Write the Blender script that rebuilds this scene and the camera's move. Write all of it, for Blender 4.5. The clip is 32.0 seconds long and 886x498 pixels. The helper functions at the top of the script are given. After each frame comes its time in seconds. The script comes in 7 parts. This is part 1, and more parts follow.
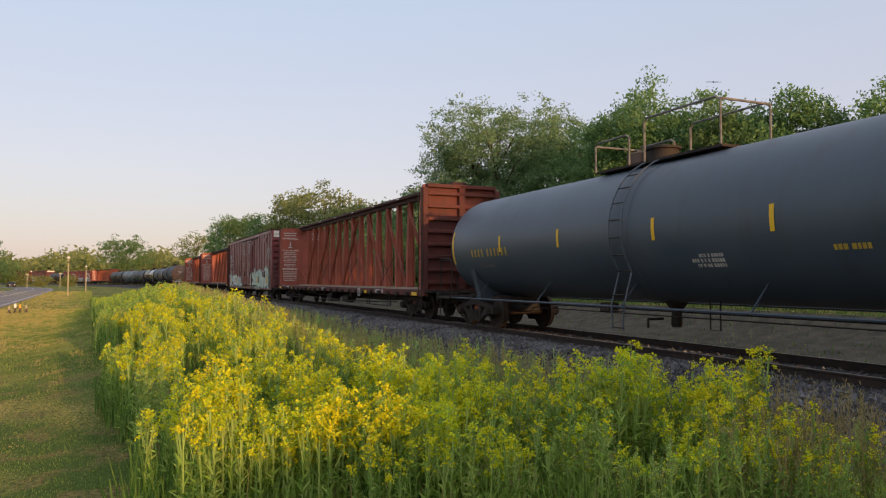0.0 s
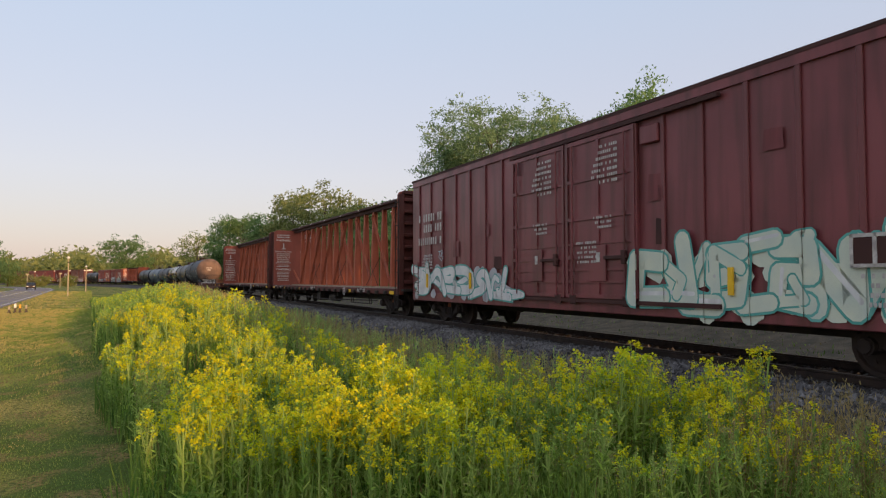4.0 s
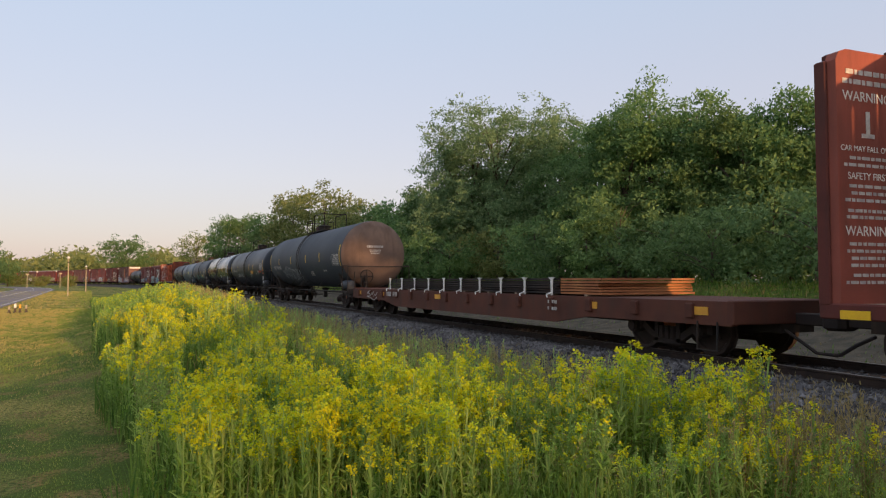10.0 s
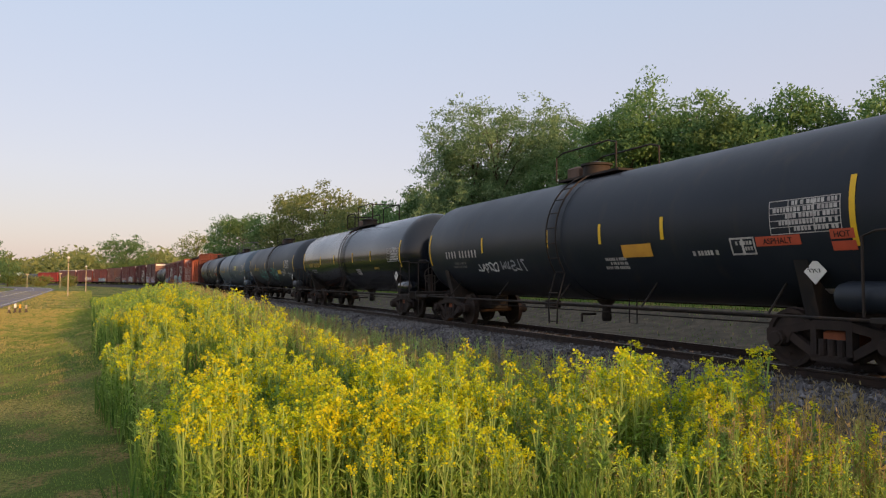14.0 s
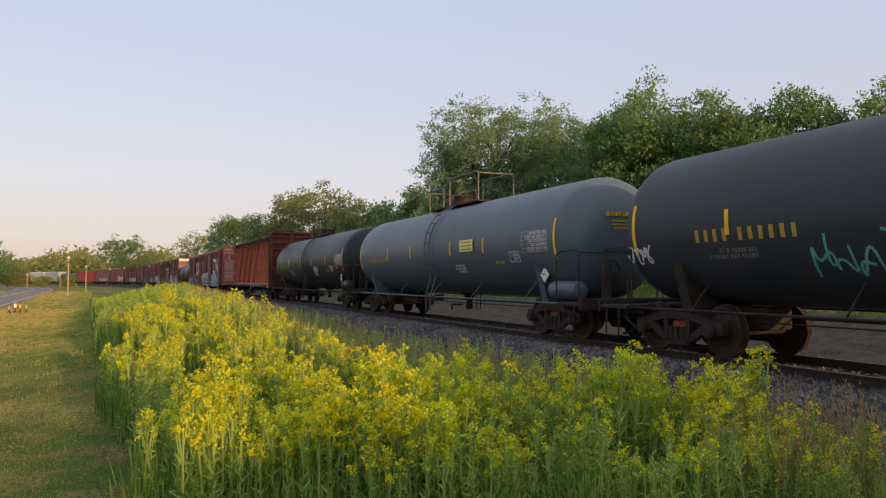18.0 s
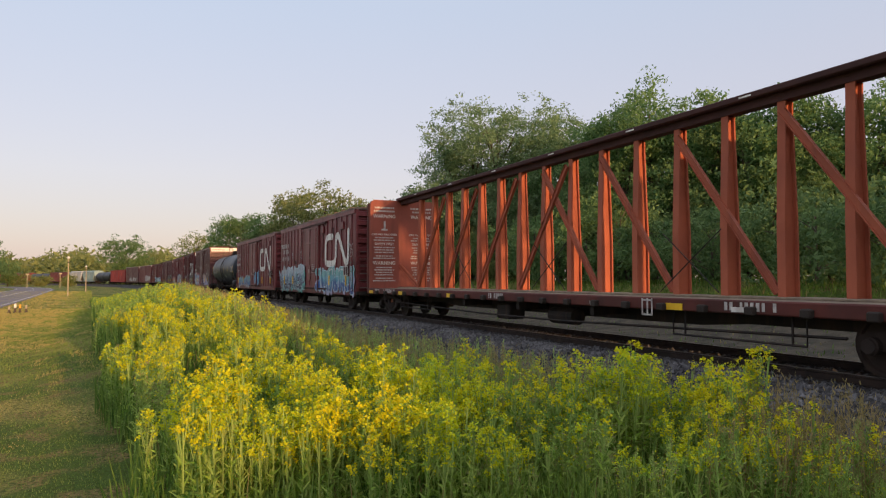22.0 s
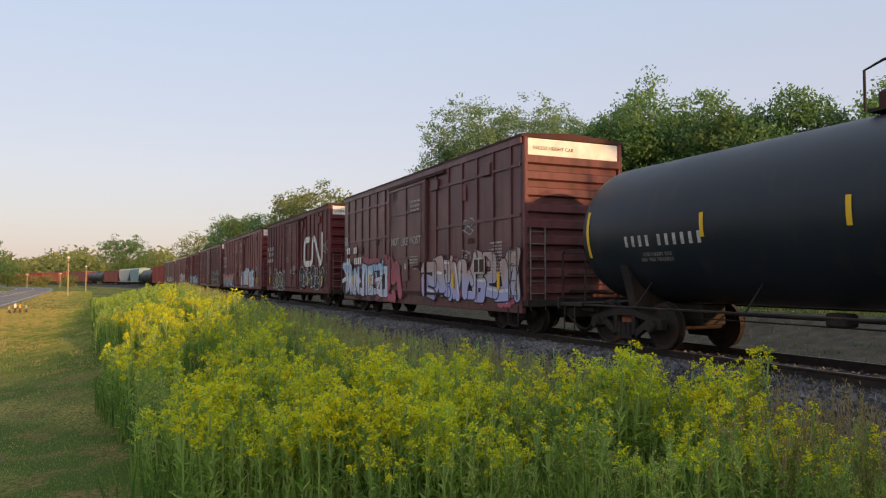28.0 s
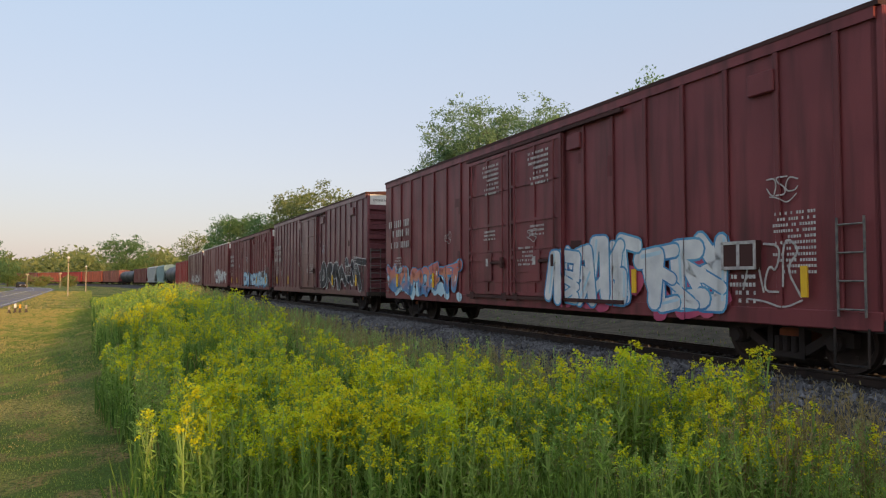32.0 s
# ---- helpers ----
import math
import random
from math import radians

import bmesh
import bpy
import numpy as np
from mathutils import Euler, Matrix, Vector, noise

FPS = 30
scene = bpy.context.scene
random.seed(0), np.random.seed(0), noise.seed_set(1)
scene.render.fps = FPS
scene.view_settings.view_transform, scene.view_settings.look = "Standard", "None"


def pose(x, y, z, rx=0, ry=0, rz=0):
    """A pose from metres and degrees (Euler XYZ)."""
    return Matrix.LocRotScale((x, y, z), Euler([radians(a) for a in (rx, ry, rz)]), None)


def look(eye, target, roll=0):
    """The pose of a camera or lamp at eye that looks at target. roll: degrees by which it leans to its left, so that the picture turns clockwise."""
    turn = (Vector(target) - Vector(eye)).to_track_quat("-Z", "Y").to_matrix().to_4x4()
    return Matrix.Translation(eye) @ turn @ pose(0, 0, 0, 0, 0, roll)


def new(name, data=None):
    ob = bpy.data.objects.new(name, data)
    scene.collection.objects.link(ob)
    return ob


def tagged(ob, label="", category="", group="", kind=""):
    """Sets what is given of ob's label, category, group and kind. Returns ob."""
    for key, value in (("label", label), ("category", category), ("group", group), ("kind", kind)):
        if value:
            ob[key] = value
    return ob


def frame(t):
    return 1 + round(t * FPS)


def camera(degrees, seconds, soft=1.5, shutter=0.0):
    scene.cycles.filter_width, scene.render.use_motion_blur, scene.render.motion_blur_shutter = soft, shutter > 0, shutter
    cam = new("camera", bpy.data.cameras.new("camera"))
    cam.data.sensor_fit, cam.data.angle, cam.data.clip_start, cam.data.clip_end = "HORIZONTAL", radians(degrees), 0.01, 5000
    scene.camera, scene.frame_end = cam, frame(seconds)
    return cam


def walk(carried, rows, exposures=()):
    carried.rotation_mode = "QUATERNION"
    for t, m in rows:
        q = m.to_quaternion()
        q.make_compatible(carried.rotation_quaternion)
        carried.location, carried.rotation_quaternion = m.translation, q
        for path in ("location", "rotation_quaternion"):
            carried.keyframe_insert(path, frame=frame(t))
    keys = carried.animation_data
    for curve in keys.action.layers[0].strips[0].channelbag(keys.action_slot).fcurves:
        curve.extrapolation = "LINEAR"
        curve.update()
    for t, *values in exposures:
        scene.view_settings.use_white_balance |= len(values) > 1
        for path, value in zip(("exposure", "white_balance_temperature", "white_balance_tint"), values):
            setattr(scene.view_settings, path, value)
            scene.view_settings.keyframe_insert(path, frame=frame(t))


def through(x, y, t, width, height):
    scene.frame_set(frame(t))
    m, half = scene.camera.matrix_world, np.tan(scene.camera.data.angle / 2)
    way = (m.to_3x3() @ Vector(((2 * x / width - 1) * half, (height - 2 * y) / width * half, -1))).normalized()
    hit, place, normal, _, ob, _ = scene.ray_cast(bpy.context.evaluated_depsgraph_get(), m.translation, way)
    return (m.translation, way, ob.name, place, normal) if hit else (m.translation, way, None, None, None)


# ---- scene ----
# The camera stands still beside the line, at the height of a raised phone.
EYE = Vector((0.0, 0.0, 1.6))
YAW, PITCH = radians(22.79), radians(2.47)
AIM = EYE + Vector((math.sin(YAW) * math.cos(PITCH), math.cos(YAW) * math.cos(PITCH), math.sin(PITCH)))
cam = camera(63.69, 32.0, soft=1.2)
walk(cam, [(0.0, look(EYE, AIM)), (32.0, look(EYE, AIM))], exposures=[
    (0.0, 0.0, 6520, 10), (3.0, 0.0, 6500, 10), (8.0, 0.0, 6460, 10), (14.0, 0.0, 6480, 11), (19.0, 0.0, 6620, 12), (21.0, 0.0, 6640, 12),
    (25.0, 0.0, 6470, 9), (28.0, 0.0, 6440, 9), (30.0, 0.0, 6230, 6), (32.0, 0.0, 6200, 6)])

# Low evening sun, almost along the line, from behind the camera's shoulder.
SUN_EL, SUN_AZ = radians(5.95), radians(10.2)
TO_SUN = Vector((math.sin(SUN_AZ) * math.cos(SUN_EL), -math.cos(SUN_AZ) * math.cos(SUN_EL), math.sin(SUN_EL)))
sun = new("sun", bpy.data.lights.new("sun", "SUN"))
sun.data.energy, sun.data.angle, sun.data.color = 5.0, radians(0.6), (1.0, 0.56, 0.25)
sun.matrix_world = look(TO_SUN * 100, (0, 0, 0))
world = bpy.data.worlds.new("evening_sky")
world.use_nodes = True
scene.world = world
SKY = world.node_tree.nodes.new("ShaderNodeTexSky")
SKY.sky_type, SKY.sun_disc = "NISHITA", False
SKY.sun_elevation, SKY.sun_rotation = SUN_EL, math.pi - SUN_AZ
SKY.air_density, SKY.dust_density, SKY.ozone_density = 1.0, 1.0, 1.5


def build_sky():
    """The clear evening sky, with the pale lilac and pink haze that lies over it low down."""
    nt = world.node_tree
    n, li = nt.nodes, nt.links
    co = n.new("ShaderNodeTexCoord")
    sep = n.new("ShaderNodeSeparateXYZ")
    li.new(co.outputs["Generated"], sep.inputs[0])
    ramp = n.new("ShaderNodeValToRGB")
    ramp.color_ramp.elements[0].position, ramp.color_ramp.elements[0].color = 0.0, (*HAZE[0], 1)
    ramp.color_ramp.elements[1].position, ramp.color_ramp.elements[1].color = 1.0, (*HAZE[3], 1)
    for p, c in ((0.14, HAZE[1]), (0.36, HAZE[2])):
        ramp.color_ramp.elements.new(p).color = (*c, 1)
    li.new(sep.outputs["Z"], ramp.inputs["Fac"])
    mul = n.new("ShaderNodeVectorMath")
    mul.operation = "SCALE"
    mul.inputs["Scale"].default_value = SKY_PART
    li.new(SKY.outputs[0], mul.inputs[0])
    add = n.new("ShaderNodeVectorMath")
    li.new(mul.outputs[0], add.inputs[0])
    li.new(ramp.outputs["Color"], add.inputs[1])
    # the warm glow of the sky round the low sun
    dot = n.new("ShaderNodeVectorMath")
    dot.operation = "DOT_PRODUCT"
    li.new(co.outputs["Generated"], dot.inputs[0])
    dot.inputs[1].default_value = TO_SUN
    lobe = n.new("ShaderNodeMath")
    lobe.operation = "MAXIMUM"
    li.new(dot.outputs["Value"], lobe.inputs[0])
    lobe.inputs[1].default_value = 0.0
    power = n.new("ShaderNodeMath")
    power.operation = "POWER"
    li.new(lobe.outputs[0], power.inputs[0])
    power.inputs[1].default_value = 1.6
    warm = n.new("ShaderNodeVectorMath")
    warm.operation = "SCALE"
    warm.inputs[0].default_value = GLOW
    li.new(power.outputs[0], warm.inputs["Scale"])
    both = n.new("ShaderNodeVectorMath")
    li.new(add.outputs[0], both.inputs[0])
    li.new(warm.outputs[0], both.inputs[1])
    li.new(both.outputs[0], n["Background"].inputs["Color"])
    n["Background"].inputs["Strength"].default_value = 1.0


HAZE = ((0.52, 0.40, 0.43), (0.55, 0.49, 0.555), (0.48, 0.52, 0.635), (0.72, 0.77, 0.88))
SKY_PART = 0.07
GLOW = (0.4, 0.31, 0.24)
build_sky()

# The line of the track: distance from the camera's foot, and how sharply it bends, per kilometre.
TRACK_X = 10.34
RAIL = 0.23  # the rails' top
# Unseen behind the camera, the bend is tuned so passing cars shade the flowers.
BEND_AT = (-140, -20, 0, 30, 60, 90, 120, 160, 200, 250, 290, 330, 400, 900)
BEND = (6.0, 8.0, 1.52, 0.2, 0.2, -0.4, 0.65, 1.58, 1.82, 2.07, 2.5, 2.4, 2.4, 2.4)
RUN_S = np.arange(-140.0, 901.0, 1.0)
_bend = np.interp(RUN_S, BEND_AT, BEND) / 1000
RUN_TH = np.concatenate([[0], np.cumsum((_bend[1:] + _bend[:-1]) / 2)])
RUN_TH = RUN_TH - RUN_TH[140]
RUN_X = np.concatenate([[0], np.cumsum((-np.sin(RUN_TH[1:]) - np.sin(RUN_TH[:-1])) / 2)])
RUN_Y = np.concatenate([[0], np.cumsum((np.cos(RUN_TH[1:]) + np.cos(RUN_TH[:-1])) / 2)])
RUN_X, RUN_Y = RUN_X - RUN_X[140] + TRACK_X, RUN_Y - RUN_Y[140]


def on_track(s, lat=0.0):
    """The point on the line at the distance s, lat metres to the camera's side, and the heading there."""
    th = float(np.interp(s, RUN_S, RUN_TH))
    return float(np.interp(s, RUN_S, RUN_X)) - math.cos(th) * lat, float(np.interp(s, RUN_S, RUN_Y)) - math.sin(th) * lat, th


# The train's speed over the clip, in metres a second.
PACE_T = np.arange(0, 33, 4.0)
PACE_V = (11.08, 11.0, 10.62, 11.32, 11.41, 11.21, 11.15, 11.26, 11.52)
_tt = np.arange(0, 32.01, 0.1)
_vv = np.interp(_tt, PACE_T, PACE_V)
GONE = np.concatenate([[0], np.cumsum((_vv[1:] + _vv[:-1]) / 20)])


def gone(t):
    return float(np.interp(t, _tt, GONE))


# ---- materials ----
def surface(name, a, b=None, scale=3.0, rough=0.6, metal=0.0, bump=0.15, streak=0.0, dirt=None, vary=0.0, fine=60.0, through=0.0, spec=None):
    """A worn surface: two colours mixed by broad and fine noise, with runs of dirt down the sides."""
    m = bpy.data.materials.new(name)
    m.use_nodes = True
    nt = m.node_tree
    n, li = nt.nodes, nt.links
    bsdf = n["Principled BSDF"]
    b = b or tuple(c * 0.7 for c in a)
    co = n.new("ShaderNodeTexCoord")

    def noise_at(sc, detail=4.0, squash=None):
        tex = n.new("ShaderNodeTexNoise")
        tex.inputs["Scale"].default_value, tex.inputs["Detail"].default_value = sc, detail
        if squash:
            mp = n.new("ShaderNodeMapping")
            mp.inputs["Scale"].default_value = squash
            li.new(co.outputs["Object"], mp.inputs["Vector"])
            li.new(mp.outputs["Vector"], tex.inputs["Vector"])
        else:
            li.new(co.outputs["Object"], tex.inputs["Vector"])
        return tex

    def mix(fac, c1, c2, lo=0.35, hi=0.65):
        r = n.new("ShaderNodeMapRange")
        r.inputs["From Min"].default_value, r.inputs["From Max"].default_value = lo, hi
        li.new(fac, r.inputs["Value"])
        x = n.new("ShaderNodeMix")
        x.data_type = "RGBA"
        li.new(r.outputs["Result"], x.inputs["Factor"])
        for sock, c in ((x.inputs[6], c1), (x.inputs[7], c2)):
            if isinstance(c, tuple):
                sock.default_value = (*c, 1)
            else:
                li.new(c, sock)
        return x.outputs[2]

    big, small = noise_at(scale), noise_at(fine, 3.0)
    col = mix(big.outputs["Fac"], a, b)
    mid = tuple((p + q) * 0.38 for p, q in zip(a, b))
    grain = mix(small.outputs["Fac"], col, mid, 0.5, 1.1)
    if streak:
        run = noise_at(2.2, 5.0, (1.5, 1.5, 0.16))
        grain = mix(run.outputs["Fac"], grain, dirt or tuple(c * 0.35 for c in a), 0.62 - 0.2 * streak, 0.95 - 0.15 * streak)
    if vary:
        info = n.new("ShaderNodeObjectInfo")
        hsv = n.new("ShaderNodeHueSaturation")
        r = n.new("ShaderNodeMapRange")
        r.inputs["To Min"].default_value, r.inputs["To Max"].default_value = 1 - vary, 1 + vary
        li.new(info.outputs["Random"], r.inputs["Value"])
        li.new(r.outputs["Result"], hsv.inputs["Value"])
        li.new(grain, hsv.inputs["Color"])
        grain = hsv.outputs["Color"]
    li.new(grain, bsdf.inputs["Base Color"])
    rr = n.new("ShaderNodeMapRange")
    rr.inputs["To Min"].default_value, rr.inputs["To Max"].default_value = max(rough - 0.12, 0.05), min(rough + 0.15, 1)
    li.new(big.outputs["Fac"], rr.inputs["Value"])
    li.new(rr.outputs["Result"], bsdf.inputs["Roughness"])
    bsdf.inputs["Metallic"].default_value = metal
    bsdf.inputs["Specular IOR Level"].default_value = spec if spec is not None else 0.45 if rough < 0.3 else 0.2
    if bump:
        bp = n.new("ShaderNodeBump")
        bp.inputs["Strength"].default_value, bp.inputs["Distance"].default_value = bump, 0.02
        li.new(small.outputs["Fac"], bp.inputs["Height"])
        li.new(bp.outputs["Normal"], bsdf.inputs["Normal"])
    if through:
        tr = n.new("ShaderNodeBsdfTranslucent")
        li.new(grain, tr.inputs["Color"])
        add = n.new("ShaderNodeMixShader")
        add.inputs["Fac"].default_value = through
        li.new(bsdf.outputs["BSDF"], add.inputs[1])
        li.new(tr.outputs["BSDF"], add.inputs[2])
        li.new(add.outputs["Shader"], n["Material Output"].inputs["Surface"])
    return m


def leaf_material(name, a, b, through=0.35, rough=0.6):
    """Leaves, stems and petals: each small piece takes its own tone between two colours."""
    m = bpy.data.materials.new(name)
    m.use_nodes = True
    n, li = m.node_tree.nodes, m.node_tree.links
    bsdf = n["Principled BSDF"]
    geo = n.new("ShaderNodeNewGeometry")
    tex = n.new("ShaderNodeTexNoise")
    co = n.new("ShaderNodeTexCoord")
    li.new(co.outputs["Object"], tex.inputs["Vector"])
    tex.inputs["Scale"].default_value = 0.9
    mix2 = n.new("ShaderNodeMath")
    mix2.operation = "MULTIPLY_ADD"
    li.new(geo.outputs["Random Per Island"], mix2.inputs[0])
    mix2.inputs[1].default_value = 0.6
    mp = n.new("ShaderNodeMapRange")
    mp.inputs["From Min"].default_value, mp.inputs["From Max"].default_value = 0.35, 0.65
    mp.inputs["To Max"].default_value = 0.4
    li.new(tex.outputs["Fac"], mp.inputs["Value"])
    li.new(mp.outputs["Result"], mix2.inputs[2])
    x = n.new("ShaderNodeMix")
    x.data_type = "RGBA"
    li.new(mix2.outputs["Value"], x.inputs["Factor"])
    x.inputs[6].default_value, x.inputs[7].default_value = (*a, 1), (*b, 1)
    li.new(x.outputs[2], bsdf.inputs["Base Color"])
    bsdf.inputs["Roughness"].default_value = rough
    bsdf.inputs["Specular IOR Level"].default_value = 0.2
    tr = n.new("ShaderNodeBsdfTranslucent")
    li.new(x.outputs[2], tr.inputs["Color"])
    sh = n.new("ShaderNodeMixShader")
    sh.inputs["Fac"].default_value = through
    li.new(bsdf.outputs["BSDF"], sh.inputs[1])
    li.new(tr.outputs["BSDF"], sh.inputs[2])
    li.new(sh.outputs["Shader"], n["Material Output"].inputs["Surface"])
    return m


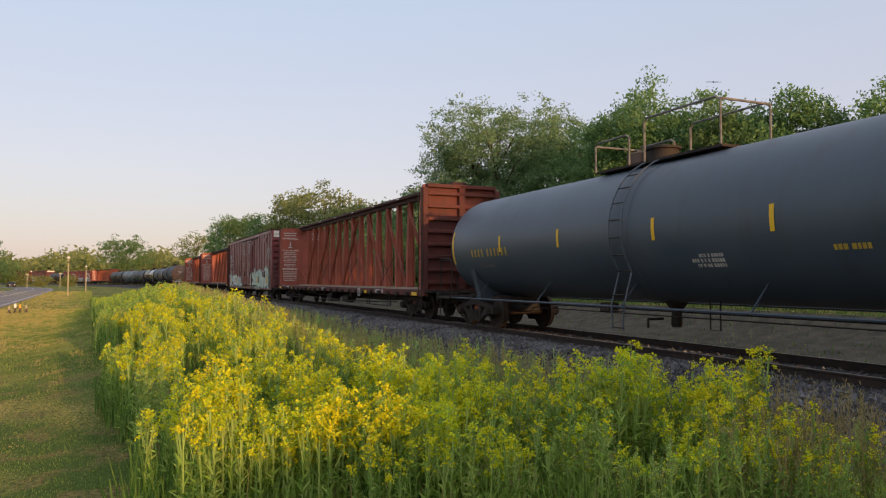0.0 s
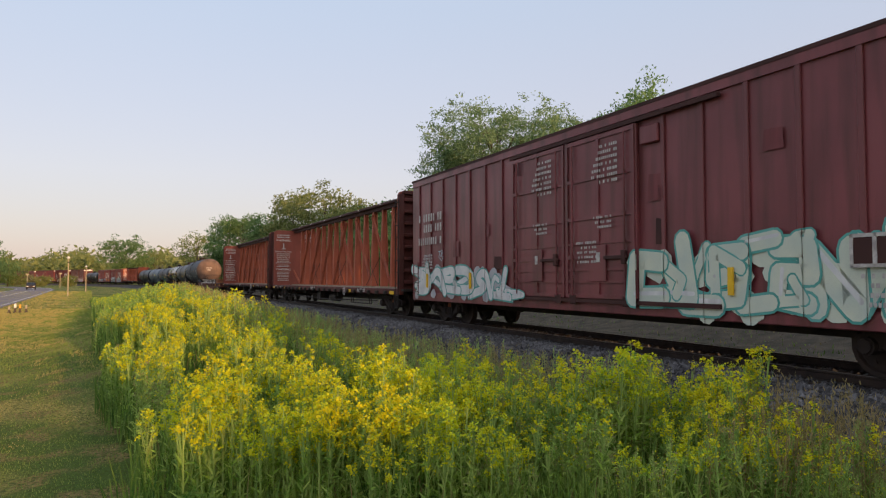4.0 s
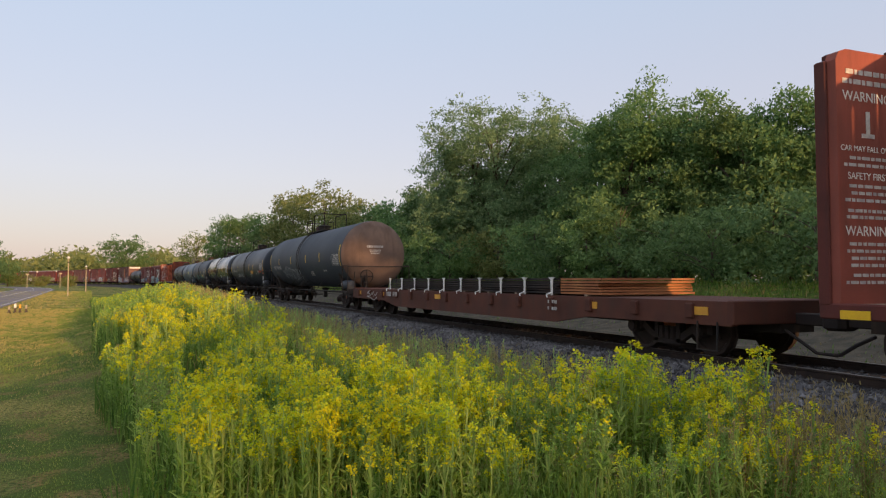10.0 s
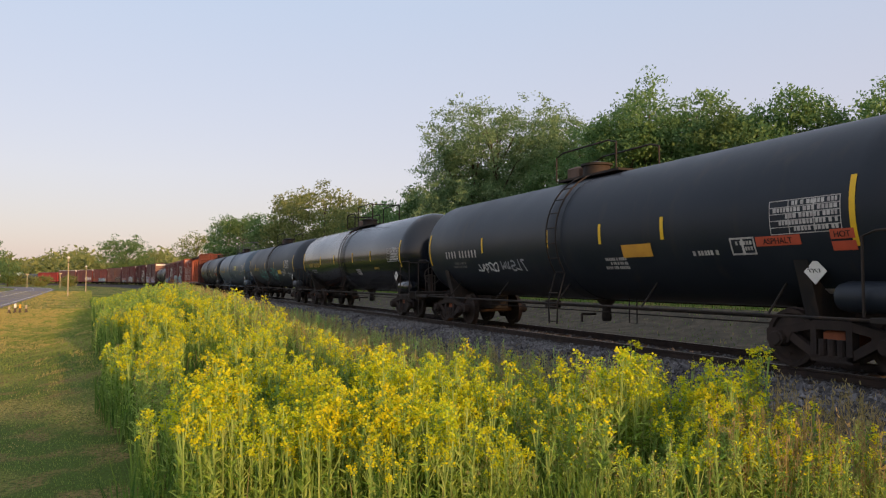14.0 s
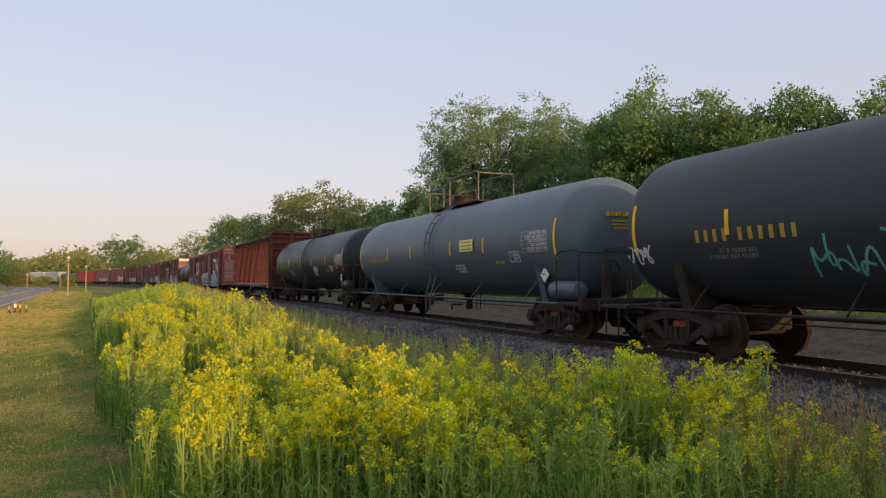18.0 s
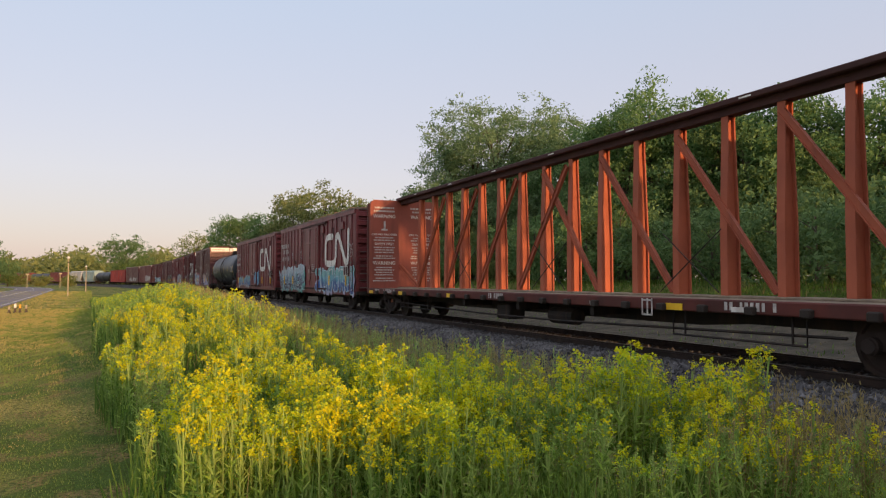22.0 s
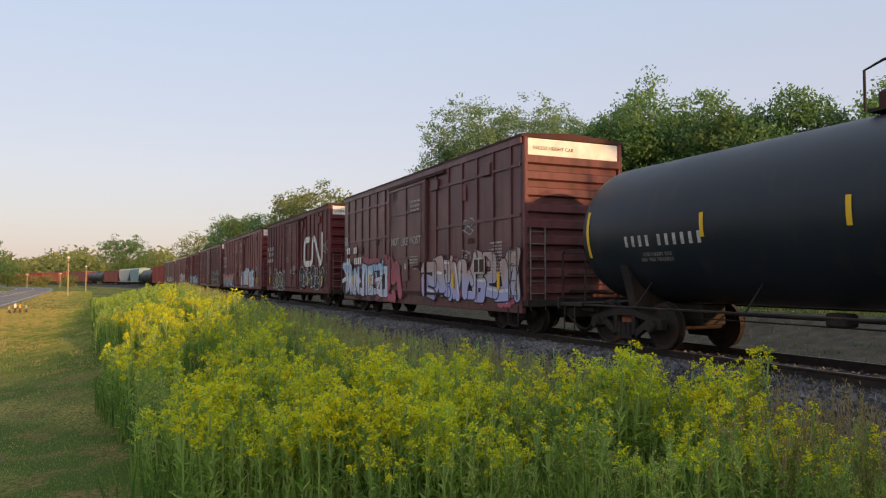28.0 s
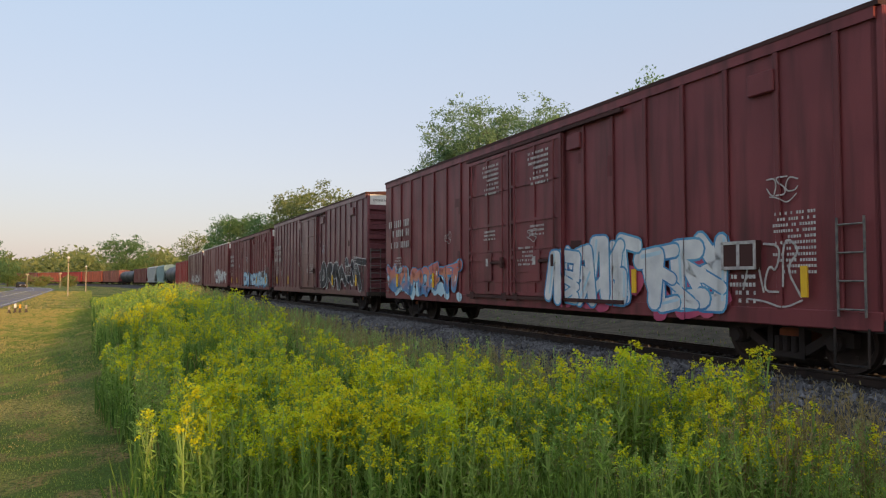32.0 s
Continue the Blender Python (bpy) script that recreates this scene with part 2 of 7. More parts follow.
M = {
    "dusty": surface("tank_dusty_black", (0.032, 0.041, 0.055), (0.042, 0.05, 0.063), 0.7, 0.6, bump=0.05, spec=0.3, streak=0.35, dirt=(0.06, 0.055, 0.052)),
    "black": surface("tank_black", (0.028, 0.035, 0.045), (0.037, 0.043, 0.053), 0.7, 0.5, bump=0.05, spec=0.3, streak=0.3, dirt=(0.04, 0.034, 0.03)),
    "gloss": surface("tank_black_glossy", (0.006, 0.008, 0.012), (0.01, 0.012, 0.016), 0.5, 0.16, spec=0.55, bump=0.02, streak=0.1, dirt=(0.05, 0.045, 0.04)),
    "jet": surface("tank_jet_black", (0.013, 0.018, 0.026), (0.02, 0.025, 0.034), 0.7, 0.42, bump=0.05, spec=0.25, streak=0.3, dirt=(0.04, 0.034, 0.03)),
    "slate": surface("tank_slate", (0.04, 0.06, 0.085), (0.055, 0.074, 0.096), 0.6, 0.42, bump=0.05, spec=0.5, streak=0.35, dirt=(0.045, 0.048, 0.052)),
    "slate2": surface("tank_pale_slate", (0.058, 0.087, 0.118), (0.075, 0.102, 0.13), 0.6, 0.45, bump=0.05, spec=0.5, streak=0.35, dirt=(0.06, 0.062, 0.065)),
    "notice": surface("notice_orange_red", (0.55, 0.1, 0.05), (0.45, 0.09, 0.05), 4.0, 0.6, bump=0.0),
    "amber": surface("notice_amber", (0.7, 0.36, 0.05), (0.6, 0.3, 0.05), 4.0, 0.6, bump=0.0),
    "tan_end": surface("tank_end_dust", (0.18, 0.12, 0.092), (0.115, 0.08, 0.066), 1.2, 0.8, bump=0.1, streak=0.5, dirt=(0.08, 0.05, 0.035)),
    "frame": surface("frame_black", (0.02, 0.019, 0.019), (0.042, 0.032, 0.026), 2.0, 0.7, bump=0.2, streak=0.3, dirt=(0.1, 0.06, 0.04)),
    "truck": surface("truck_steel", (0.026, 0.021, 0.02), (0.044, 0.032, 0.027), 3.0, 0.8, bump=0.3),
    "rust": surface("truck_rust_lit", (0.26, 0.085, 0.04), (0.17, 0.06, 0.035), 3.0, 0.8, bump=0.3),
    "wheel": surface("wheel_steel", (0.05, 0.034, 0.028), (0.032, 0.026, 0.023), 4.0, 0.6, metal=0.3, bump=0.15),
    "box": surface("boxcar_oxide", (0.215, 0.056, 0.062), (0.165, 0.045, 0.05), 0.8, 0.36, bump=0.1, spec=0.32, streak=0.85, dirt=(0.07, 0.026, 0.023)),
    "box2": surface("boxcar_maroon", (0.2, 0.048, 0.052), (0.16, 0.04, 0.045), 0.8, 0.42, bump=0.1, spec=0.22, streak=0.85, dirt=(0.055, 0.022, 0.021)),
    "box3": surface("boxcar_brown", (0.165, 0.056, 0.064), (0.125, 0.045, 0.053), 0.8, 0.36, bump=0.1, spec=0.32, streak=0.85, dirt=(0.05, 0.024, 0.023)),
    "box4": surface("boxcar_deep_red", (0.15, 0.029, 0.032), (0.11, 0.023, 0.026), 0.6, 0.5, bump=0.1, spec=0.22, streak=1.0, dirt=(0.03, 0.014, 0.013)),
    "box5": surface("boxcar_dark_brown", (0.145, 0.05, 0.053), (0.11, 0.041, 0.045), 0.8, 0.4, bump=0.1, spec=0.3, streak=0.85, dirt=(0.045, 0.024, 0.023)),
    "red": surface("boxcar_red", (0.36, 0.045, 0.04), (0.28, 0.04, 0.036), 0.8, 0.55, bump=0.1, streak=0.4),
    "orange": surface("centerbeam_orange", (0.41, 0.113, 0.06), (0.31, 0.088, 0.052), 1.0, 0.6, bump=0.12, spec=0.2, streak=0.4, dirt=(0.15, 0.05, 0.038)),
    "bulkhead": surface("bulkhead_oxide_shaded", (0.29, 0.08, 0.056), (0.22, 0.065, 0.048), 1.0, 0.6, bump=0.12, spec=0.2, streak=0.6, dirt=(0.13, 0.045, 0.036)),
    "orange2": surface("centerbeam_brown", (0.32, 0.09, 0.056), (0.23, 0.068, 0.046), 1.0, 0.65, bump=0.15, spec=0.2, streak=0.7, dirt=(0.1, 0.035, 0.025)),
    "chord": surface("chord_dark", (0.07, 0.028, 0.024), (0.05, 0.024, 0.022), 1.5, 0.7, bump=0.15),
    "sill": surface("sill_oxide", (0.12, 0.034, 0.027), (0.075, 0.028, 0.025), 1.2, 0.7, bump=0.15, streak=0.5, dirt=(0.06, 0.035, 0.03)),
    "flat": surface("flatcar_rust", (0.08, 0.033, 0.025), (0.12, 0.046, 0.031), 1.3, 0.75, bump=0.25, spec=0.2, streak=0.5, dirt=(0.07, 0.04, 0.03)),
    "deck": surface("deck_wood", (0.3, 0.24, 0.17), (0.2, 0.16, 0.12), 4.0, 0.85, bump=0.4),
    "roof": surface("roof_galvanised", (0.21, 0.16, 0.14), (0.12, 0.08, 0.07), 1.5, 0.55, metal=0.3, bump=0.1),
    "plate": surface("plate_steel", (0.025, 0.023, 0.024), (0.05, 0.035, 0.03), 1.4, 0.6, metal=0.3, bump=0.15),
    "rusty": surface("plate_rust_sunlit", (0.4, 0.17, 0.07), (0.28, 0.11, 0.05), 1.6, 0.75, bump=0.15),
    "strap": surface("strap_white", (0.75, 0.75, 0.72), (0.6, 0.6, 0.57), 6.0, 0.7),
    "white": surface("paint_white", (0.78, 0.77, 0.72), (0.62, 0.6, 0.56), 3.0, 0.6, bump=0.05, streak=0.3, dirt=(0.3, 0.22, 0.18)),
    "stencil": surface("stencil_white", (0.55, 0.53, 0.5), (0.34, 0.31, 0.3), 9.0, 0.65, bump=0.0),
    "stencil_dim": surface("stencil_faded", (0.2, 0.19, 0.17), (0.1, 0.1, 0.1), 9.0, 0.65, bump=0.0),
    "yellow": surface("paint_yellow", (0.8, 0.5, 0.03), (0.7, 0.42, 0.03), 5.0, 0.4, bump=0.0),
    "mark": surface("lettering_yellow", (0.46, 0.31, 0.05), (0.36, 0.24, 0.05), 9.0, 0.5, bump=0.0),
    "sign": surface("sign_yellow", (0.75, 0.7, 0.2), (0.7, 0.63, 0.25), 5.0, 0.5, bump=0.0),
    "rail": surface("rail_steel", (0.05, 0.034, 0.028), (0.03, 0.024, 0.022), 5.0, 0.6, metal=0.3, bump=0.15),
    "railhead": surface("rail_head", (0.24, 0.21, 0.19), (0.16, 0.14, 0.13), 8.0, 0.45, metal=0.8, bump=0.03),
    "tie": surface("tie_wood", (0.085, 0.065, 0.05), (0.05, 0.04, 0.035), 6.0, 0.9, bump=0.5, vary=0.25),
    # dark bed colour, with the shade in the gaps between loose stones put in
    "ballast": surface("ballast_stone", (0.1, 0.094, 0.094), (0.025, 0.024, 0.025), 14.0, 0.9, bump=1.0, fine=45),
    "dirt": surface("dirt_gravel", (0.1, 0.082, 0.058), (0.05, 0.046, 0.034), 2.2, 0.95, bump=1.0, fine=25),
    "asphalt": surface("asphalt", (0.2, 0.175, 0.175), (0.15, 0.135, 0.14), 0.6, 0.85, bump=0.2),
    "hopper": surface("hopper_grey", (0.45, 0.47, 0.46), (0.36, 0.38, 0.38), 0.8, 0.6, streak=0.4),
    "teal": surface("hopper_teal", (0.28, 0.38, 0.38), (0.22, 0.32, 0.33), 0.8, 0.6, streak=0.4),
    "bark": surface("bark", (0.12, 0.095, 0.07), (0.07, 0.055, 0.045), 5.0, 0.95, bump=1.0, fine=30),
    "pole": surface("pole_wood", (0.42, 0.36, 0.24), (0.3, 0.26, 0.18), 3.0, 0.8),
    "lamp_head": surface("lamp_white", (0.7, 0.7, 0.66), (0.6, 0.6, 0.56), 5.0, 0.5),
    "g_white": surface("spray_white", (0.7, 0.7, 0.68), (0.55, 0.56, 0.57), 2.5, 0.5, bump=0.0, streak=0.2),
    "g_blue": surface("spray_blue", (0.06, 0.2, 0.42), (0.12, 0.34, 0.52), 2.0, 0.5, bump=0.0),
    "g_pale": surface("spray_pale_blue", (0.36, 0.55, 0.66), (0.5, 0.64, 0.7), 2.0, 0.5, bump=0.0),
    "g_teal": surface("spray_teal", (0.08, 0.32, 0.28), (0.14, 0.4, 0.36), 2.0, 0.5, bump=0.0),
    "g_black": surface("spray_black", (0.02, 0.02, 0.025), (0.04, 0.04, 0.05), 2.0, 0.5, bump=0.0),
    "g_pink": surface("spray_pink", (0.5, 0.1, 0.16), (0.4, 0.07, 0.14), 2.0, 0.5, bump=0.0),
    "g_lilac": surface("spray_lilac", (0.42, 0.38, 0.56), (0.5, 0.48, 0.6), 2.0, 0.5, bump=0.0),
    "g_cream": surface("spray_cream", (0.6, 0.64, 0.52), (0.5, 0.57, 0.5), 2.0, 0.5, bump=0.0),
    "g_silver": surface("spray_silver", (0.42, 0.43, 0.46), (0.33, 0.34, 0.37), 2.0, 0.45, bump=0.0),
}


def ground_material():
    """Mown grass with worn and dry patches."""
    m = bpy.data.materials.new("mown_grass")
    m.use_nodes = True
    n, li = m.node_tree.nodes, m.node_tree.links
    bsdf = n["Principled BSDF"]
    co = n.new("ShaderNodeTexCoord")
    outs = []
    for sc, det in ((0.3, 5), (1.7, 7), (26.0, 6)):
        t = n.new("ShaderNodeTexNoise")
        t.inputs["Scale"].default_value, t.inputs["Detail"].default_value = sc, det
        li.new(co.outputs["Object"], t.inputs["Vector"])
        outs.append(t.outputs["Fac"])

    def blend(fac, lo, hi, c1, c2):
        r = n.new("ShaderNodeMapRange")
        r.inputs["From Min"].default_value, r.inputs["From Max"].default_value = lo, hi
        li.new(fac, r.inputs["Value"])
        x = n.new("ShaderNodeMix")
        x.data_type = "RGBA"
        li.new(r.outputs["Result"], x.inputs["Factor"])
        for sock, c in ((x.inputs[6], c1), (x.inputs[7], c2)):
            if isinstance(c, tuple):
                sock.default_value = (*c, 1)
            else:
                li.new(c, sock)
        return x.outputs[2]

    c = blend(outs[0], 0.47, 0.6, (0.1, 0.17, 0.03), (0.46, 0.38, 0.12))
    c = blend(outs[1], 0.52, 0.62, c, (0.3, 0.22, 0.09))
    c = blend(outs[2], 0.36, 0.62, (0.08, 0.11, 0.025), c)
    li.new(c, bsdf.inputs["Base Color"])
    bsdf.inputs["Roughness"].default_value = 0.9
    bsdf.inputs["Specular IOR Level"].default_value = 0.1
    bp = n.new("ShaderNodeBump")
    bp.inputs["Strength"].default_value, bp.inputs["Distance"].default_value = 1.0, 0.12
    li.new(outs[2], bp.inputs["Height"])
    li.new(bp.outputs["Normal"], bsdf.inputs["Normal"])
    return m


def spray_material(name, low, mid, high):
    """Spray paint that fades from one colour to the next up the side of a car."""
    m = bpy.data.materials.new(name)
    m.use_nodes = True
    n, li = m.node_tree.nodes, m.node_tree.links
    co, sep, tex = n.new("ShaderNodeTexCoord"), n.new("ShaderNodeSeparateXYZ"), n.new("ShaderNodeTexNoise")
    li.new(co.outputs["Object"], sep.inputs[0])
    li.new(co.outputs["Object"], tex.inputs["Vector"])
    tex.inputs["Scale"].default_value = 2.2
    h = n.new("ShaderNodeMath")
    h.operation = "MULTIPLY_ADD"
    li.new(tex.outputs["Fac"], h.inputs[0])
    h.inputs[1].default_value = 1.1
    li.new(sep.outputs["Z"], h.inputs[2])
    mp = n.new("ShaderNodeMapRange")
    mp.inputs["From Min"].default_value, mp.inputs["From Max"].default_value = 1.7, 2.7
    li.new(h.outputs[0], mp.inputs["Value"])
    ramp = n.new("ShaderNodeValToRGB")
    ramp.color_ramp.elements[0].color, ramp.color_ramp.elements[1].color = (*low, 1), (*high, 1)
    ramp.color_ramp.elements[0].position, ramp.color_ramp.elements[1].position = 0.2, 0.8
    ramp.color_ramp.elements.new(0.5).color = (*mid, 1)
    li.new(mp.outputs["Result"], ramp.inputs["Fac"])
    li.new(ramp.outputs["Color"], n["Principled BSDF"].inputs["Base Color"])
    n["Principled BSDF"].inputs["Roughness"].default_value = 0.5
    return m


M["s_blue"] = spray_material("spray_blue_to_teal", (0.03, 0.09, 0.3), (0.1, 0.36, 0.46), (0.14, 0.36, 0.36))
M["s_night"] = spray_material("spray_night_blue_to_white", (0.02, 0.03, 0.06), (0.05, 0.11, 0.22), (0.34, 0.42, 0.48))
M["s_lilac"] = spray_material("spray_lilac_to_tan", (0.36, 0.36, 0.6), (0.42, 0.36, 0.4), (0.42, 0.28, 0.26))
M["s_ice"] = spray_material("spray_ice", (0.5, 0.5, 0.62), (0.62, 0.64, 0.7), (0.3, 0.42, 0.6))
M["s_fire"] = spray_material("spray_orange_to_blue", (0.1, 0.2, 0.4), (0.55, 0.2, 0.1), (0.5, 0.14, 0.12))
M["s_rose"] = spray_material("spray_rose_mist", (0.4, 0.08, 0.13), (0.34, 0.06, 0.1), (0.2, 0.05, 0.06))
M["lawn"] = ground_material()
M["leaf_a"] = leaf_material("leaves_green", (0.06, 0.15, 0.05), (0.235, 0.36, 0.13), 0.44)
M["leaf_d"] = leaf_material("leaves_fresh_green", (0.07, 0.145, 0.06), (0.28, 0.385, 0.18), 0.45)
M["leaf_e"] = leaf_material("leaves_lit_green", (0.11, 0.22, 0.07), (0.33, 0.47, 0.17), 0.48)
M["leaf_b"] = leaf_material("leaves_olive", (0.085, 0.13, 0.04), (0.31, 0.33, 0.115), 0.45)
M["leaf_c"] = leaf_material("leaves_dark", (0.05, 0.115, 0.042), (0.2, 0.3, 0.105), 0.42)
M["petal"] = leaf_material("petals_yellow", (0.82, 0.66, 0.012), (0.5, 0.63, 0.028), 0.42)
M["herb"] = leaf_material("herb_leaves_blue_green", (0.13, 0.27, 0.05), (0.5, 0.62, 0.16), 0.42)
M["seed"] = leaf_material("seed_heads_tan_green", (0.24, 0.27, 0.09), (0.38, 0.33, 0.15), 0.35)
M["stem"] = leaf_material("stems_green", (0.06, 0.2, 0.03), (0.44, 0.62, 0.11), 0.42)
M["stalk"] = leaf_material("stalks_pale_green", (0.18, 0.32, 0.075), (0.45, 0.55, 0.17), 0.3)
M["stone"] = leaf_material("loose_stones", (0.01, 0.01, 0.012), (0.21, 0.205, 0.21), 0.0, 0.9)
M["clod"] = leaf_material("dirt_clods", (0.035, 0.028, 0.022), (0.17, 0.13, 0.095), 0.0, 0.95)
M["blade"] = leaf_material("blades_green", (0.03, 0.1, 0.015), (0.23, 0.34, 0.065), 0.35)
M["lawn_green"] = leaf_material("lawn_blades_green", (0.12, 0.2, 0.04), (0.32, 0.37, 0.09), 0.4)
M["lawn_dry_lit"] = leaf_material("lawn_blades_dry_lit", (0.5, 0.41, 0.14), (0.35, 0.31, 0.1), 0.35)
M["straw"] = leaf_material("straw_tan", (0.36, 0.27, 0.12), (0.22, 0.2, 0.07), 0.35)


# ---- building blocks ----
class Geo:
    """Collects the corners and faces of one mesh."""

    def __init__(self):
        self.v, self.f = [], []

    def add(self, verts, faces):
        o = len(self.v)
        self.v.extend(verts)
        self.f.extend(tuple(i + o for i in f) for f in faces)
        return self

    def box(self, x0, x1, y0, y1, z0, z1, c=0.0):
        """A box, with its long edges cut by c."""
        if c <= 0:
            vs = [(x, y, z) for z in (z0, z1) for y in (y0, y1) for x in (x0, x1)]
            return self.add(vs, [(0, 2, 3, 1), (4, 5, 7, 6), (0, 1, 5, 4), (2, 6, 7, 3), (0, 4, 6, 2), (1, 3, 7, 5)])
        ring = lambda q, r: [(x0 + r, y0 + q), (x1 - r, y0 + q), (x1 - q, y0 + r), (x1 - q, y1 - r), (x1 - r, y1 - q), (x0 + r, y1 - q), (x0 + q, y1 - r), (x0 + q, y0 + r)]
        vs, fs = [], []
        for z, q in ((z0, c), (z0 + c, 0), (z1 - c, 0), (z1, c)):
            vs += [(x, y, z) for x, y in ring(q, q + c)]
        fs.append(tuple(range(7, -1, -1)))
        for k in range(3):
            fs += [(8 * k + i, 8 * k + (i + 1) % 8, 8 * k + 8 + (i + 1) % 8, 8 * k + 8 + i) for i in range(8)]
        fs.append(tuple(range(24, 32)))
        return self.add(vs, fs)

    def tube(self, pts, r, n=6, cap=True, r2=None):
        """A round bar through the points."""
        pts = [Vector(p) for p in pts]
        vs, fs = [], []
        for i, p in enumerate(pts):
            d = (pts[min(i + 1, len(pts) - 1)] - pts[max(i - 1, 0)]).normalized()
            u = d.orthogonal().normalized() if i == 0 else (u - d * u.dot(d)).normalized()
            w = d.cross(u)
            rr = r if r2 is None else r + (r2 - r) * i / (len(pts) - 1)
            vs += [tuple(p + rr * (math.cos(2 * math.pi * k / n) * u + math.sin(2 * math.pi * k / n) * w)) for k in range(n)]
        for i in range(len(pts) - 1):
            fs += [(i * n + k, i * n + (k + 1) % n, i * n + n + (k + 1) % n, i * n + n + k) for k in range(n)]
        if cap:
            fs += [tuple(range(n - 1, -1, -1)), tuple(range((len(pts) - 1) * n, len(pts) * n))]
        return self.add(vs, fs)

    def spin(self, prof, axis="y", at=(0, 0, 0), n=32):
        """A profile of (radius, along) turned about an axis."""
        vs, fs = [], []
        for r, a in prof:
            for k in range(n):
                c, s = r * math.cos(2 * math.pi * k / n), r * math.sin(2 * math.pi * k / n)
                vs.append({"y": (c, a, s), "x": (a, c, s), "z": (c, s, a)}[axis])
        vs = [(x + at[0], y + at[1], z + at[2]) for x, y, z in vs]
        for i in range(len(prof) - 1):
            fs += [(i * n + k, i * n + (k + 1) % n, i * n + n + (k + 1) % n, i * n + n + k) for k in range(n)]
        fs += [tuple(range(n)), tuple(range((len(prof) - 1) * n, len(prof) * n))]
        return self.add(vs, fs)

    def slab(self, poly, lo, hi, axis="y"):
        """A flat outline given thickness: axis y: outline in x, z; axis x: outline in y, z; axis z: outline in x, y."""
        put = {"y": lambda p, q: (p[0], q, p[1]), "x": lambda p, q: (q, p[0], p[1]), "z": lambda p, q: (p[0], p[1], q)}[axis]
        n = len(poly)
        vs = [put(p, lo) for p in poly] + [put(p, hi) for p in poly]
        fs = [tuple(range(n)), tuple(range(2 * n - 1, n - 1, -1))] + [(i, i + n, (i + 1) % n + n, (i + 1) % n) for i in range(n)]
        return self.add(vs, fs)

    def stroke(self, pts, w, x, thick=0.004):
        """A painted line of width w on the side wall at x, through (y, z) points."""
        for (y0, z0), (y1, z1) in zip(pts, pts[1:]):
            l = math.hypot(y1 - y0, z1 - z0) or 1
            a, b = -(z1 - z0) / l * w / 2, (y1 - y0) / l * w / 2
            self.add([(x, y0 + a, z0 + b), (x, y1 + a, z1 + b), (x, y1 - a, z1 - b), (x, y0 - a, z0 - b)], [(0, 1, 2, 3)])
        for k, (y, z) in enumerate(pts):
            xx = x - 0.0006 - 0.0003 * (k % 2)
            self.add([(xx, y + w / 2 * math.cos(i * math.pi / 5), z + w / 2 * math.sin(i * math.pi / 5)) for i in range(10)], [tuple(range(10))])
        return self

    def mesh(self, name, material, smooth=False):
        me = bpy.data.meshes.new(name)
        me.from_pydata(self.v, [], self.f)
        me.materials.append(M[material] if isinstance(material, str) else material)
        bm = bmesh.new()
        bm.from_mesh(me)
        bmesh.ops.recalc_face_normals(bm, faces=bm.faces)
        bm.to_mesh(me)
        bm.free()
        if smooth:
            me.shade_smooth()
            me.set_sharp_from_angle(angle=radians(35))
        return me


def part(name, geo, material, parent, label="", smooth=False, at=None):
    """One mesh object under a thing or a part. geo: a Geo, or a mesh that is shared."""
    me = geo.mesh(name, material, smooth) if isinstance(geo, Geo) else geo
    ob = new(name, me)
    ob.parent = parent
    if at:
        ob.location = at
    return tagged(ob, label)


def thing(name, label, category, group="", kind=""):
    return tagged(new(name), label, category, group, kind)


def solid(name, geo, material, label="", category="", group="", kind="", smooth=False):
    return tagged(new(name, geo.mesh(name, material, smooth)), label, category, group, kind)


SHARED = {}


def shared(key, make, material, smooth=False):
    if key not in SHARED:
        g = Geo()
        make(g)
        SHARED[key] = g.mesh(key if isinstance(key, str) else key[0], material, smooth)
    return SHARED[key]


def quads_mesh(name, verts, per, materials, index=None):
    """Many loose small faces of `per` corners each, from an array of corners."""
    verts = np.asarray(verts, dtype=np.float32).reshape(-1, 3)
    n = len(verts) // per
    me = bpy.data.meshes.new(name)
    me.vertices.add(len(verts))
    me.vertices.foreach_set("co", verts.ravel())
    me.loops.add(len(verts))
    me.loops.foreach_set("vertex_index", np.arange(len(verts), dtype=np.int32))
    me.polygons.add(n)
    me.polygons.foreach_set("loop_start", np.arange(0, len(verts), per, dtype=np.int32))
    for m in materials:
        me.materials.append(M[m])
    if index is not None:
        me.polygons.foreach_set("material_index", np.asarray(index, dtype=np.int32))
    me.update(calc_edges=True)
    return me


# ---- ground ----
def smooth_step(a, b, x):
    t = np.clip((x - a) / (b - a), 0, 1)
    return t * t * (3 - 2 * t)


def ground_z(x, y):
    """The height of the ground: level lawn, a low mound under the wildflowers, a bank beyond the line."""
    x, y = np.asarray(x, float), np.asarray(y, float)
    line = np.interp(y, RUN_Y[:700], RUN_X[:700])
    off = x - line
    z = np.full(np.broadcast(x, y).shape, -0.55)
    mound = 1.12 * smooth_step(4, 27, y) * (1 - smooth_step(30, 62, y))
    z = z + mound * np.exp(-((x - 1.6 + 0.02 * y) / 2.7) ** 2)
    z = z + 0.25 * smooth_step(4.5, 6.0, off) * (1 - smooth_step(9, 10, off))
    z = z + 1.95 * smooth_step(5.5, 13.0, off) * (1 - smooth_step(60, 160, off)) * (1 - smooth_step(150, 260, y))
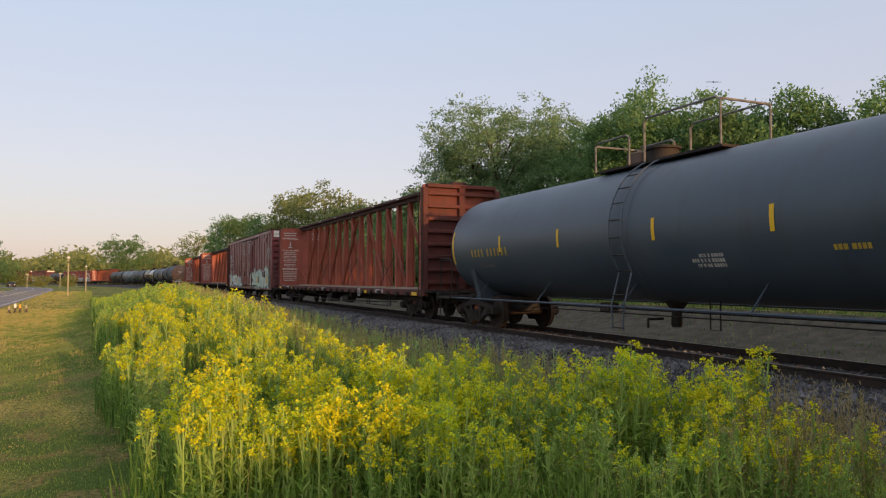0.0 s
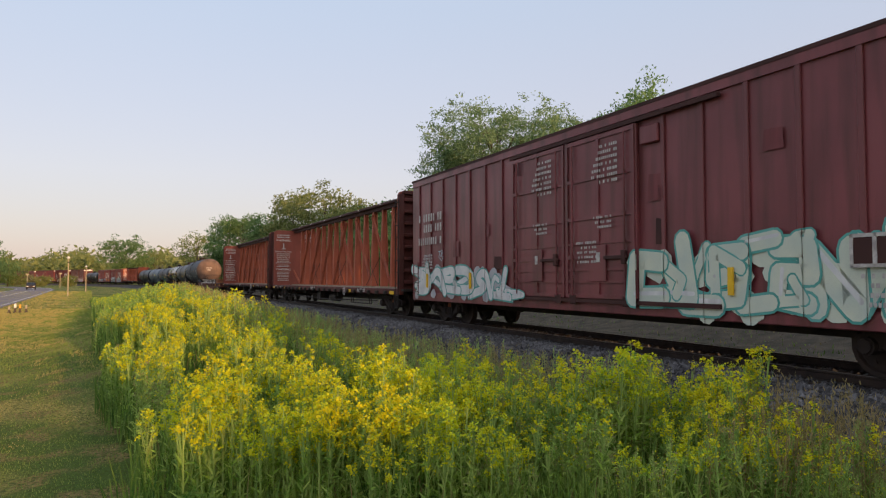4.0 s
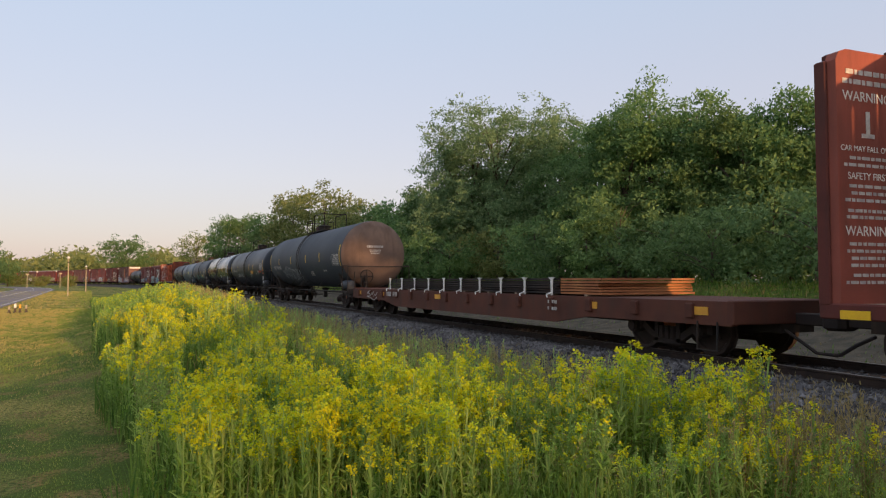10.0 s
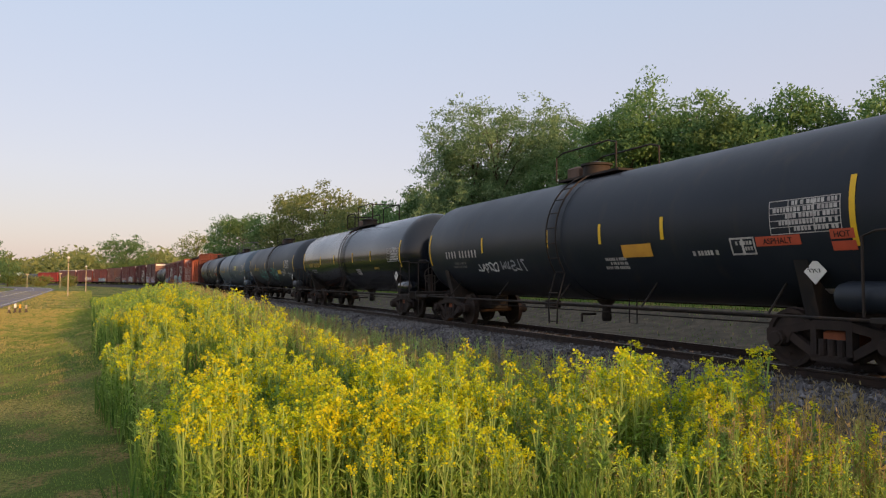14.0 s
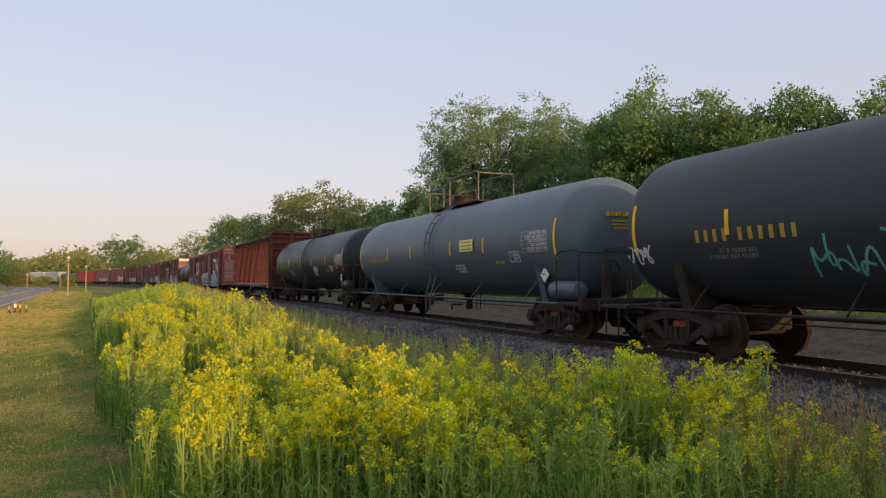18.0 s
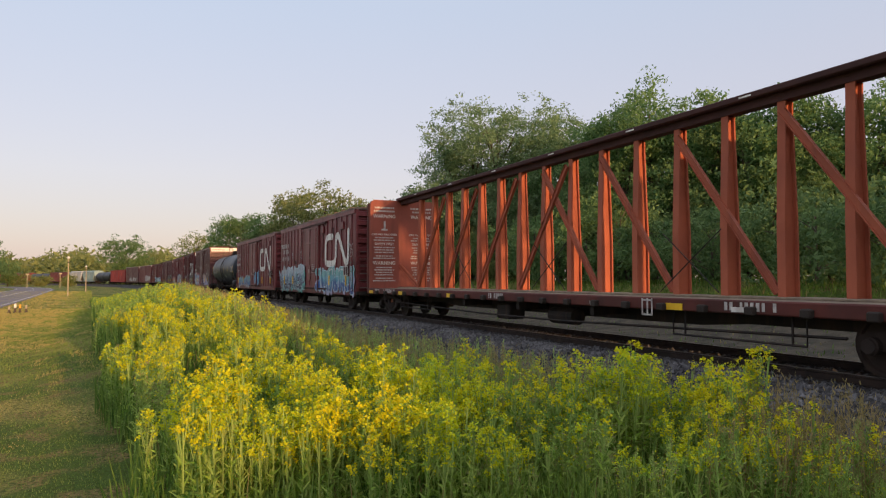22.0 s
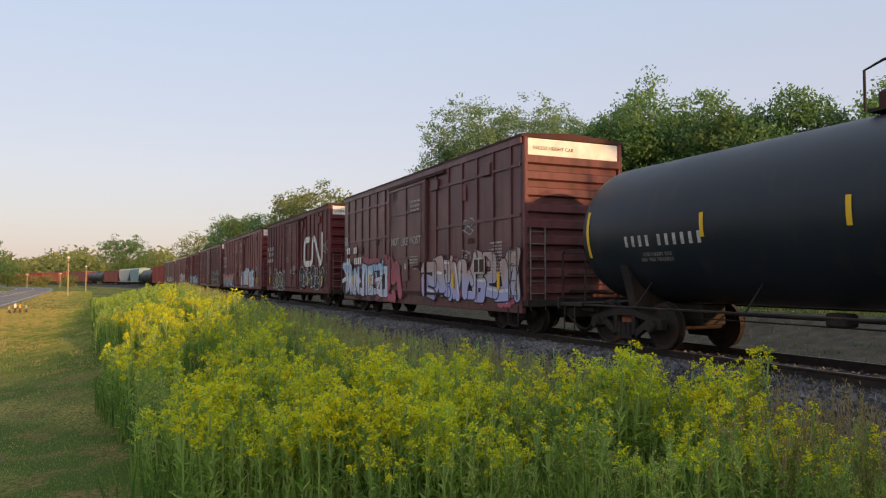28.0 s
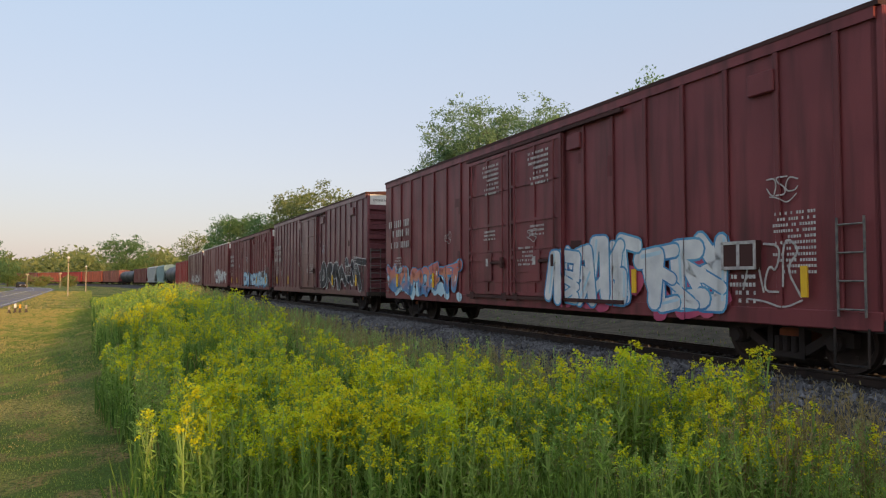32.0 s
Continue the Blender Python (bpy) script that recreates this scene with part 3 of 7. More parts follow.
    z = z + 0.05 * np.sin(x * 0.7 + 1.3) * np.sin(y * 0.45) * smooth_step(-4.5, -2, x)
    return z


def build_ground():
    def steps(lo, hi, fine_lo, fine_hi, fine, grow):
        a = list(np.arange(fine_lo, fine_hi, fine))
        s, p = fine, fine_hi
        while p < hi:
            a.append(p)
            s *= grow
            p += s
        a.append(hi)
        s, p = fine, fine_lo
        left = []
        while p > lo:
            s *= grow
            p -= s
            left.append(max(p, lo))
        return np.array(left[::-1] + a)
    xs, ys = steps(-2500, 2500, -12, 30, 0.5, 1.16), steps(-600, 3500, -5, 75, 0.6, 1.14)
    gx, gy = np.meshgrid(xs, ys)
    z = ground_z(gx, gy)
    nx = len(xs)
    vs = [tuple(p) for p in np.stack([gx.ravel(), gy.ravel(), z.ravel()], 1)]
    fs = [(j * nx + i, j * nx + i + 1, (j + 1) * nx + i + 1, (j + 1) * nx + i) for j in range(len(ys) - 1) for i in range(nx - 1)]
    me = bpy.data.meshes.new("ground")
    me.from_pydata(vs, [], fs)
    me.materials.append(M["lawn"])
    me.shade_smooth()
    tagged(new("ground", me), "mown grass verge with dry yellow and green patches", "ground", kind="structure")


def along(profile, s0, s1, step, name, material, closed=True, smooth=False):
    """A profile of (lateral to the camera's side, height) drawn along the line."""
    ss = np.arange(s0, s1 + 0.01, step)
    g = Geo()
    n = len(profile)
    for s in ss:
        for lat, z in profile:
            x, y, _ = on_track(s, lat)
            g.v.append((x, y, z))
    for i in range(len(ss) - 1):
        for k in range(n if closed else n - 1):
            g.f.append((i * n + k, i * n + (k + 1) % n, (i + 1) * n + (k + 1) % n, (i + 1) * n + k))
    return g.mesh(name, material, smooth)


def build_line():
    bed = along([(3.9, -0.62), (1.65, RAIL - 0.16), (-1.65, RAIL - 0.16), (-3.0, -0.5), (-3.0, -0.95), (3.9, -0.95)], -60, 700, 4, "ballast_bed", "ballast")
    tagged(new("ballast_bed", bed), "grey crushed stone ballast under the railway line", "ballast", kind="structure")
    verge = along([(-2.5, -0.34), (-3.2, -0.3), (-5.5, -0.2), (-7.0, 0.07), (-8.6, 0.58), (-9.4, 0.5), (-6.0, -0.9), (-2.5, -0.6)], -40, 220, 3, "gravel_verge", "dirt")
    tagged(new("gravel_verge", verge), "pale gravel and dirt strip beyond the railway line", "gravel", kind="structure")
    track = thing("railway_track", "rusty steel rails on dark wooden ties", "railway track", kind="structure")
    for side in (0.755, -0.755):
        web = [(side - 0.07, -0.17), (side + 0.07, -0.17), (side + 0.07, -0.155), (side + 0.012, -0.14), (side + 0.012, -0.045), (side + 0.034, -0.035), (side + 0.034, -0.006), (side - 0.034, -0.006), (side - 0.034, -0.035), (side - 0.012, -0.045), (side - 0.012, -0.14), (side - 0.07, -0.155)]
        web = [(a, z + RAIL) for a, z in web]
        part("rail", along(web, -60, 700, 3, "rail", "rail"), None, track)
        part("running_surface", along([(side - 0.03, RAIL - 0.006), (side + 0.03, RAIL - 0.006), (side + 0.026, RAIL), (side - 0.026, RAIL)], -60, 700, 3, "running_surface", "railhead"), None, track, "polished rail head")
    tie = shared("tie", lambda g: g.box(-1.28, 1.28, -0.11, 0.11, -0.32, -0.15, 0.012), "tie")
    for k in range(190):
        s = 0.5 + k * 0.52
        x, y, th = on_track(s)
        ob = part("tie", tie, None, track, at=(x, y, RAIL + random.uniform(-0.012, 0.012)))
        ob.rotation_euler = (0, 0, th + random.uniform(-0.02, 0.02))


def build_ballast():
    """Loose stones on the near shoulder and between the ties."""
    rng = np.random.default_rng(5)
    n = 30000
    s = 4 + 66 * rng.random(n) ** 1.45
    lat = np.where(rng.random(n) < 0.72, rng.uniform(0.8, 3.85, n), rng.uniform(-3.0, 0.7, n))
    z = RAIL - 0.16 - np.where(lat > 1.65, (lat - 1.65) * 0.307, 0) - np.where(lat < -1.65, (-1.65 - lat) * 0.42, 0)
    th = np.interp(s, RUN_S, RUN_TH)
    c = np.stack([np.interp(s, RUN_S, RUN_X) - np.cos(th) * lat, np.interp(s, RUN_S, RUN_Y) - np.sin(th) * lat, z], 1)
    r = rng.uniform(0.024, 0.06, n) * (1 + s / 60)
    base = np.array([(1, 0, 0), (0, 1, 0), (-1, 0, 0), (0, -1, 0), (0, 0, 1), (0, 0, -1)], float)
    faces = np.array([(0, 1, 4), (1, 2, 4), (2, 3, 4), (3, 0, 4), (1, 0, 5), (2, 1, 5), (3, 2, 5), (0, 3, 5)])
    jig = rng.uniform(0.55, 1.25, (n, 6, 3))
    a, b = rng.uniform(0, 6.28, n), rng.uniform(-0.6, 0.6, n)
    v = base[None] * jig * r[:, None, None] * np.array([1.15, 1.0, 0.75])
    v += rng.uniform(-0.25, 0.25, (n, 6, 3)) * r[:, None, None]
    x = v[..., 0] * np.cos(a)[:, None] - v[..., 1] * np.sin(a)[:, None]
    y = v[..., 0] * np.sin(a)[:, None] + v[..., 1] * np.cos(a)[:, None]
    v = np.stack([x, y, v[..., 2] + x * np.tan(b)[:, None] * 0.5], 2) + c[:, None, :]
    tri = v[:, faces].reshape(-1, 3)
    me = quads_mesh("ballast_stones", tri, 3, ["stone"])
    tagged(new("ballast_stones", me), "loose grey crushed stones on the track shoulder", "gravel", kind="stuff")
    # clods, pebbles and dead leaves on the strip beyond the line
    n = 9000
    s, lat = 4 + 46 * rng.random(n) ** 1.3, -3.1 - 5.0 * rng.random(n)
    th = np.interp(s, RUN_S, RUN_TH)
    z = np.interp(-lat, (3.0, 3.2, 5.5, 7.0, 8.6), (-0.32, -0.31, -0.21, 0.06, 0.57))
    c = np.stack([np.interp(s, RUN_S, RUN_X) - np.cos(th) * lat, np.interp(s, RUN_S, RUN_Y) - np.sin(th) * lat, z], 1)
    r = rng.uniform(0.012, 0.05, n) * rng.uniform(0.6, 1.2, n)
    v = base[None] * rng.uniform(0.5, 1.3, (n, 6, 3)) * r[:, None, None] * np.array([1.3, 1.0, 0.6]) + c[:, None, :]
    me = quads_mesh("verge_litter", v[:, faces].reshape(-1, 3), 3, ["clod", "stone"], np.repeat((rng.random(n) < 0.2).astype(int), 8))
    tagged(new("verge_litter", me), "brown clods and pebbles on the dirt strip", "gravel", kind="stuff")


def build_road():
    g = Geo()
    pts = [(-6.0, 10.0), (-8.5, 40.0), (-11.5, 90.0), (-14.3, 131.0), (-17.0, 170.0), (-21.0, 200.0), (-30.0, 235.0), (-60.0, 290.0), (-140.0, 340.0)]
    def strip(g, off0, off1, z, p0=0, p1=None):
        ring = []
        for i, (x, y) in enumerate(pts):
            a, b = pts[max(i - 1, 0)], pts[min(i + 1, len(pts) - 1)]
            l = math.hypot(b[0] - a[0], b[1] - a[1])
            nx, ny = (b[1] - a[1]) / l, -(b[0] - a[0]) / l
            ring.append([(x + nx * off0, y + ny * off0, z), (x + nx * off1, y + ny * off1, z)])
        for r0, r1 in zip(ring, ring[1:]):
            g.add([r0[0], r0[1], r1[1], r1[0]], [(0, 1, 2, 3)])
        return g
    strip(g, -7.6, 0.0, -0.50)
    solid("road", g, "asphalt", "grey two-lane asphalt road beside the grass", "road", kind="structure")
    lines = Geo()
    strip(lines, -0.5, -0.4, -0.494)
    strip(lines, -7.2, -7.1, -0.494)
    strip(lines, -3.9, -3.8, -0.494)
    solid("road_line", lines, "white", "faded white painted road line", "road marking", kind="structure")


# ---- the train ----
TRAIN = []  # each: the car, its middle along the train at the start, half the distance between its trucks, its wheelsets


def truck(car, y, kind="truck"):
    """A two-axle truck under a car at y."""
    # bolster and brake beam: rust brightened for sunlight that falls under the car
    t = part("truck", shared("bolster", lambda g: (g.box(-1.0, 1.0, -0.2, 0.2, 0.38, 0.62, 0.03), g.box(-0.2, 0.2, -0.3, 0.3, 0.6, 0.78, 0.03)), "rust"), None, car, at=(0, y, RAIL))

    def frame_side(g):
        for s in (-1, 1):
            g.slab([(s * 1.14, 0.4), (s * 1.14, 0.6), (s * 0.7, 0.68), (s * 0.28, 0.77), (s * 0.28, 0.64), (s * 0.68, 0.56), (s * 0.74, 0.4)], -0.07, 0.07, "x")
            g.slab([(s * 0.86, 0.52), (s * 0.72, 0.6), (s * 0.24, 0.3), (s * 0.28, 0.18)], -0.06, 0.06, "x")
            g.slab([(s * 0.34, 0.2), (s * 0.34, 0.72), (s * 0.24, 0.72), (s * 0.24, 0.2)], -0.075, 0.075, "x")
        g.slab([(-0.32, 0.77), (0.32, 0.77), (0.32, 0.64), (-0.32, 0.64)], -0.072, 0.072, "x")
        g.slab([(-0.34, 0.17), (0.34, 0.17), (0.34, 0.27), (-0.34, 0.27)], -0.075, 0.075, "x")
        for k in (-0.15, 0.0, 0.15):
            g.tube([(-0.05, k, 0.26), (-0.05, k, 0.5)], 0.06, 8)
        for k in (-0.89, 0.89):
            g.spin([(0.0, -0.2), (0.1, -0.2), (0.11, -0.17), (0.13, -0.16), (0.13, 0.05)], "x", (0, k, 0.46), 12)

    side = shared("side_frame", frame_side, "truck", True)
    for sx in (-1, 1):
        o = part("side_frame", side, None, t, at=(sx * 1.0, 0, 0))
        if sx > 0:
            o.rotation_euler = (0, 0, math.pi)

    def wheels(g):
        for sx in (-1, 1):
            o, i = sx * 0.83, sx * 0.69
            g.spin([(0.09, o), (0.13, o), (0.2, o - sx * 0.03), (0.36, o - sx * 0.035), (0.39, o), (0.455, o), (0.46, i + sx * 0.03), (0.485, i + sx * 0.025), (0.49, i), (0.4, i), (0.36, i + sx * 0.03), (0.1, i)], "x", (0, 0, 0), 18)
        g.spin([(0.085, -0.95), (0.085, 0.95)], "x", (0, 0, 0), 10)
        for a in range(3):
            g.box(-0.852, -0.829, -0.02 + 0.25 * math.cos(2.1 * a), 0.02 + 0.25 * math.cos(2.1 * a), -0.02 + 0.25 * math.sin(2.1 * a), 0.02 + 0.25 * math.sin(2.1 * a))

    ws = shared("wheelset", wheels, "wheel", True)
    sets = [part("wheelset", ws, None, t, at=(0, k, 0.46)) for k in (-0.89, 0.89)]
    part("brake_beam", shared("brake_beam", lambda g: (g.box(-0.75, 0.75, -0.42, -0.36, 0.38, 0.46), g.box(-0.75, 0.75, 0.36, 0.42, 0.38, 0.46)), "rust"), None, t)
    return sets


def coupler(car, y, d):
    """A coupler at the end y of a car; d: the way it points."""
    part("coupler", shared(("coupler", d), lambda g: (g.box(-0.1, 0.1, min(0, d * 0.7), max(0, d * 0.7), 0.76, 0.96, 0.02), g.box(-0.2, 0.18, min(d * 0.6, d * 0.95), max(d * 0.6, d * 0.95), 0.7, 1.0, 0.05)), "truck"), None, car, at=(0, y, 0.08))
    part("air_hose", shared(("air_hose", d), lambda g: g.tube([(-0.3, 0, 0.75), (-0.32, d * 0.3, 0.6), (-0.3, d * 0.6, 0.42), (-0.2, d * 0.9, 0.4)], 0.03, 6), "frame"), None, car, at=(0, y, 0))


def start_car(name, label, category, s0, s1, inset=1.8):
    """A car whose body reaches from s0 to s1 along the train. Its middle is its origin, on the rail's top; y runs to its rear."""
    car = thing(name, label, category, "cars of the freight train")
    half = (s1 - s0) / 2
    sets = truck(car, -half + inset) + truck(car, half - inset)
    coupler(car, -half, -1)
    coupler(car, half, 1)
    TRAIN.append((car, (s0 + s1) / 2, half - inset, sets))
    return car, half


def stencil(car, y, z, w, h, material, x, rows=1, seed=1, name="stencil"):
    """Lettering too small or not to be given: rows of short bars."""
    rng = random.Random(seed)
    g = Geo()
    rh = h / rows
    for r in range(rows):
        p = y
        end = y + w * (1 if rows == 1 else rng.uniform(0.6, 1.0))
        while p < end:
            l = rh * (rng.uniform(0.24, 0.36) if rows == 1 else rng.uniform(0.3, 0.45))
            hh = rh * (0.68 if rows == 1 else 0.5)
            g.add([(x, p, z - r * rh), (x, p + l, z - r * rh), (x, p + l, z - r * rh - hh), (x, p, z - r * rh - hh)], [(3, 2, 1, 0)])
            p += l + rh * ((0.22 if rows == 1 else 0.16) if rng.random() < 0.75 else 0.75)
    return tagged(part(name, g, material, car), kind="stuff")


def letters(car, text, y, z, size, material, x, turn=-90, name="lettering", label=""):
    """Readable words on a wall. The wall faces the camera's side (turn -90) or the front (turn 0)."""
    cu = bpy.data.curves.new(name, "FONT")
    cu.body, cu.size, cu.align_x, cu.extrude = text, size, "CENTER", 0.002
    cu.materials.append(M[material])
    ob = new(name, cu)
    ob.parent = car
    ob.location, ob.rotation_euler = (x, y, z), (radians(90), 0, radians(turn))
    dg = bpy.context.evaluated_depsgraph_get()
    me = bpy.data.meshes.new_from_object(ob.evaluated_get(dg))
    bpy.data.objects.remove(ob)
    bpy.data.curves.remove(cu)
    o = new(name, me)
    o.parent = car
    o.location, o.rotation_euler = (x, y, z), (radians(90), 0, radians(turn))
    return tagged(o, label)


GLYPHS = (
    [(0, 0), (0.05, 1), (0.5, 0.35), (0.95, 1), (1, 0)], [(1, 0.95), (0.3, 1), (0, 0.6), (0.1, 0.1), (0.6, 0), (1, 0.3)],
    [(0.1, 0), (0.1, 1), (0.9, 0.8), (0.2, 0.5), (1, 0)], [(1, 1), (0.1, 0.95), (0.15, 0.5), (0.8, 0.5), (0.9, 0.1), (0, 0)],
    [(0, 1), (0.4, 0), (0.65, 0.7), (1, 0.1)], [(0.2, 0), (0, 0.6), (0.5, 1), (1, 0.6), (0.8, 0), (0.2, 0.1)],
    [(0, 0.9), (1, 1), (0.5, 0.95), (0.45, 0)], [(0, 0), (0.5, 1), (1, 0), (0.75, 0.4), (0.25, 0.4)])


def rounded(pts, times=2):
    """Cuts the corners of a line, so that it runs as a swung arm would draw it."""
    for _ in range(times):
        out = [pts[0]]
        for (a, b), (c, d) in zip(pts, pts[1:]):
            out += [(a * 0.75 + c * 0.25, b * 0.75 + d * 0.25), (a * 0.25 + c * 0.75, b * 0.25 + d * 0.75)]
        pts = out + [pts[-1]]
    return pts


RELIEF = {}  # for each boxcar: the stretches of its side and how far each stands out


def side_relief(car, half, doors, posts, W):
    """Panels, posts and door of a boxcar's side, as (from, to, wall)."""
    cuts = [(y - 0.05, y + 0.05, -W - 0.049) for y in posts] + [(-doors, doors, -W - 0.124)]
    cuts.sort()
    out, at = [], -half
    for a, b, x in cuts:
        if a > at:
            out.append((at, a, -W - 0.034))
        out.append((a, b, x))
        at = b
    out.append((at, half, -W - 0.034))
    RELIEF[car.name] = out


def drape(geo, car):
    """Lays flat paint on the panels, posts and doors of a boxcar's side."""
    if car.name not in RELIEF:
        return geo
    out = Geo()
    for f in geo.f:
        poly = [geo.v[i] for i in f]
        lo, hi = min(p[1] for p in poly), max(p[1] for p in poly)
        for a, b, x in RELIEF[car.name]:
            if b <= lo or a >= hi:
                continue
            q = poly
            for edge, s in ((a, 1), (b, -1)):
                nxt = []
                for p0, p1 in zip(q, q[1:] + q[:1]):
                    i0, i1 = s * (p0[1] - edge) >= 0, s * (p1[1] - edge) >= 0
                    if i0:
                        nxt.append(p0)
                    if i0 != i1:
                        u = (edge - p0[1]) / (p1[1] - p0[1])
                        nxt.append(tuple(c0 + (c1 - c0) * u for c0, c1 in zip(p0, p1)))
                q = nxt
            if len(q) > 2:
                out.add([(x + p[0] + 1.61, p[1], p[2]) for p in q], [tuple(range(len(q)))])
    return out


BLOCKS = (
    [(1, 1), (0.05, 0.95), (0, 0.5), (1, 0.5), (0.95, 0.05), (0, 0)], [(0, 0), (0.25, 1), (0.7, 1), (1, 0)], [(0.1, 1), (0, 0), (1, 0.05)], [(0, 0), (0.1, 1), (0.85, 0), (1, 1)],
    [(0, 0), (0, 1), (0.9, 0.95), (0.95, 0.55), (0.1, 0.5), (1, 0)], [(1, 0.95), (0.1, 1), (0, 0.05), (1, 0)])


def graffiti(car, y0, y1, z0, z1, x, fill, edge, back=None, n=5, seed=1, shine=None, block=False):
    """Spray paint: fat overlapping strokes with a dark or pale edge, over a cloud; block: square letters set close together."""
    rng = random.Random(seed)
    if back:
        g = Geo()
        for k in range(n * 9):
            cy, cz = rng.uniform(y0, y1), rng.uniform(z0, z0 + (z1 - z0) * 0.75)
            r = rng.uniform(0.1, 0.22) * (z1 - z0)
            r = min(r, cz - z0 + 0.05) if cz - z0 > 0.15 else 0.15
            g.add([(x - 0.0002 * k, cy + r * 1.3 * math.cos(i * 0.6283) * rng.uniform(0.8, 1.15), cz + r * math.sin(i * 0.6283) * rng.uniform(0.8, 1.15)) for i in range(10)], [tuple(range(10))])
        tagged(part("graffiti_cloud", drape(g, car), back, car), kind="stuff")
    n = int(n * (2.5 if block else 1.7))
    out, inn, hi = Geo(), Geo(), Geo()
    step = (y1 - y0) / n
    for k in range(n):
        jig = 0.08 if block else 0.19
        gl = [(min(1, max(0, p + rng.uniform(-jig, jig))), min(1, max(0, q + rng.uniform(-jig, jig)))) for p, q in rng.choice(BLOCKS if block else GLYPHS)]
        if rng.random() < 0.5:
            gl = [(1 - p, q) for p, q in gl]
        if rng.random() < 0.4:
            gl = [(p, 1 - q) for p, q in gl]
        lean = rng.uniform(-0.4, 0.4)
        h = (z1 - z0) * rng.uniform(0.8, 1.0)
        b = z0 + rng.uniform(0.0, 0.1) * (z1 - z0)
        w = step * rng.uniform(1.3, 1.8)
        wd = min(0.3 * w, 0.25 * h) * rng.uniform(0.85, 1.2) * (1.12 if block else 1)
        pts = [(y0 + step * k + 0.5 * step + (0.5 - p) * (w - wd) + lean * (q - 0.5) * 0.4, b + wd * 0.5 + (h - wd) * q) for p, q in gl]
        tail = rng.choice((pts[0], pts[-1]))
        spike = [tail, (tail[0] + rng.uniform(-0.9, 0.9) * w, z0 + rng.uniform(0.1, 1.0) * (z1 - z0)), (tail[0] + rng.uniform(-0.6, 0.6) * w, z0 + rng.uniform(0.2, 0.9) * (z1 - z0))]
        if not block:
            pts, spike = rounded(pts), rounded(spike, 1)
        out.stroke(spike, wd * 0.6 + 0.06, x - 0.005 - 0.003 * k)
        inn.stroke(spike, wd * 0.6, x - 0.0062 - 0.003 * k)
        out.stroke(pts, wd + 0.085, x - 0.006 - 0.003 * k)
        inn.stroke(pts, wd, x - 0.0075 - 0.003 * k)
        if shine:
            cut = rng.randrange(len(pts) - 1)
            hi.stroke([(p - wd * 0.2, q + wd * 0.2) for p, q in pts[cut:cut + 2]], wd * 0.22, x - 0.009 - 0.003 * k)
    tagged(part("graffiti_edge", drape(out, car), edge, car), kind="stuff")
    tagged(part("graffiti_fill", drape(inn, car), fill, car), kind="stuff")
    if shine:
        tagged(part("graffiti_shine", drape(hi, car), shine, car), kind="stuff")


def tag_scrawl(car, y0, y1, z0, z1, x, material, seed=1, width=0.04, turns=14):
    """A thin sprayed scrawl."""
    rng = random.Random(seed)
    g = Geo()
    n = max(3, turns // 2)
    step = (y1 - y0) / n
    for k in range(n):
        gl = [(min(1, max(0, p + rng.uniform(-0.2, 0.2))), min(1, max(0, q + rng.uniform(-0.15, 0.15)))) for p, q in rng.choice(GLYPHS)]
        gl = [(1 - p, q) for p, q in gl] if rng.random() < 0.5 else gl
        hh = (z1 - z0) * rng.uniform(0.7, 1.0)
        pts = [(y1 - step * (k + 1.15 * p), z0 + (z1 - z0 - hh) * rng.random() + hh * q) for p, q in gl]
        g.stroke(rounded(pts), width, x - 0.0008 * k)
    under = [(y1 - (y1 - y0) * u, z0 - 0.05 + 0.08 * math.sin(u * 7)) for u in (0.1, 0.4, 0.7, 1.0)]
    g.stroke(rounded(under), width * 0.8, x)
    tagged(part("graffiti_scrawl", drape(g, car), material, car), kind="stuff")


def placard(car, y, z, x, material="stencil"):
    part("placard", shared(("placard", material, x), lambda g: g.slab([(0, -0.19), (0.19, 0), (0, 0.19), (-0.19, 0)], x - 0.012, x, "x"), material), None, car, "diamond-shaped placard", at=(0, y, z))


TANK_R, TANK_Z = 1.46, 2.6


def tank_x(z, out=0.006):
    """The camera-side wall of the shell at a height."""
    return -math.sqrt(max((TANK_R + out) ** 2 - (z - TANK_Z) ** 2, 0.0))


def curved(g, y0, y1, z0, z1, out=0.006, n=6):
    """A patch that lies on the shell."""
    zs = [z0 + (z1 - z0) * k / n for k in range(n + 1)]
    vs = []
    for z in zs:
        vs += [(tank_x(z, out), y0, z), (tank_x(z, out), y1, z)]
    g.add(vs, [(2 * k, 2 * k + 1, 2 * k + 3, 2 * k + 2) for k in range(n)])


def tank_letters(car, y, z, w, h, material, rows=1, seed=1, name="stencil"):
    rng = random.Random(seed)
    g = Geo()
    rh = h / rows
    for r in range(rows):
        p, end = y, y + w * (1 if rows == 1 else rng.uniform(0.6, 1.0))
        while p < end:
            l = rh * rng.uniform(0.38, 0.6)
            curved(g, p, p + l, z - r * rh - rh * 0.68, z - r * rh, 0.005, 2)
            p += l + rh * (0.16 if rng.random() < 0.8 else 0.5)
    tagged(part(name, g, material, car), kind="stuff")


def shell_text(car, text, y, z, size, material, out):
    """Readable words that lie on the curved shell."""
    o = letters(car, text, y, z, size, material, 0.0)
    for v in o.data.vertices:
        v.co.z = -tank_x(z + v.co.y, out) + v.co.z
    return o


def glyph_row(car, y, z, text_n, h, material, gap_after=4, seed=1):
    """A reporting mark: one plain bar for each character."""
    g = Geo()
    w, p = h * 0.4, y
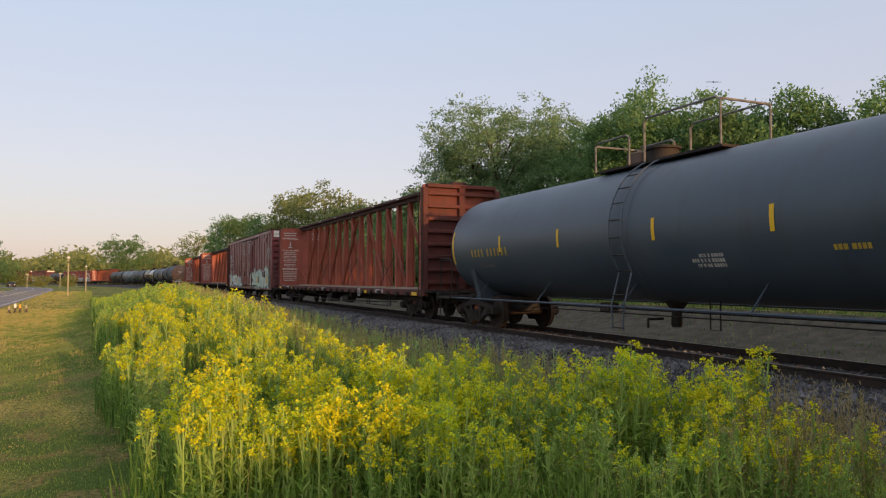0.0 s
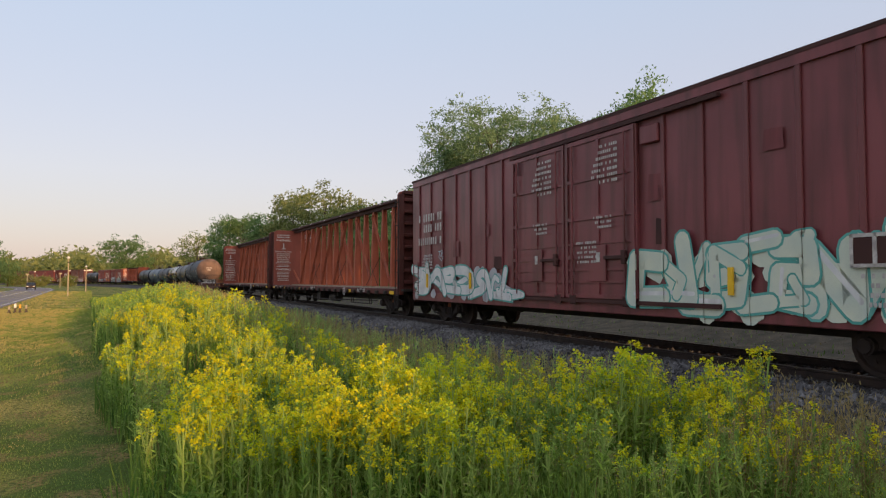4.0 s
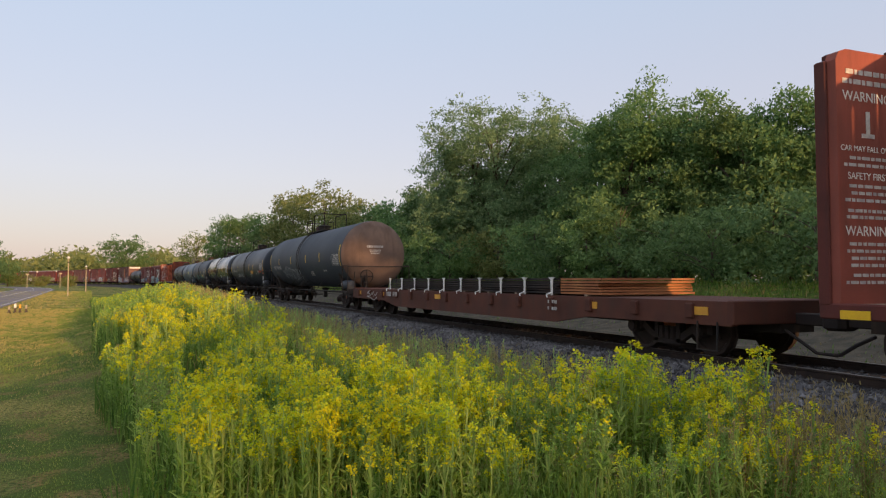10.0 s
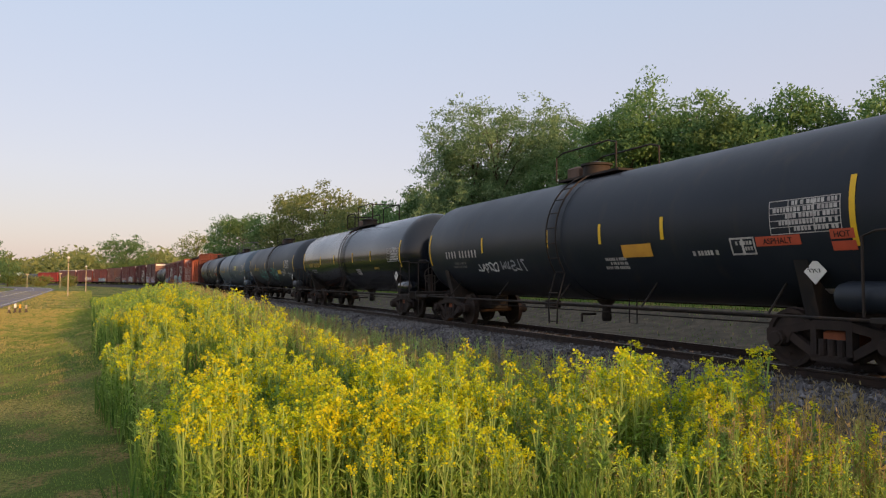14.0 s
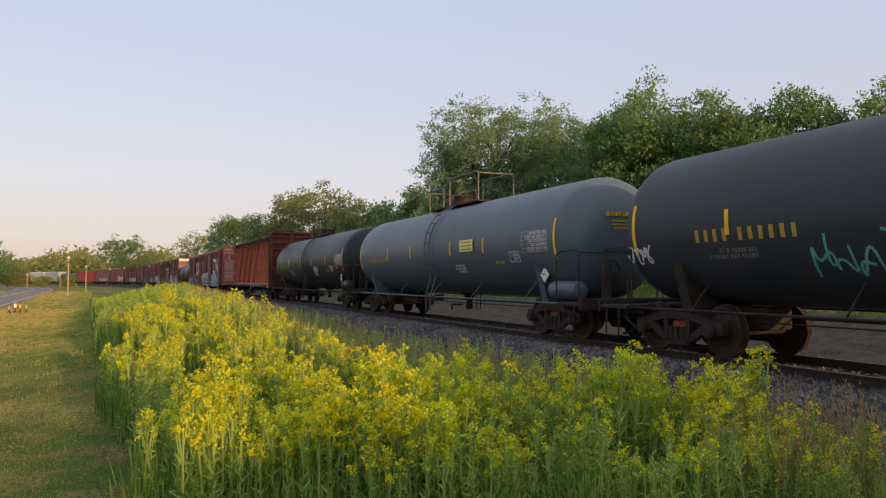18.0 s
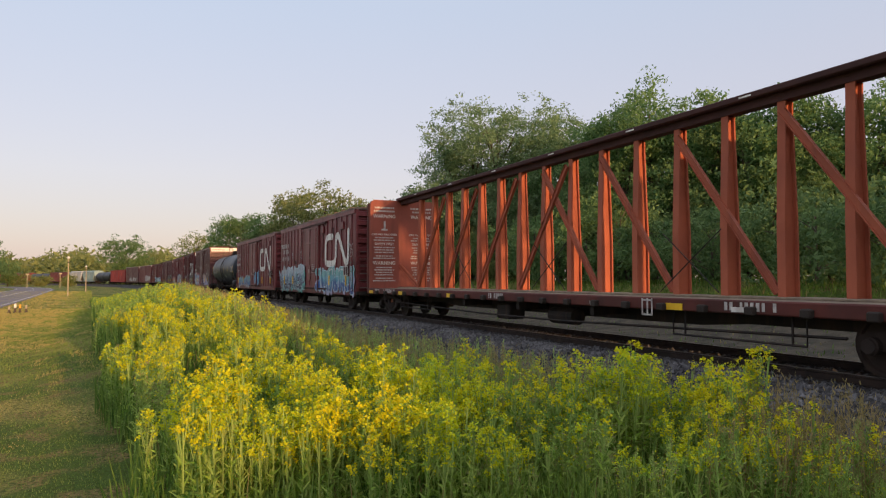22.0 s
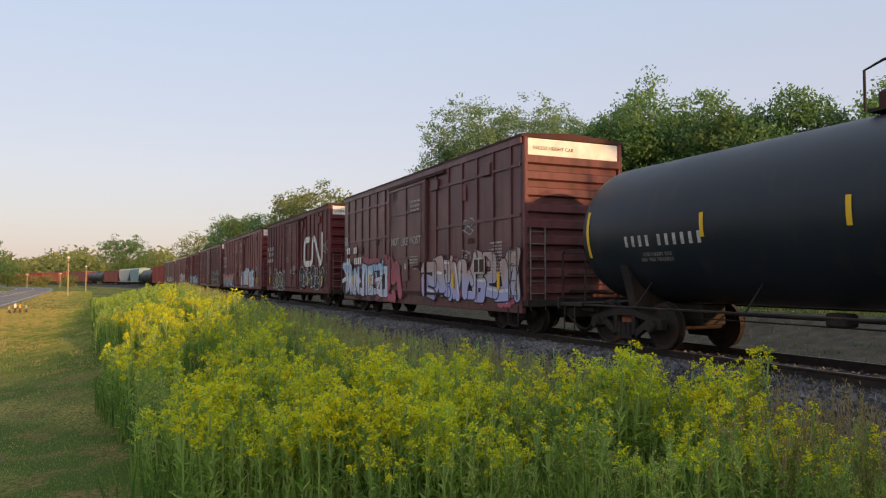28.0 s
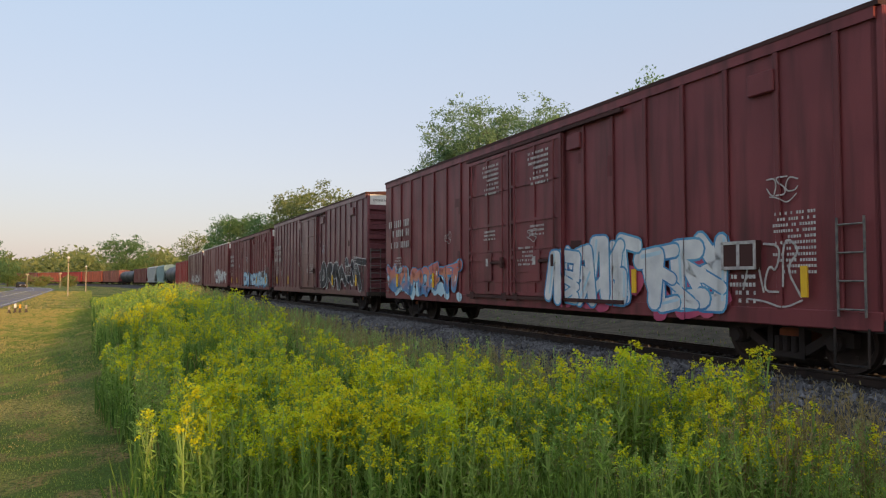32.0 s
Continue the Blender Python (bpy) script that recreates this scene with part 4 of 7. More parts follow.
    for k in range(text_n):
        if k == gap_after:
            p += w * 1.6
        curved(g, p, p + w, z, z + h, 0.006, 3)
        p += w * 2.45
    tagged(part("reporting_mark", g, material, car), kind="stuff")


def tank_car(s0, s1, label, shell="black", front=None, bars="yellow", mark="mark", platform="large", seed=1, decor=(), far=False, table=None, strips=None, mark_at=None, size=(1.46, 2.6)):
    global TANK_R, TANK_Z
    TANK_R, TANK_Z = size
    car, half = start_car("tank_car", label, "tank car", s0, s1)
    L = half - 0.35
    R, Z = TANK_R, TANK_Z
    dish = [(0.02, 0.0), (0.5, 0.03), (0.9, 0.11), (1.18, 0.24), (1.37, 0.43), (1.44, 0.6), (1.46, 0.75)]
    dish = [(r * R / 1.46, d) for r, d in dish]
    prof = [(r, d - L) for r, d in dish] + [(R, -L * 0.5), (R, -0.02), (R + 0.004, 0), (R, 0.02), (R, L * 0.5)] + [(r, L - d) for r, d in dish[::-1]]
    part("tank_shell", Geo().spin(prof, "y", (0, 0, Z), 56), shell, car, smooth=True)
    if front:
        part("dusty_end", Geo().spin([(a + 0.006, b - 0.006) for a, b in prof[:6]], "y", (0, 0, Z), 56), front, car, "end cap caked in tan dust", smooth=True)
    # the sill, the saddles and the end platforms
    for y in (-half, half - 3.2):
        part("stub_sill", shared("stub_sill", lambda g: g.box(-0.3, 0.3, 0, 3.2, 0.72, 1.12, 0.02), "frame"), None, car, at=(0, y, 0))
    for sy in (-1, 1):
        y = sy * (half - 2.1)
        part("saddle", Geo().slab([(-1.3, 1.9), (-1.05, 1.02), (1.05, 1.02), (1.3, 1.9), (1.0, 1.55), (0, 1.2), (-1.0, 1.55)], y - 0.12, y + 0.12, "y"), "frame" if not shell.startswith("slate") else shell, car)
        e0, e1 = sorted((sy * (half - 0.9), sy * half))
        part("end_platform", Geo().box(-1.5, 1.5, e0, e1, 1.02, 1.1, 0.01).box(-1.52, 1.52, sy * half - 0.04, sy * half + 0.04, 0.95, 1.2, 0.01), "frame", car)
        for sx in (-1, 1):
            rail = Geo()
            yy = sy * (half - 0.12)
            y2 = sy * (half - 1.0)
            rail.tube([(sx * 1.46, yy, 1.1), (sx * 1.46, yy, 2.18), (sx * 1.46, yy - sy * 0.08, 2.25), (sx * 1.46, y2 + sy * 0.2, 2.25), (sx * 1.46, y2, 2.18), (sx * 1.46, y2, 1.1)], 0.02, 6)
            part("end_handrail", rail, "frame", car)
        if not far:
            part("cross_rail", Geo().tube([(-1.46, sy * (half - 0.1), 2.2), (1.46, sy * (half - 0.1), 2.2)], 0.018, 6).tube([(-0.85, sy * (half - 0.1), 1.1), (-0.85, sy * (half - 0.1), 1.75)], 0.025, 6).tube([(0.85, sy * (half - 0.1), 1.1), (0.85, sy * (half - 0.1), 1.75)], 0.025, 6), "frame", car)
        part("corner_step", Geo().tube([(-1.5, sy * (half - 0.25), 1.05), (-1.52, sy * (half - 0.25), 0.48), (-1.52, sy * (half - 0.65), 0.48), (-1.5, sy * (half - 0.65), 1.05)], 0.018, 5), "frame", car)
    for x in (-1.42, 1.42):
        part("side_pipe", Geo().tube([(x, -half + 0.9, 1.06), (x, half - 0.9, 1.06)], 0.024, 6), shell if shell.startswith("slate") else "frame", car)
    for k in range(-2, 3):
        y = k * (half - 2.6) / 2
        part("pipe_bracket", shared(("pipe_bracket", shell), lambda g: g.tube([(-1.42, 0, 1.06), (-1.0, 0, 1.55)], 0.018, 4), shell if shell.startswith("slate") else "frame"), None, car, at=(0, y, 0))
    if far:
        part("dome", Geo().spin([(0.35, 0), (0.35, 0.35)], "z", (0, 0, Z + R - 0.05), 12), "frame", car)
        return car, half
    part("brake_reservoir", Geo().spin([(0.05, -0.58), (0.19, -0.53), (0.22, -0.42), (0.22, 0.42), (0.19, 0.53), (0.05, 0.58)], "y", (-1.18, -half + 0.98, 1.36), 16), shell, car, smooth=True)
    part("bottom_outlet", Geo().spin([(0.1, 0.62), (0.12, 0.7), (0.1, 0.95), (0.26, 1.16)], "z", (0, 0, 0), 14).tube([(-0.5, 0.3, 0.78), (-0.1, 0.3, 0.78)], 0.03, 6).tube([(-0.5, 0.3, 0.78), (-0.5, 0.3, 0.6)], 0.03, 6), "frame", car)
    part("brake_rigging", Geo().tube([(-0.35, -half + 3.0, 0.86), (-0.35, half - 3.0, 0.86)], 0.014, 5).tube([(0.3, -half + 3.0, 0.92), (0.3, half - 3.0, 0.92)], 0.018, 5).box(-0.42, -0.15, 1.7, 2.1, 0.86, 1.08, 0.03).tube([(-0.4, -1.6, 1.2), (-0.4, -1.6, 0.66), (-0.4, -1.35, 0.66), (-0.4, -1.35, 1.2)], 0.016, 5), "frame", car)
    # the dome, its platform and the ladder in the middle
    top = Z + R
    part("manway", Geo().spin([(0.33, -0.12), (0.33, 0.3), (0.38, 0.31), (0.38, 0.36), (0.1, 0.42)], "z", (0, 0.35, top), 18), "frame", car, smooth=True)
    part("valve_box", Geo().box(-0.27, 0.27, 0.75, 1.25, top - 0.1, top + 0.36, 0.04), "tan_end" if seed % 2 else "chord", car)
    if platform == "large":
        part("top_platform", Geo().box(-0.6, 0.6, -1.9, 1.9, top - 0.03, top + 0.02), "frame", car)
        pr = Geo()
        for sx in (-0.62, 0.62):
            pr.tube([(sx, -1.9, top), (sx, -1.9, top + 0.82), (sx, -1.8, top + 0.9), (sx, 0.1, top + 0.9), (sx, 0.2, top + 0.82), (sx, 0.2, top)], 0.024, 6)
            pr.tube([(sx, 0.7, top), (sx, 0.7, top + 0.6), (sx, 0.8, top + 0.66), (sx, 1.8, top + 0.66), (sx, 1.9, top + 0.6), (sx, 1.9, top)], 0.024, 6)
        pr.tube([(-0.62, -1.9, top + 0.85), (0.62, -1.9, top + 0.85)], 0.024, 6)
        pr.tube([(-0.62, 1.9, top + 0.6), (0.62, 1.9, top + 0.6)], 0.024, 6)
        part("platform_railing", pr, "frame" if not shell.startswith("slate") else "stencil_dim", car)
    else:
        part("top_platform", Geo().box(-0.55, 0.55, -1.2, 1.2, top - 0.02, top + 0.03), "frame", car)
        pr = Geo()
        for sx in (-0.6, 0.6):
            pr.tube([(sx, -1.2, top), (sx, -1.2, top + 0.6), (sx, -0.9, top + 0.68), (sx, 0.9, top + 0.68), (sx, 1.2, top + 0.6), (sx, 1.2, top)], 0.022, 6)
        part("platform_railing", pr, "frame", car)
    lad = Geo()
    for sy in (-0.2, 0.2):
        pts = []
        for k in range(15):
            a = radians(-62 + k * 9.6)
            pts.append((-(R + 0.1) * math.cos(a), sy, Z + (R + 0.1) * math.sin(a)))
        pts = [(-1.5, sy - 0.05 * (1 if sy > 0 else -1) + 0.05 * sy, 0.6), (-1.5, sy, 1.1)] + [p for p in pts if p[2] > 1.6]
        lad.tube(pts, 0.02, 5)
    part("ladder", lad, shell if shell.startswith("slate") else "frame", car)
    rung = shared("rung", lambda g: g.tube([(0, -0.2, 0), (0, 0.2, 0)], 0.014, 5), "frame")
    for z in (0.65, 0.98, 1.3):
        part("rung", rung, None, car, at=(-1.5, 0, z))
    for k in range(7):
        a = radians(-32 + k * 13)
        part("rung", rung, None, car, at=(-(R + 0.1) * math.cos(a), 0, Z + (R + 0.1) * math.sin(a)))
    part("wrap_band", Geo().spin([(R, -0.28), (R + 0.012, -0.27), (R + 0.012, 0.27), (R, 0.28)], "y", (0, 0, Z), 56), shell, car, smooth=True)
    if seed % 2 == 0:
        for y in (-L * 0.55, L * 0.55):
            part("weld_band", Geo().spin([(R, -0.04), (R + 0.006, -0.03), (R + 0.006, 0.03), (R, 0.04)], "y", (0, 0, Z), 56), shell, car, smooth=True)
    # reflective strips, marks and stencils on the shell
    E = L - 0.75
    for k, y in enumerate(strips or (-E, -E * 0.55, -E * 0.22, E * 0.18, E * 0.52, E)):
        g = Geo()
        e = 0.28 if k in (0, 5) else 0.0
        curved(g, y - 0.045, y + 0.045, Z - 0.26 - e, Z + 0.16 + e, 0.008, 6)
        part("reflector_strip", g, bars, car, "yellow reflective strip" if bars == "yellow" else "white reflective strip")
    my = mark_at if mark_at is not None else E - 3.3
    glyph_row(car, my, 2.24, 10, 0.21, mark, 6, seed)
    tank_letters(car, my + 0.8, 2.12, 1.1, 0.2, "stencil_dim", 2, seed)
    ty = table if table is not None else -E + 0.14
    g = Geo()
    for z in (2.28, 2.38, 2.48, 2.58, 2.68, 2.78):
        curved(g, ty, ty + 1.2, z, z + 0.012, 0.005, 1)
    for y in (0.0, 0.42, 0.85, 1.19):
        curved(g, ty + y, ty + y + 0.014, 2.28, 2.79, 0.005, 4)
    tagged(part("test_table", g, "stencil", car, "white ruled table of test dates"), kind="stuff")
    tank_letters(car, ty + 0.05, 2.77, 1.1, 0.48, "stencil", 5, seed + 1)
    tank_letters(car, -L * 0.3, 2.05, 0.8, 0.26, "stencil", 3, seed + 2)
    tank_letters(car, -L * 0.6, 2.1, 0.55, 0.12, mark, 1, seed + 3)
    # marks on the front head
    hd = Geo()
    for n, w, z, h in ((10, 0.058, 3.06, 0.1), (8, 0.05, 2.93, 0.04), (9, 0.04, 2.85, 0.04), (6, 0.05, 2.77, 0.04)):
        for k in range(n):
            x = -0.1 + (k - n / 2) * w * 1.36
            hd.box(x, x + w, -L - 0.008, -L + 0.08, z, z + h)
    tagged(part("head_stencil", hd, mark, car), kind="stuff")
    part("brake_wheel", Geo().tube([(0.3 * math.cos(a * 0.524) - 0.55, -half + 0.22, 1.75 + 0.3 * math.sin(a * 0.524)) for a in range(13)], 0.02, 6).box(-0.85, -0.25, -half + 0.21, -half + 0.23, 1.73, 1.77).box(-0.57, -0.53, -half + 0.21, -half + 0.23, 1.45, 2.05).box(-0.6, -0.5, -half + 0.24, -half + 0.5, 1.1, 1.8), "frame", car)
    for kind, *a in decor:
        if kind == "tag":
            g = Geo()
            y0, y1, z0, z1, matn, sd = a
            rng = random.Random(sd)
            n = max(5, int((y1 - y0) / 0.35))
            for k in range(n):
                gl = [(p + rng.uniform(-0.25, 0.25), q + rng.uniform(-0.25, 0.25)) for p, q in rng.choice(GLYPHS)]
                gl = [(1 - p, q) for p, q in gl] if rng.random() < 0.5 else [(p, 1 - q) for p, q in gl]
                w = (y1 - y0) / n
                pts = [(y0 + w * k + w * (1 - p), z0 + (z1 - z0) * (0.1 + 0.8 * q)) for p, q in gl]
                pts = rounded(pts)
                for (ya, za), (yb, zb) in zip(pts, pts[1:]):
                    l = math.hypot(yb - ya, zb - za) or 1
                    u, v = -(zb - za) / l * 0.022, (yb - ya) / l * 0.022
                    g.add([(tank_x(zz, 0.007), yy, zz) for yy, zz in ((ya + u, za + v), (yb + u, zb + v), (yb - u, zb - v), (ya - u, za - v))], [(0, 1, 2, 3)])
            tagged(part("graffiti_scrawl", g, matn, car), kind="stuff")
        elif kind == "diamond":
            y, z = a
            placard(car, y, z, tank_x(z, 0.07), "white")
            shell_text(car, "3257", y, z - 0.035, 0.11, "frame", 0.088)
            g = Geo()
            curved(g, y - 0.15, y + 0.15, z - 0.33, z - 0.25, 0.01, 2)
            part("holder_plate", g, "stencil", car, "small pale plate")
        elif kind == "panel":
            y, z, w, h, matn, words = a
            g = Geo()
            curved(g, y, y + w, z, z + h, 0.012, 3)
            part("notice_panel", g, matn, car, "orange-red notice panel")
            if words:
                shell_text(car, words, y + w / 2, z + h * 0.18, h * 0.86, "frame", 0.018)
        elif kind == "frame":
            y, z, w, h = a
            g = Geo()
            for p, q, r, s in ((y, y + w, z, z + 0.03), (y, y + w, z + h - 0.03, z + h), (y, y + 0.03, z, z + h), (y + w - 0.03, y + w, z, z + h), (y + w * 0.45, y + w * 0.55, z, z + h)):
                curved(g, p, q, r, s, 0.008, 3)
            part("notice_frame", g, "stencil", car, "small white-framed notice")
            tank_letters(car, y + 0.06, z + h - 0.06, w - 0.14, h - 0.1, "stencil", 2, 5)
        elif kind == "sign":
            y, z, w, h, matn = a
            g = Geo()
            curved(g, y, y + w, z, z + h, 0.03, 3)
            part("sign_panel", g, matn, car, "yellow notice panel")
            tank_sign = Geo()
            for r in range(3):
                curved(tank_sign, y + 0.1, y + w - 0.1, z + 0.05 + r * h * 0.3, z + 0.05 + r * h * 0.3 + h * 0.07, 0.033, 2)
            tagged(part("sign_text", tank_sign, "tan_end", car), kind="stuff")
    return car, half


def ladder_part(car, x, y, z0, z1, w=0.4, axis="y", material="frame", n=6):
    lad = Geo()
    for e in (-w / 2, w / 2):
        p = (x, y + e) if axis == "y" else (x + e, y)
        lad.tube([(*p, z0), (*p, z1)], 0.018, 5)
    ob = part("ladder", lad, material, car)
    r = shared(("ladder_rung", axis, w), lambda g: g.tube([(0, -w / 2, 0), (0, w / 2, 0)] if axis == "y" else [(-w / 2, 0, 0), (w / 2, 0, 0)], 0.014, 5), material)
    for k in range(n):
        part("rung", r, None, ob, at=(x, y, z0 + 0.1 + (z1 - z0 - 0.2) * k / (n - 1)))


def box_car(s0, s1, label, skin="box", top=5.1, doors=1, grid=False, band=True, posts=None, logo=None, seed=1, far=False, text=True, drop=0.0, inset=2.0):
    car, half = start_car("boxcar", label, "boxcar", s0, s1, inset)
    W, Z0 = 1.5, 1.06
    end_z = top - 0.12
    part("body", Geo().box(-W, W, -half + 0.12, half - 0.12, Z0, end_z), skin, car)
    part("roof", Geo().slab([(-W - 0.06, end_z), (-W - 0.06, end_z + 0.07), (0, top + 0.06), (W + 0.06, end_z + 0.07), (W + 0.06, end_z)], -half + 0.05, half - 0.05, "y"), "white" if far and band else "chord" if band else "roof", car)
    if not far and not band:
        cap = shared("roof_cap", lambda g: g.slab([(-1.58, -0.02), (-1.58, 0.05), (0, 0.16), (1.58, 0.05), (1.58, -0.02), (0, 0.09)], -0.05, 0.05, "y"), "roof")
        for k in range(int(2 * half / 1.25)):
            part("roof_cap", cap, None, car, at=(0, -half + 0.7 + k * 1.25, end_z + 0.07))
    part("underframe", Geo().box(-0.35, 0.35, -half, half, 0.72, 1.06).box(-W, W, -half + 0.1, -half + 0.5, 0.9, 1.06).box(-W, W, half - 0.5, half - 0.1, 0.9, 1.06), "frame", car)
    part("side_sill", Geo().box(-W - 0.03, -W + 0.1, -half + 0.12, half - 0.12, Z0 - 0.14 - drop, Z0 + 0.12, 0.015).box(W - 0.1, W + 0.03, -half + 0.12, half - 0.12, Z0 - 0.14 - drop, Z0 + 0.12, 0.015), skin, car)
    # ribbed ends
    nr = 4 if far else 9
    for sy in (-1, 1):
        y = sy * (half - 0.12)
        rib = shared(("end_rib", skin), lambda g: g.slab([(-0.11, -0.09), (-0.11, 0.09), (0.0, 0.13), (0.09, 0.02), (0.09, -0.06), (0.0, -0.13)], -W + 0.03, W - 0.03, "x"), skin)
        for k in range(nr):
            z = Z0 + 0.3 + (end_z - Z0 - (0.85 if band else 0.5)) * k / (nr - 1)
            part("end_rib", rib, None, car, at=(0, y, z))
        for sx in (-1, 1):
            part("corner_post", Geo().box(min(sx * W, sx * (W - 0.12)), max(sx * W, sx * (W - 0.12)), min(y - 0.1 * sy, y + 0.1 * sy), max(y - 0.1 * sy, y + 0.1 * sy), Z0, end_z, 0.02), skin, car)
        if band:
            part("white_band", Geo().box(-W + 0.01, W - 0.01, min(y, y + sy * 0.05), max(y, y + sy * 0.05), end_z - 0.52, end_z - 0.02), "white", car, "white warning band across the top of the end")
            if sy < 0 and not far and text:
                letters(car, "EXCESS HEIGHT CAR", 0, 0, 0.13, "frame", 0, 0).location = (-0.62, y - 0.056, end_z - 0.3)
    if far:
        for k in range(1, 9):
            y = -half + 0.12 + (2 * half - 0.24) * k / 9
            part("side_post", shared(("side_post", skin, top), lambda g: g.box(-W - 0.05, -W, -0.05, 0.05, Z0 + 0.1, end_z), skin), None, car, at=(0, y, 0))
        side_relief(car, half, 1.4, [-half + 0.12 + (2 * half - 0.24) * k / 9 for k in (1, 2, 3, 6, 7, 8)], W)
        part("door", Geo().box(-W - 0.06, -W + 0.02, -1.4, 1.4, Z0 + 0.15, end_z - 0.25, 0.02), skin, car)
        return car, half
    # side posts, doors
    dw = 1.8 if doors == 1 else 2.45
    n = posts or 8
    side_relief(car, half, dw, [s * (dw + 0.15 + (half - 0.35 - dw) * (k + 0.5) / n) for k in range(n) for s in (-1, 1)], W)
    for sx in (-1, 1):
        for side_y in (-1, 1):
            a, b = dw + 0.15, half - 0.2
            for k in range(n):
                y = side_y * (a + (b - a) * (k + 0.5) / n)
                me = shared(("side_post", skin, top, sx, grid), lambda g: g.box(min(sx * W, sx * (W + 0.045)), max(sx * W, sx * (W + 0.045)), -0.05, 0.05, Z0 + 0.1, end_z - 0.02, 0.012), skin)
                part("side_post", me, None, car, at=(0, y, 0))
            if grid:
                for z in (3.23, 4.5):
                    part("side_rail", Geo().box(min(sx * W, sx * (W + 0.04)), max(sx * W, sx * (W + 0.04)), min(side_y * a, side_y * b), max(side_y * a, side_y * b), z - 0.04, z + 0.04), skin, car)
        part("top_plate", Geo().box(min(sx * W, sx * (W + 0.05)), max(sx * W, sx * (W + 0.05)), -half + 0.12, half - 0.12, end_z - 0.16, end_z - 0.0), skin, car)
        spans = ((-1.75, 1.75),) if doors == 1 else ((-2.4, -0.02), (0.02, 2.4))
        x0, x1 = (-W - 0.09, -W + 0.01) if sx < 0 else (W - 0.01, W + 0.09)
        for a, b in spans:
            d = part("sliding_door", Geo().box(x0, x1, a, b, Z0 + 0.16, end_z - 0.28, 0.02), skin, car)
            fr = Geo()
            xx0, xx1 = (x0 - 0.03, x0) if sx < 0 else (x1, x1 + 0.03)
            for z in np.linspace(Z0 + 0.2, end_z - 0.36, 5):
                fr.box(xx0, xx1, a + 0.03, b - 0.03, z - 0.04, z + 0.04)
            for y in (a + 0.06, (a + b) / 2, b - 0.06):
                fr.box(xx0 - 0.002, xx1 + 0.002, y - 0.04, y + 0.04, Z0 + 0.18, end_z - 0.3)
            for z in (Z0 + 0.5, Z0 + 0.75, Z0 + 1.3):
                fr.box(xx0 + 0.004, xx1 - 0.004, a + 0.05, b - 0.05, z - 0.025, z + 0.025)
            part("door_frame", fr, skin, d)
            for y in (a + 0.3, b - 0.3):
                rods = Geo()
                rods.tube([(xx0 - 0.02 if sx < 0 else xx1 + 0.02, y, Z0 + 0.2), (xx0 - 0.02 if sx < 0 else xx1 + 0.02, y, end_z - 0.4)], 0.022, 6)
                part("lock_rod", rods, skin, d)
            if sx < 0:
                part("lock_lever", Geo().box(xx0 - 0.05, xx0, a + 0.22, a + 0.95, Z0 + 0.95, Z0 + 1.02, 0.01).box(xx0 - 0.07, xx0, a + 0.25, a + 0.37, Z0 + 0.85, Z0 + 1.12, 0.01), "chord", d)
                part("lock_plate", Geo().box(xx0 - 0.02, xx0 + 0.01, (a + b) / 2 - 0.28, (a + b) / 2 + 0.28, Z0 + 0.5, Z0 + 1.25, 0.01), skin, d)
                part("seal_tag", Geo().box(xx0 - 0.03, xx0 - 0.018, (a + b) / 2 - 0.1, (a + b) / 2 + 0.02, Z0 + 0.9, Z0 + 1.1), "stencil", d)
                for y in (a + 0.15, b - 0.4):
                    part("door_roller", Geo().box(xx0 - 0.01, xx0 + 0.03, y, y + 0.25, Z0 + 0.02, Z0 + 0.22, 0.01), "chord", d)
        for z in (Z0 + 0.06, end_z - 0.28):
            part("door_track", Geo().box(x0 - 0.03 if sx < 0 else x1 - 0.05, x0 + 0.05 if sx < 0 else x1 + 0.03, -dw * 2 + 0.4, dw * 1.02, z, z + 0.08), "chord", car)
    xo = -W - 0.11
    ladder_part(car, -W - 0.08, -half + 0.5, 1.1, 2.45, 0.4, "y", "stencil_dim" if band else skin, 4)
    ladder_part(car, -W - 0.08, half - 0.5, 1.1, 2.2, 0.4, "y", skin, 4)
    ladder_part(car, -W + 0.35, -half - 0.02, 0.85, 2.9, 0.42, "x", "stencil_dim" if band else skin, 7)
    part("step", Geo().tube([(-W - 0.03, -half + 0.3, 0.95), (-W - 0.04, -half + 0.3, 0.45), (-W - 0.04, -half + 0.8, 0.45), (-W - 0.03, -half + 0.8, 0.95)], 0.022, 5), "frame", car)
    part("brake_wheel", Geo().tube([(0.62 + 0.27 * math.cos(a * 0.524), -half - 0.2, 2.35 + 0.27 * math.sin(a * 0.524)) for a in range(13)], 0.022, 6).box(0.36, 0.88, -half - 0.21, -half - 0.19, 2.33, 2.37).box(0.6, 0.64, -half - 0.21, -half - 0.19, 2.1, 2.6).box(0.45, 0.8, -half - 0.17, -half, 2.1, 2.55, 0.03), "frame", car)
    part("end_platform", Geo().box(-0.2, 1.2, -half - 0.35, -half + 0.1, 1.28, 1.34).box(-W, W, -half - 0.12, -half + 0.1, 0.95, 1.1), "frame", car)
    part("end_handrail", Geo().tube([(-0.3, -half - 0.1, 1.75), (1.3, -half - 0.1, 1.75)], 0.02, 5), "frame", car)
    for y in (-half - 0.35, half):
        part("cushion_unit", shared("cushion_unit", lambda g: g.box(-0.3, 0.3, 0, 0.35, 0.66, 1.08, 0.03), "frame"), None, car, at=(0, y, 0))
    for k in range(3):
        y = -half + 1.7 + k * (half - 3.5) * 0.8
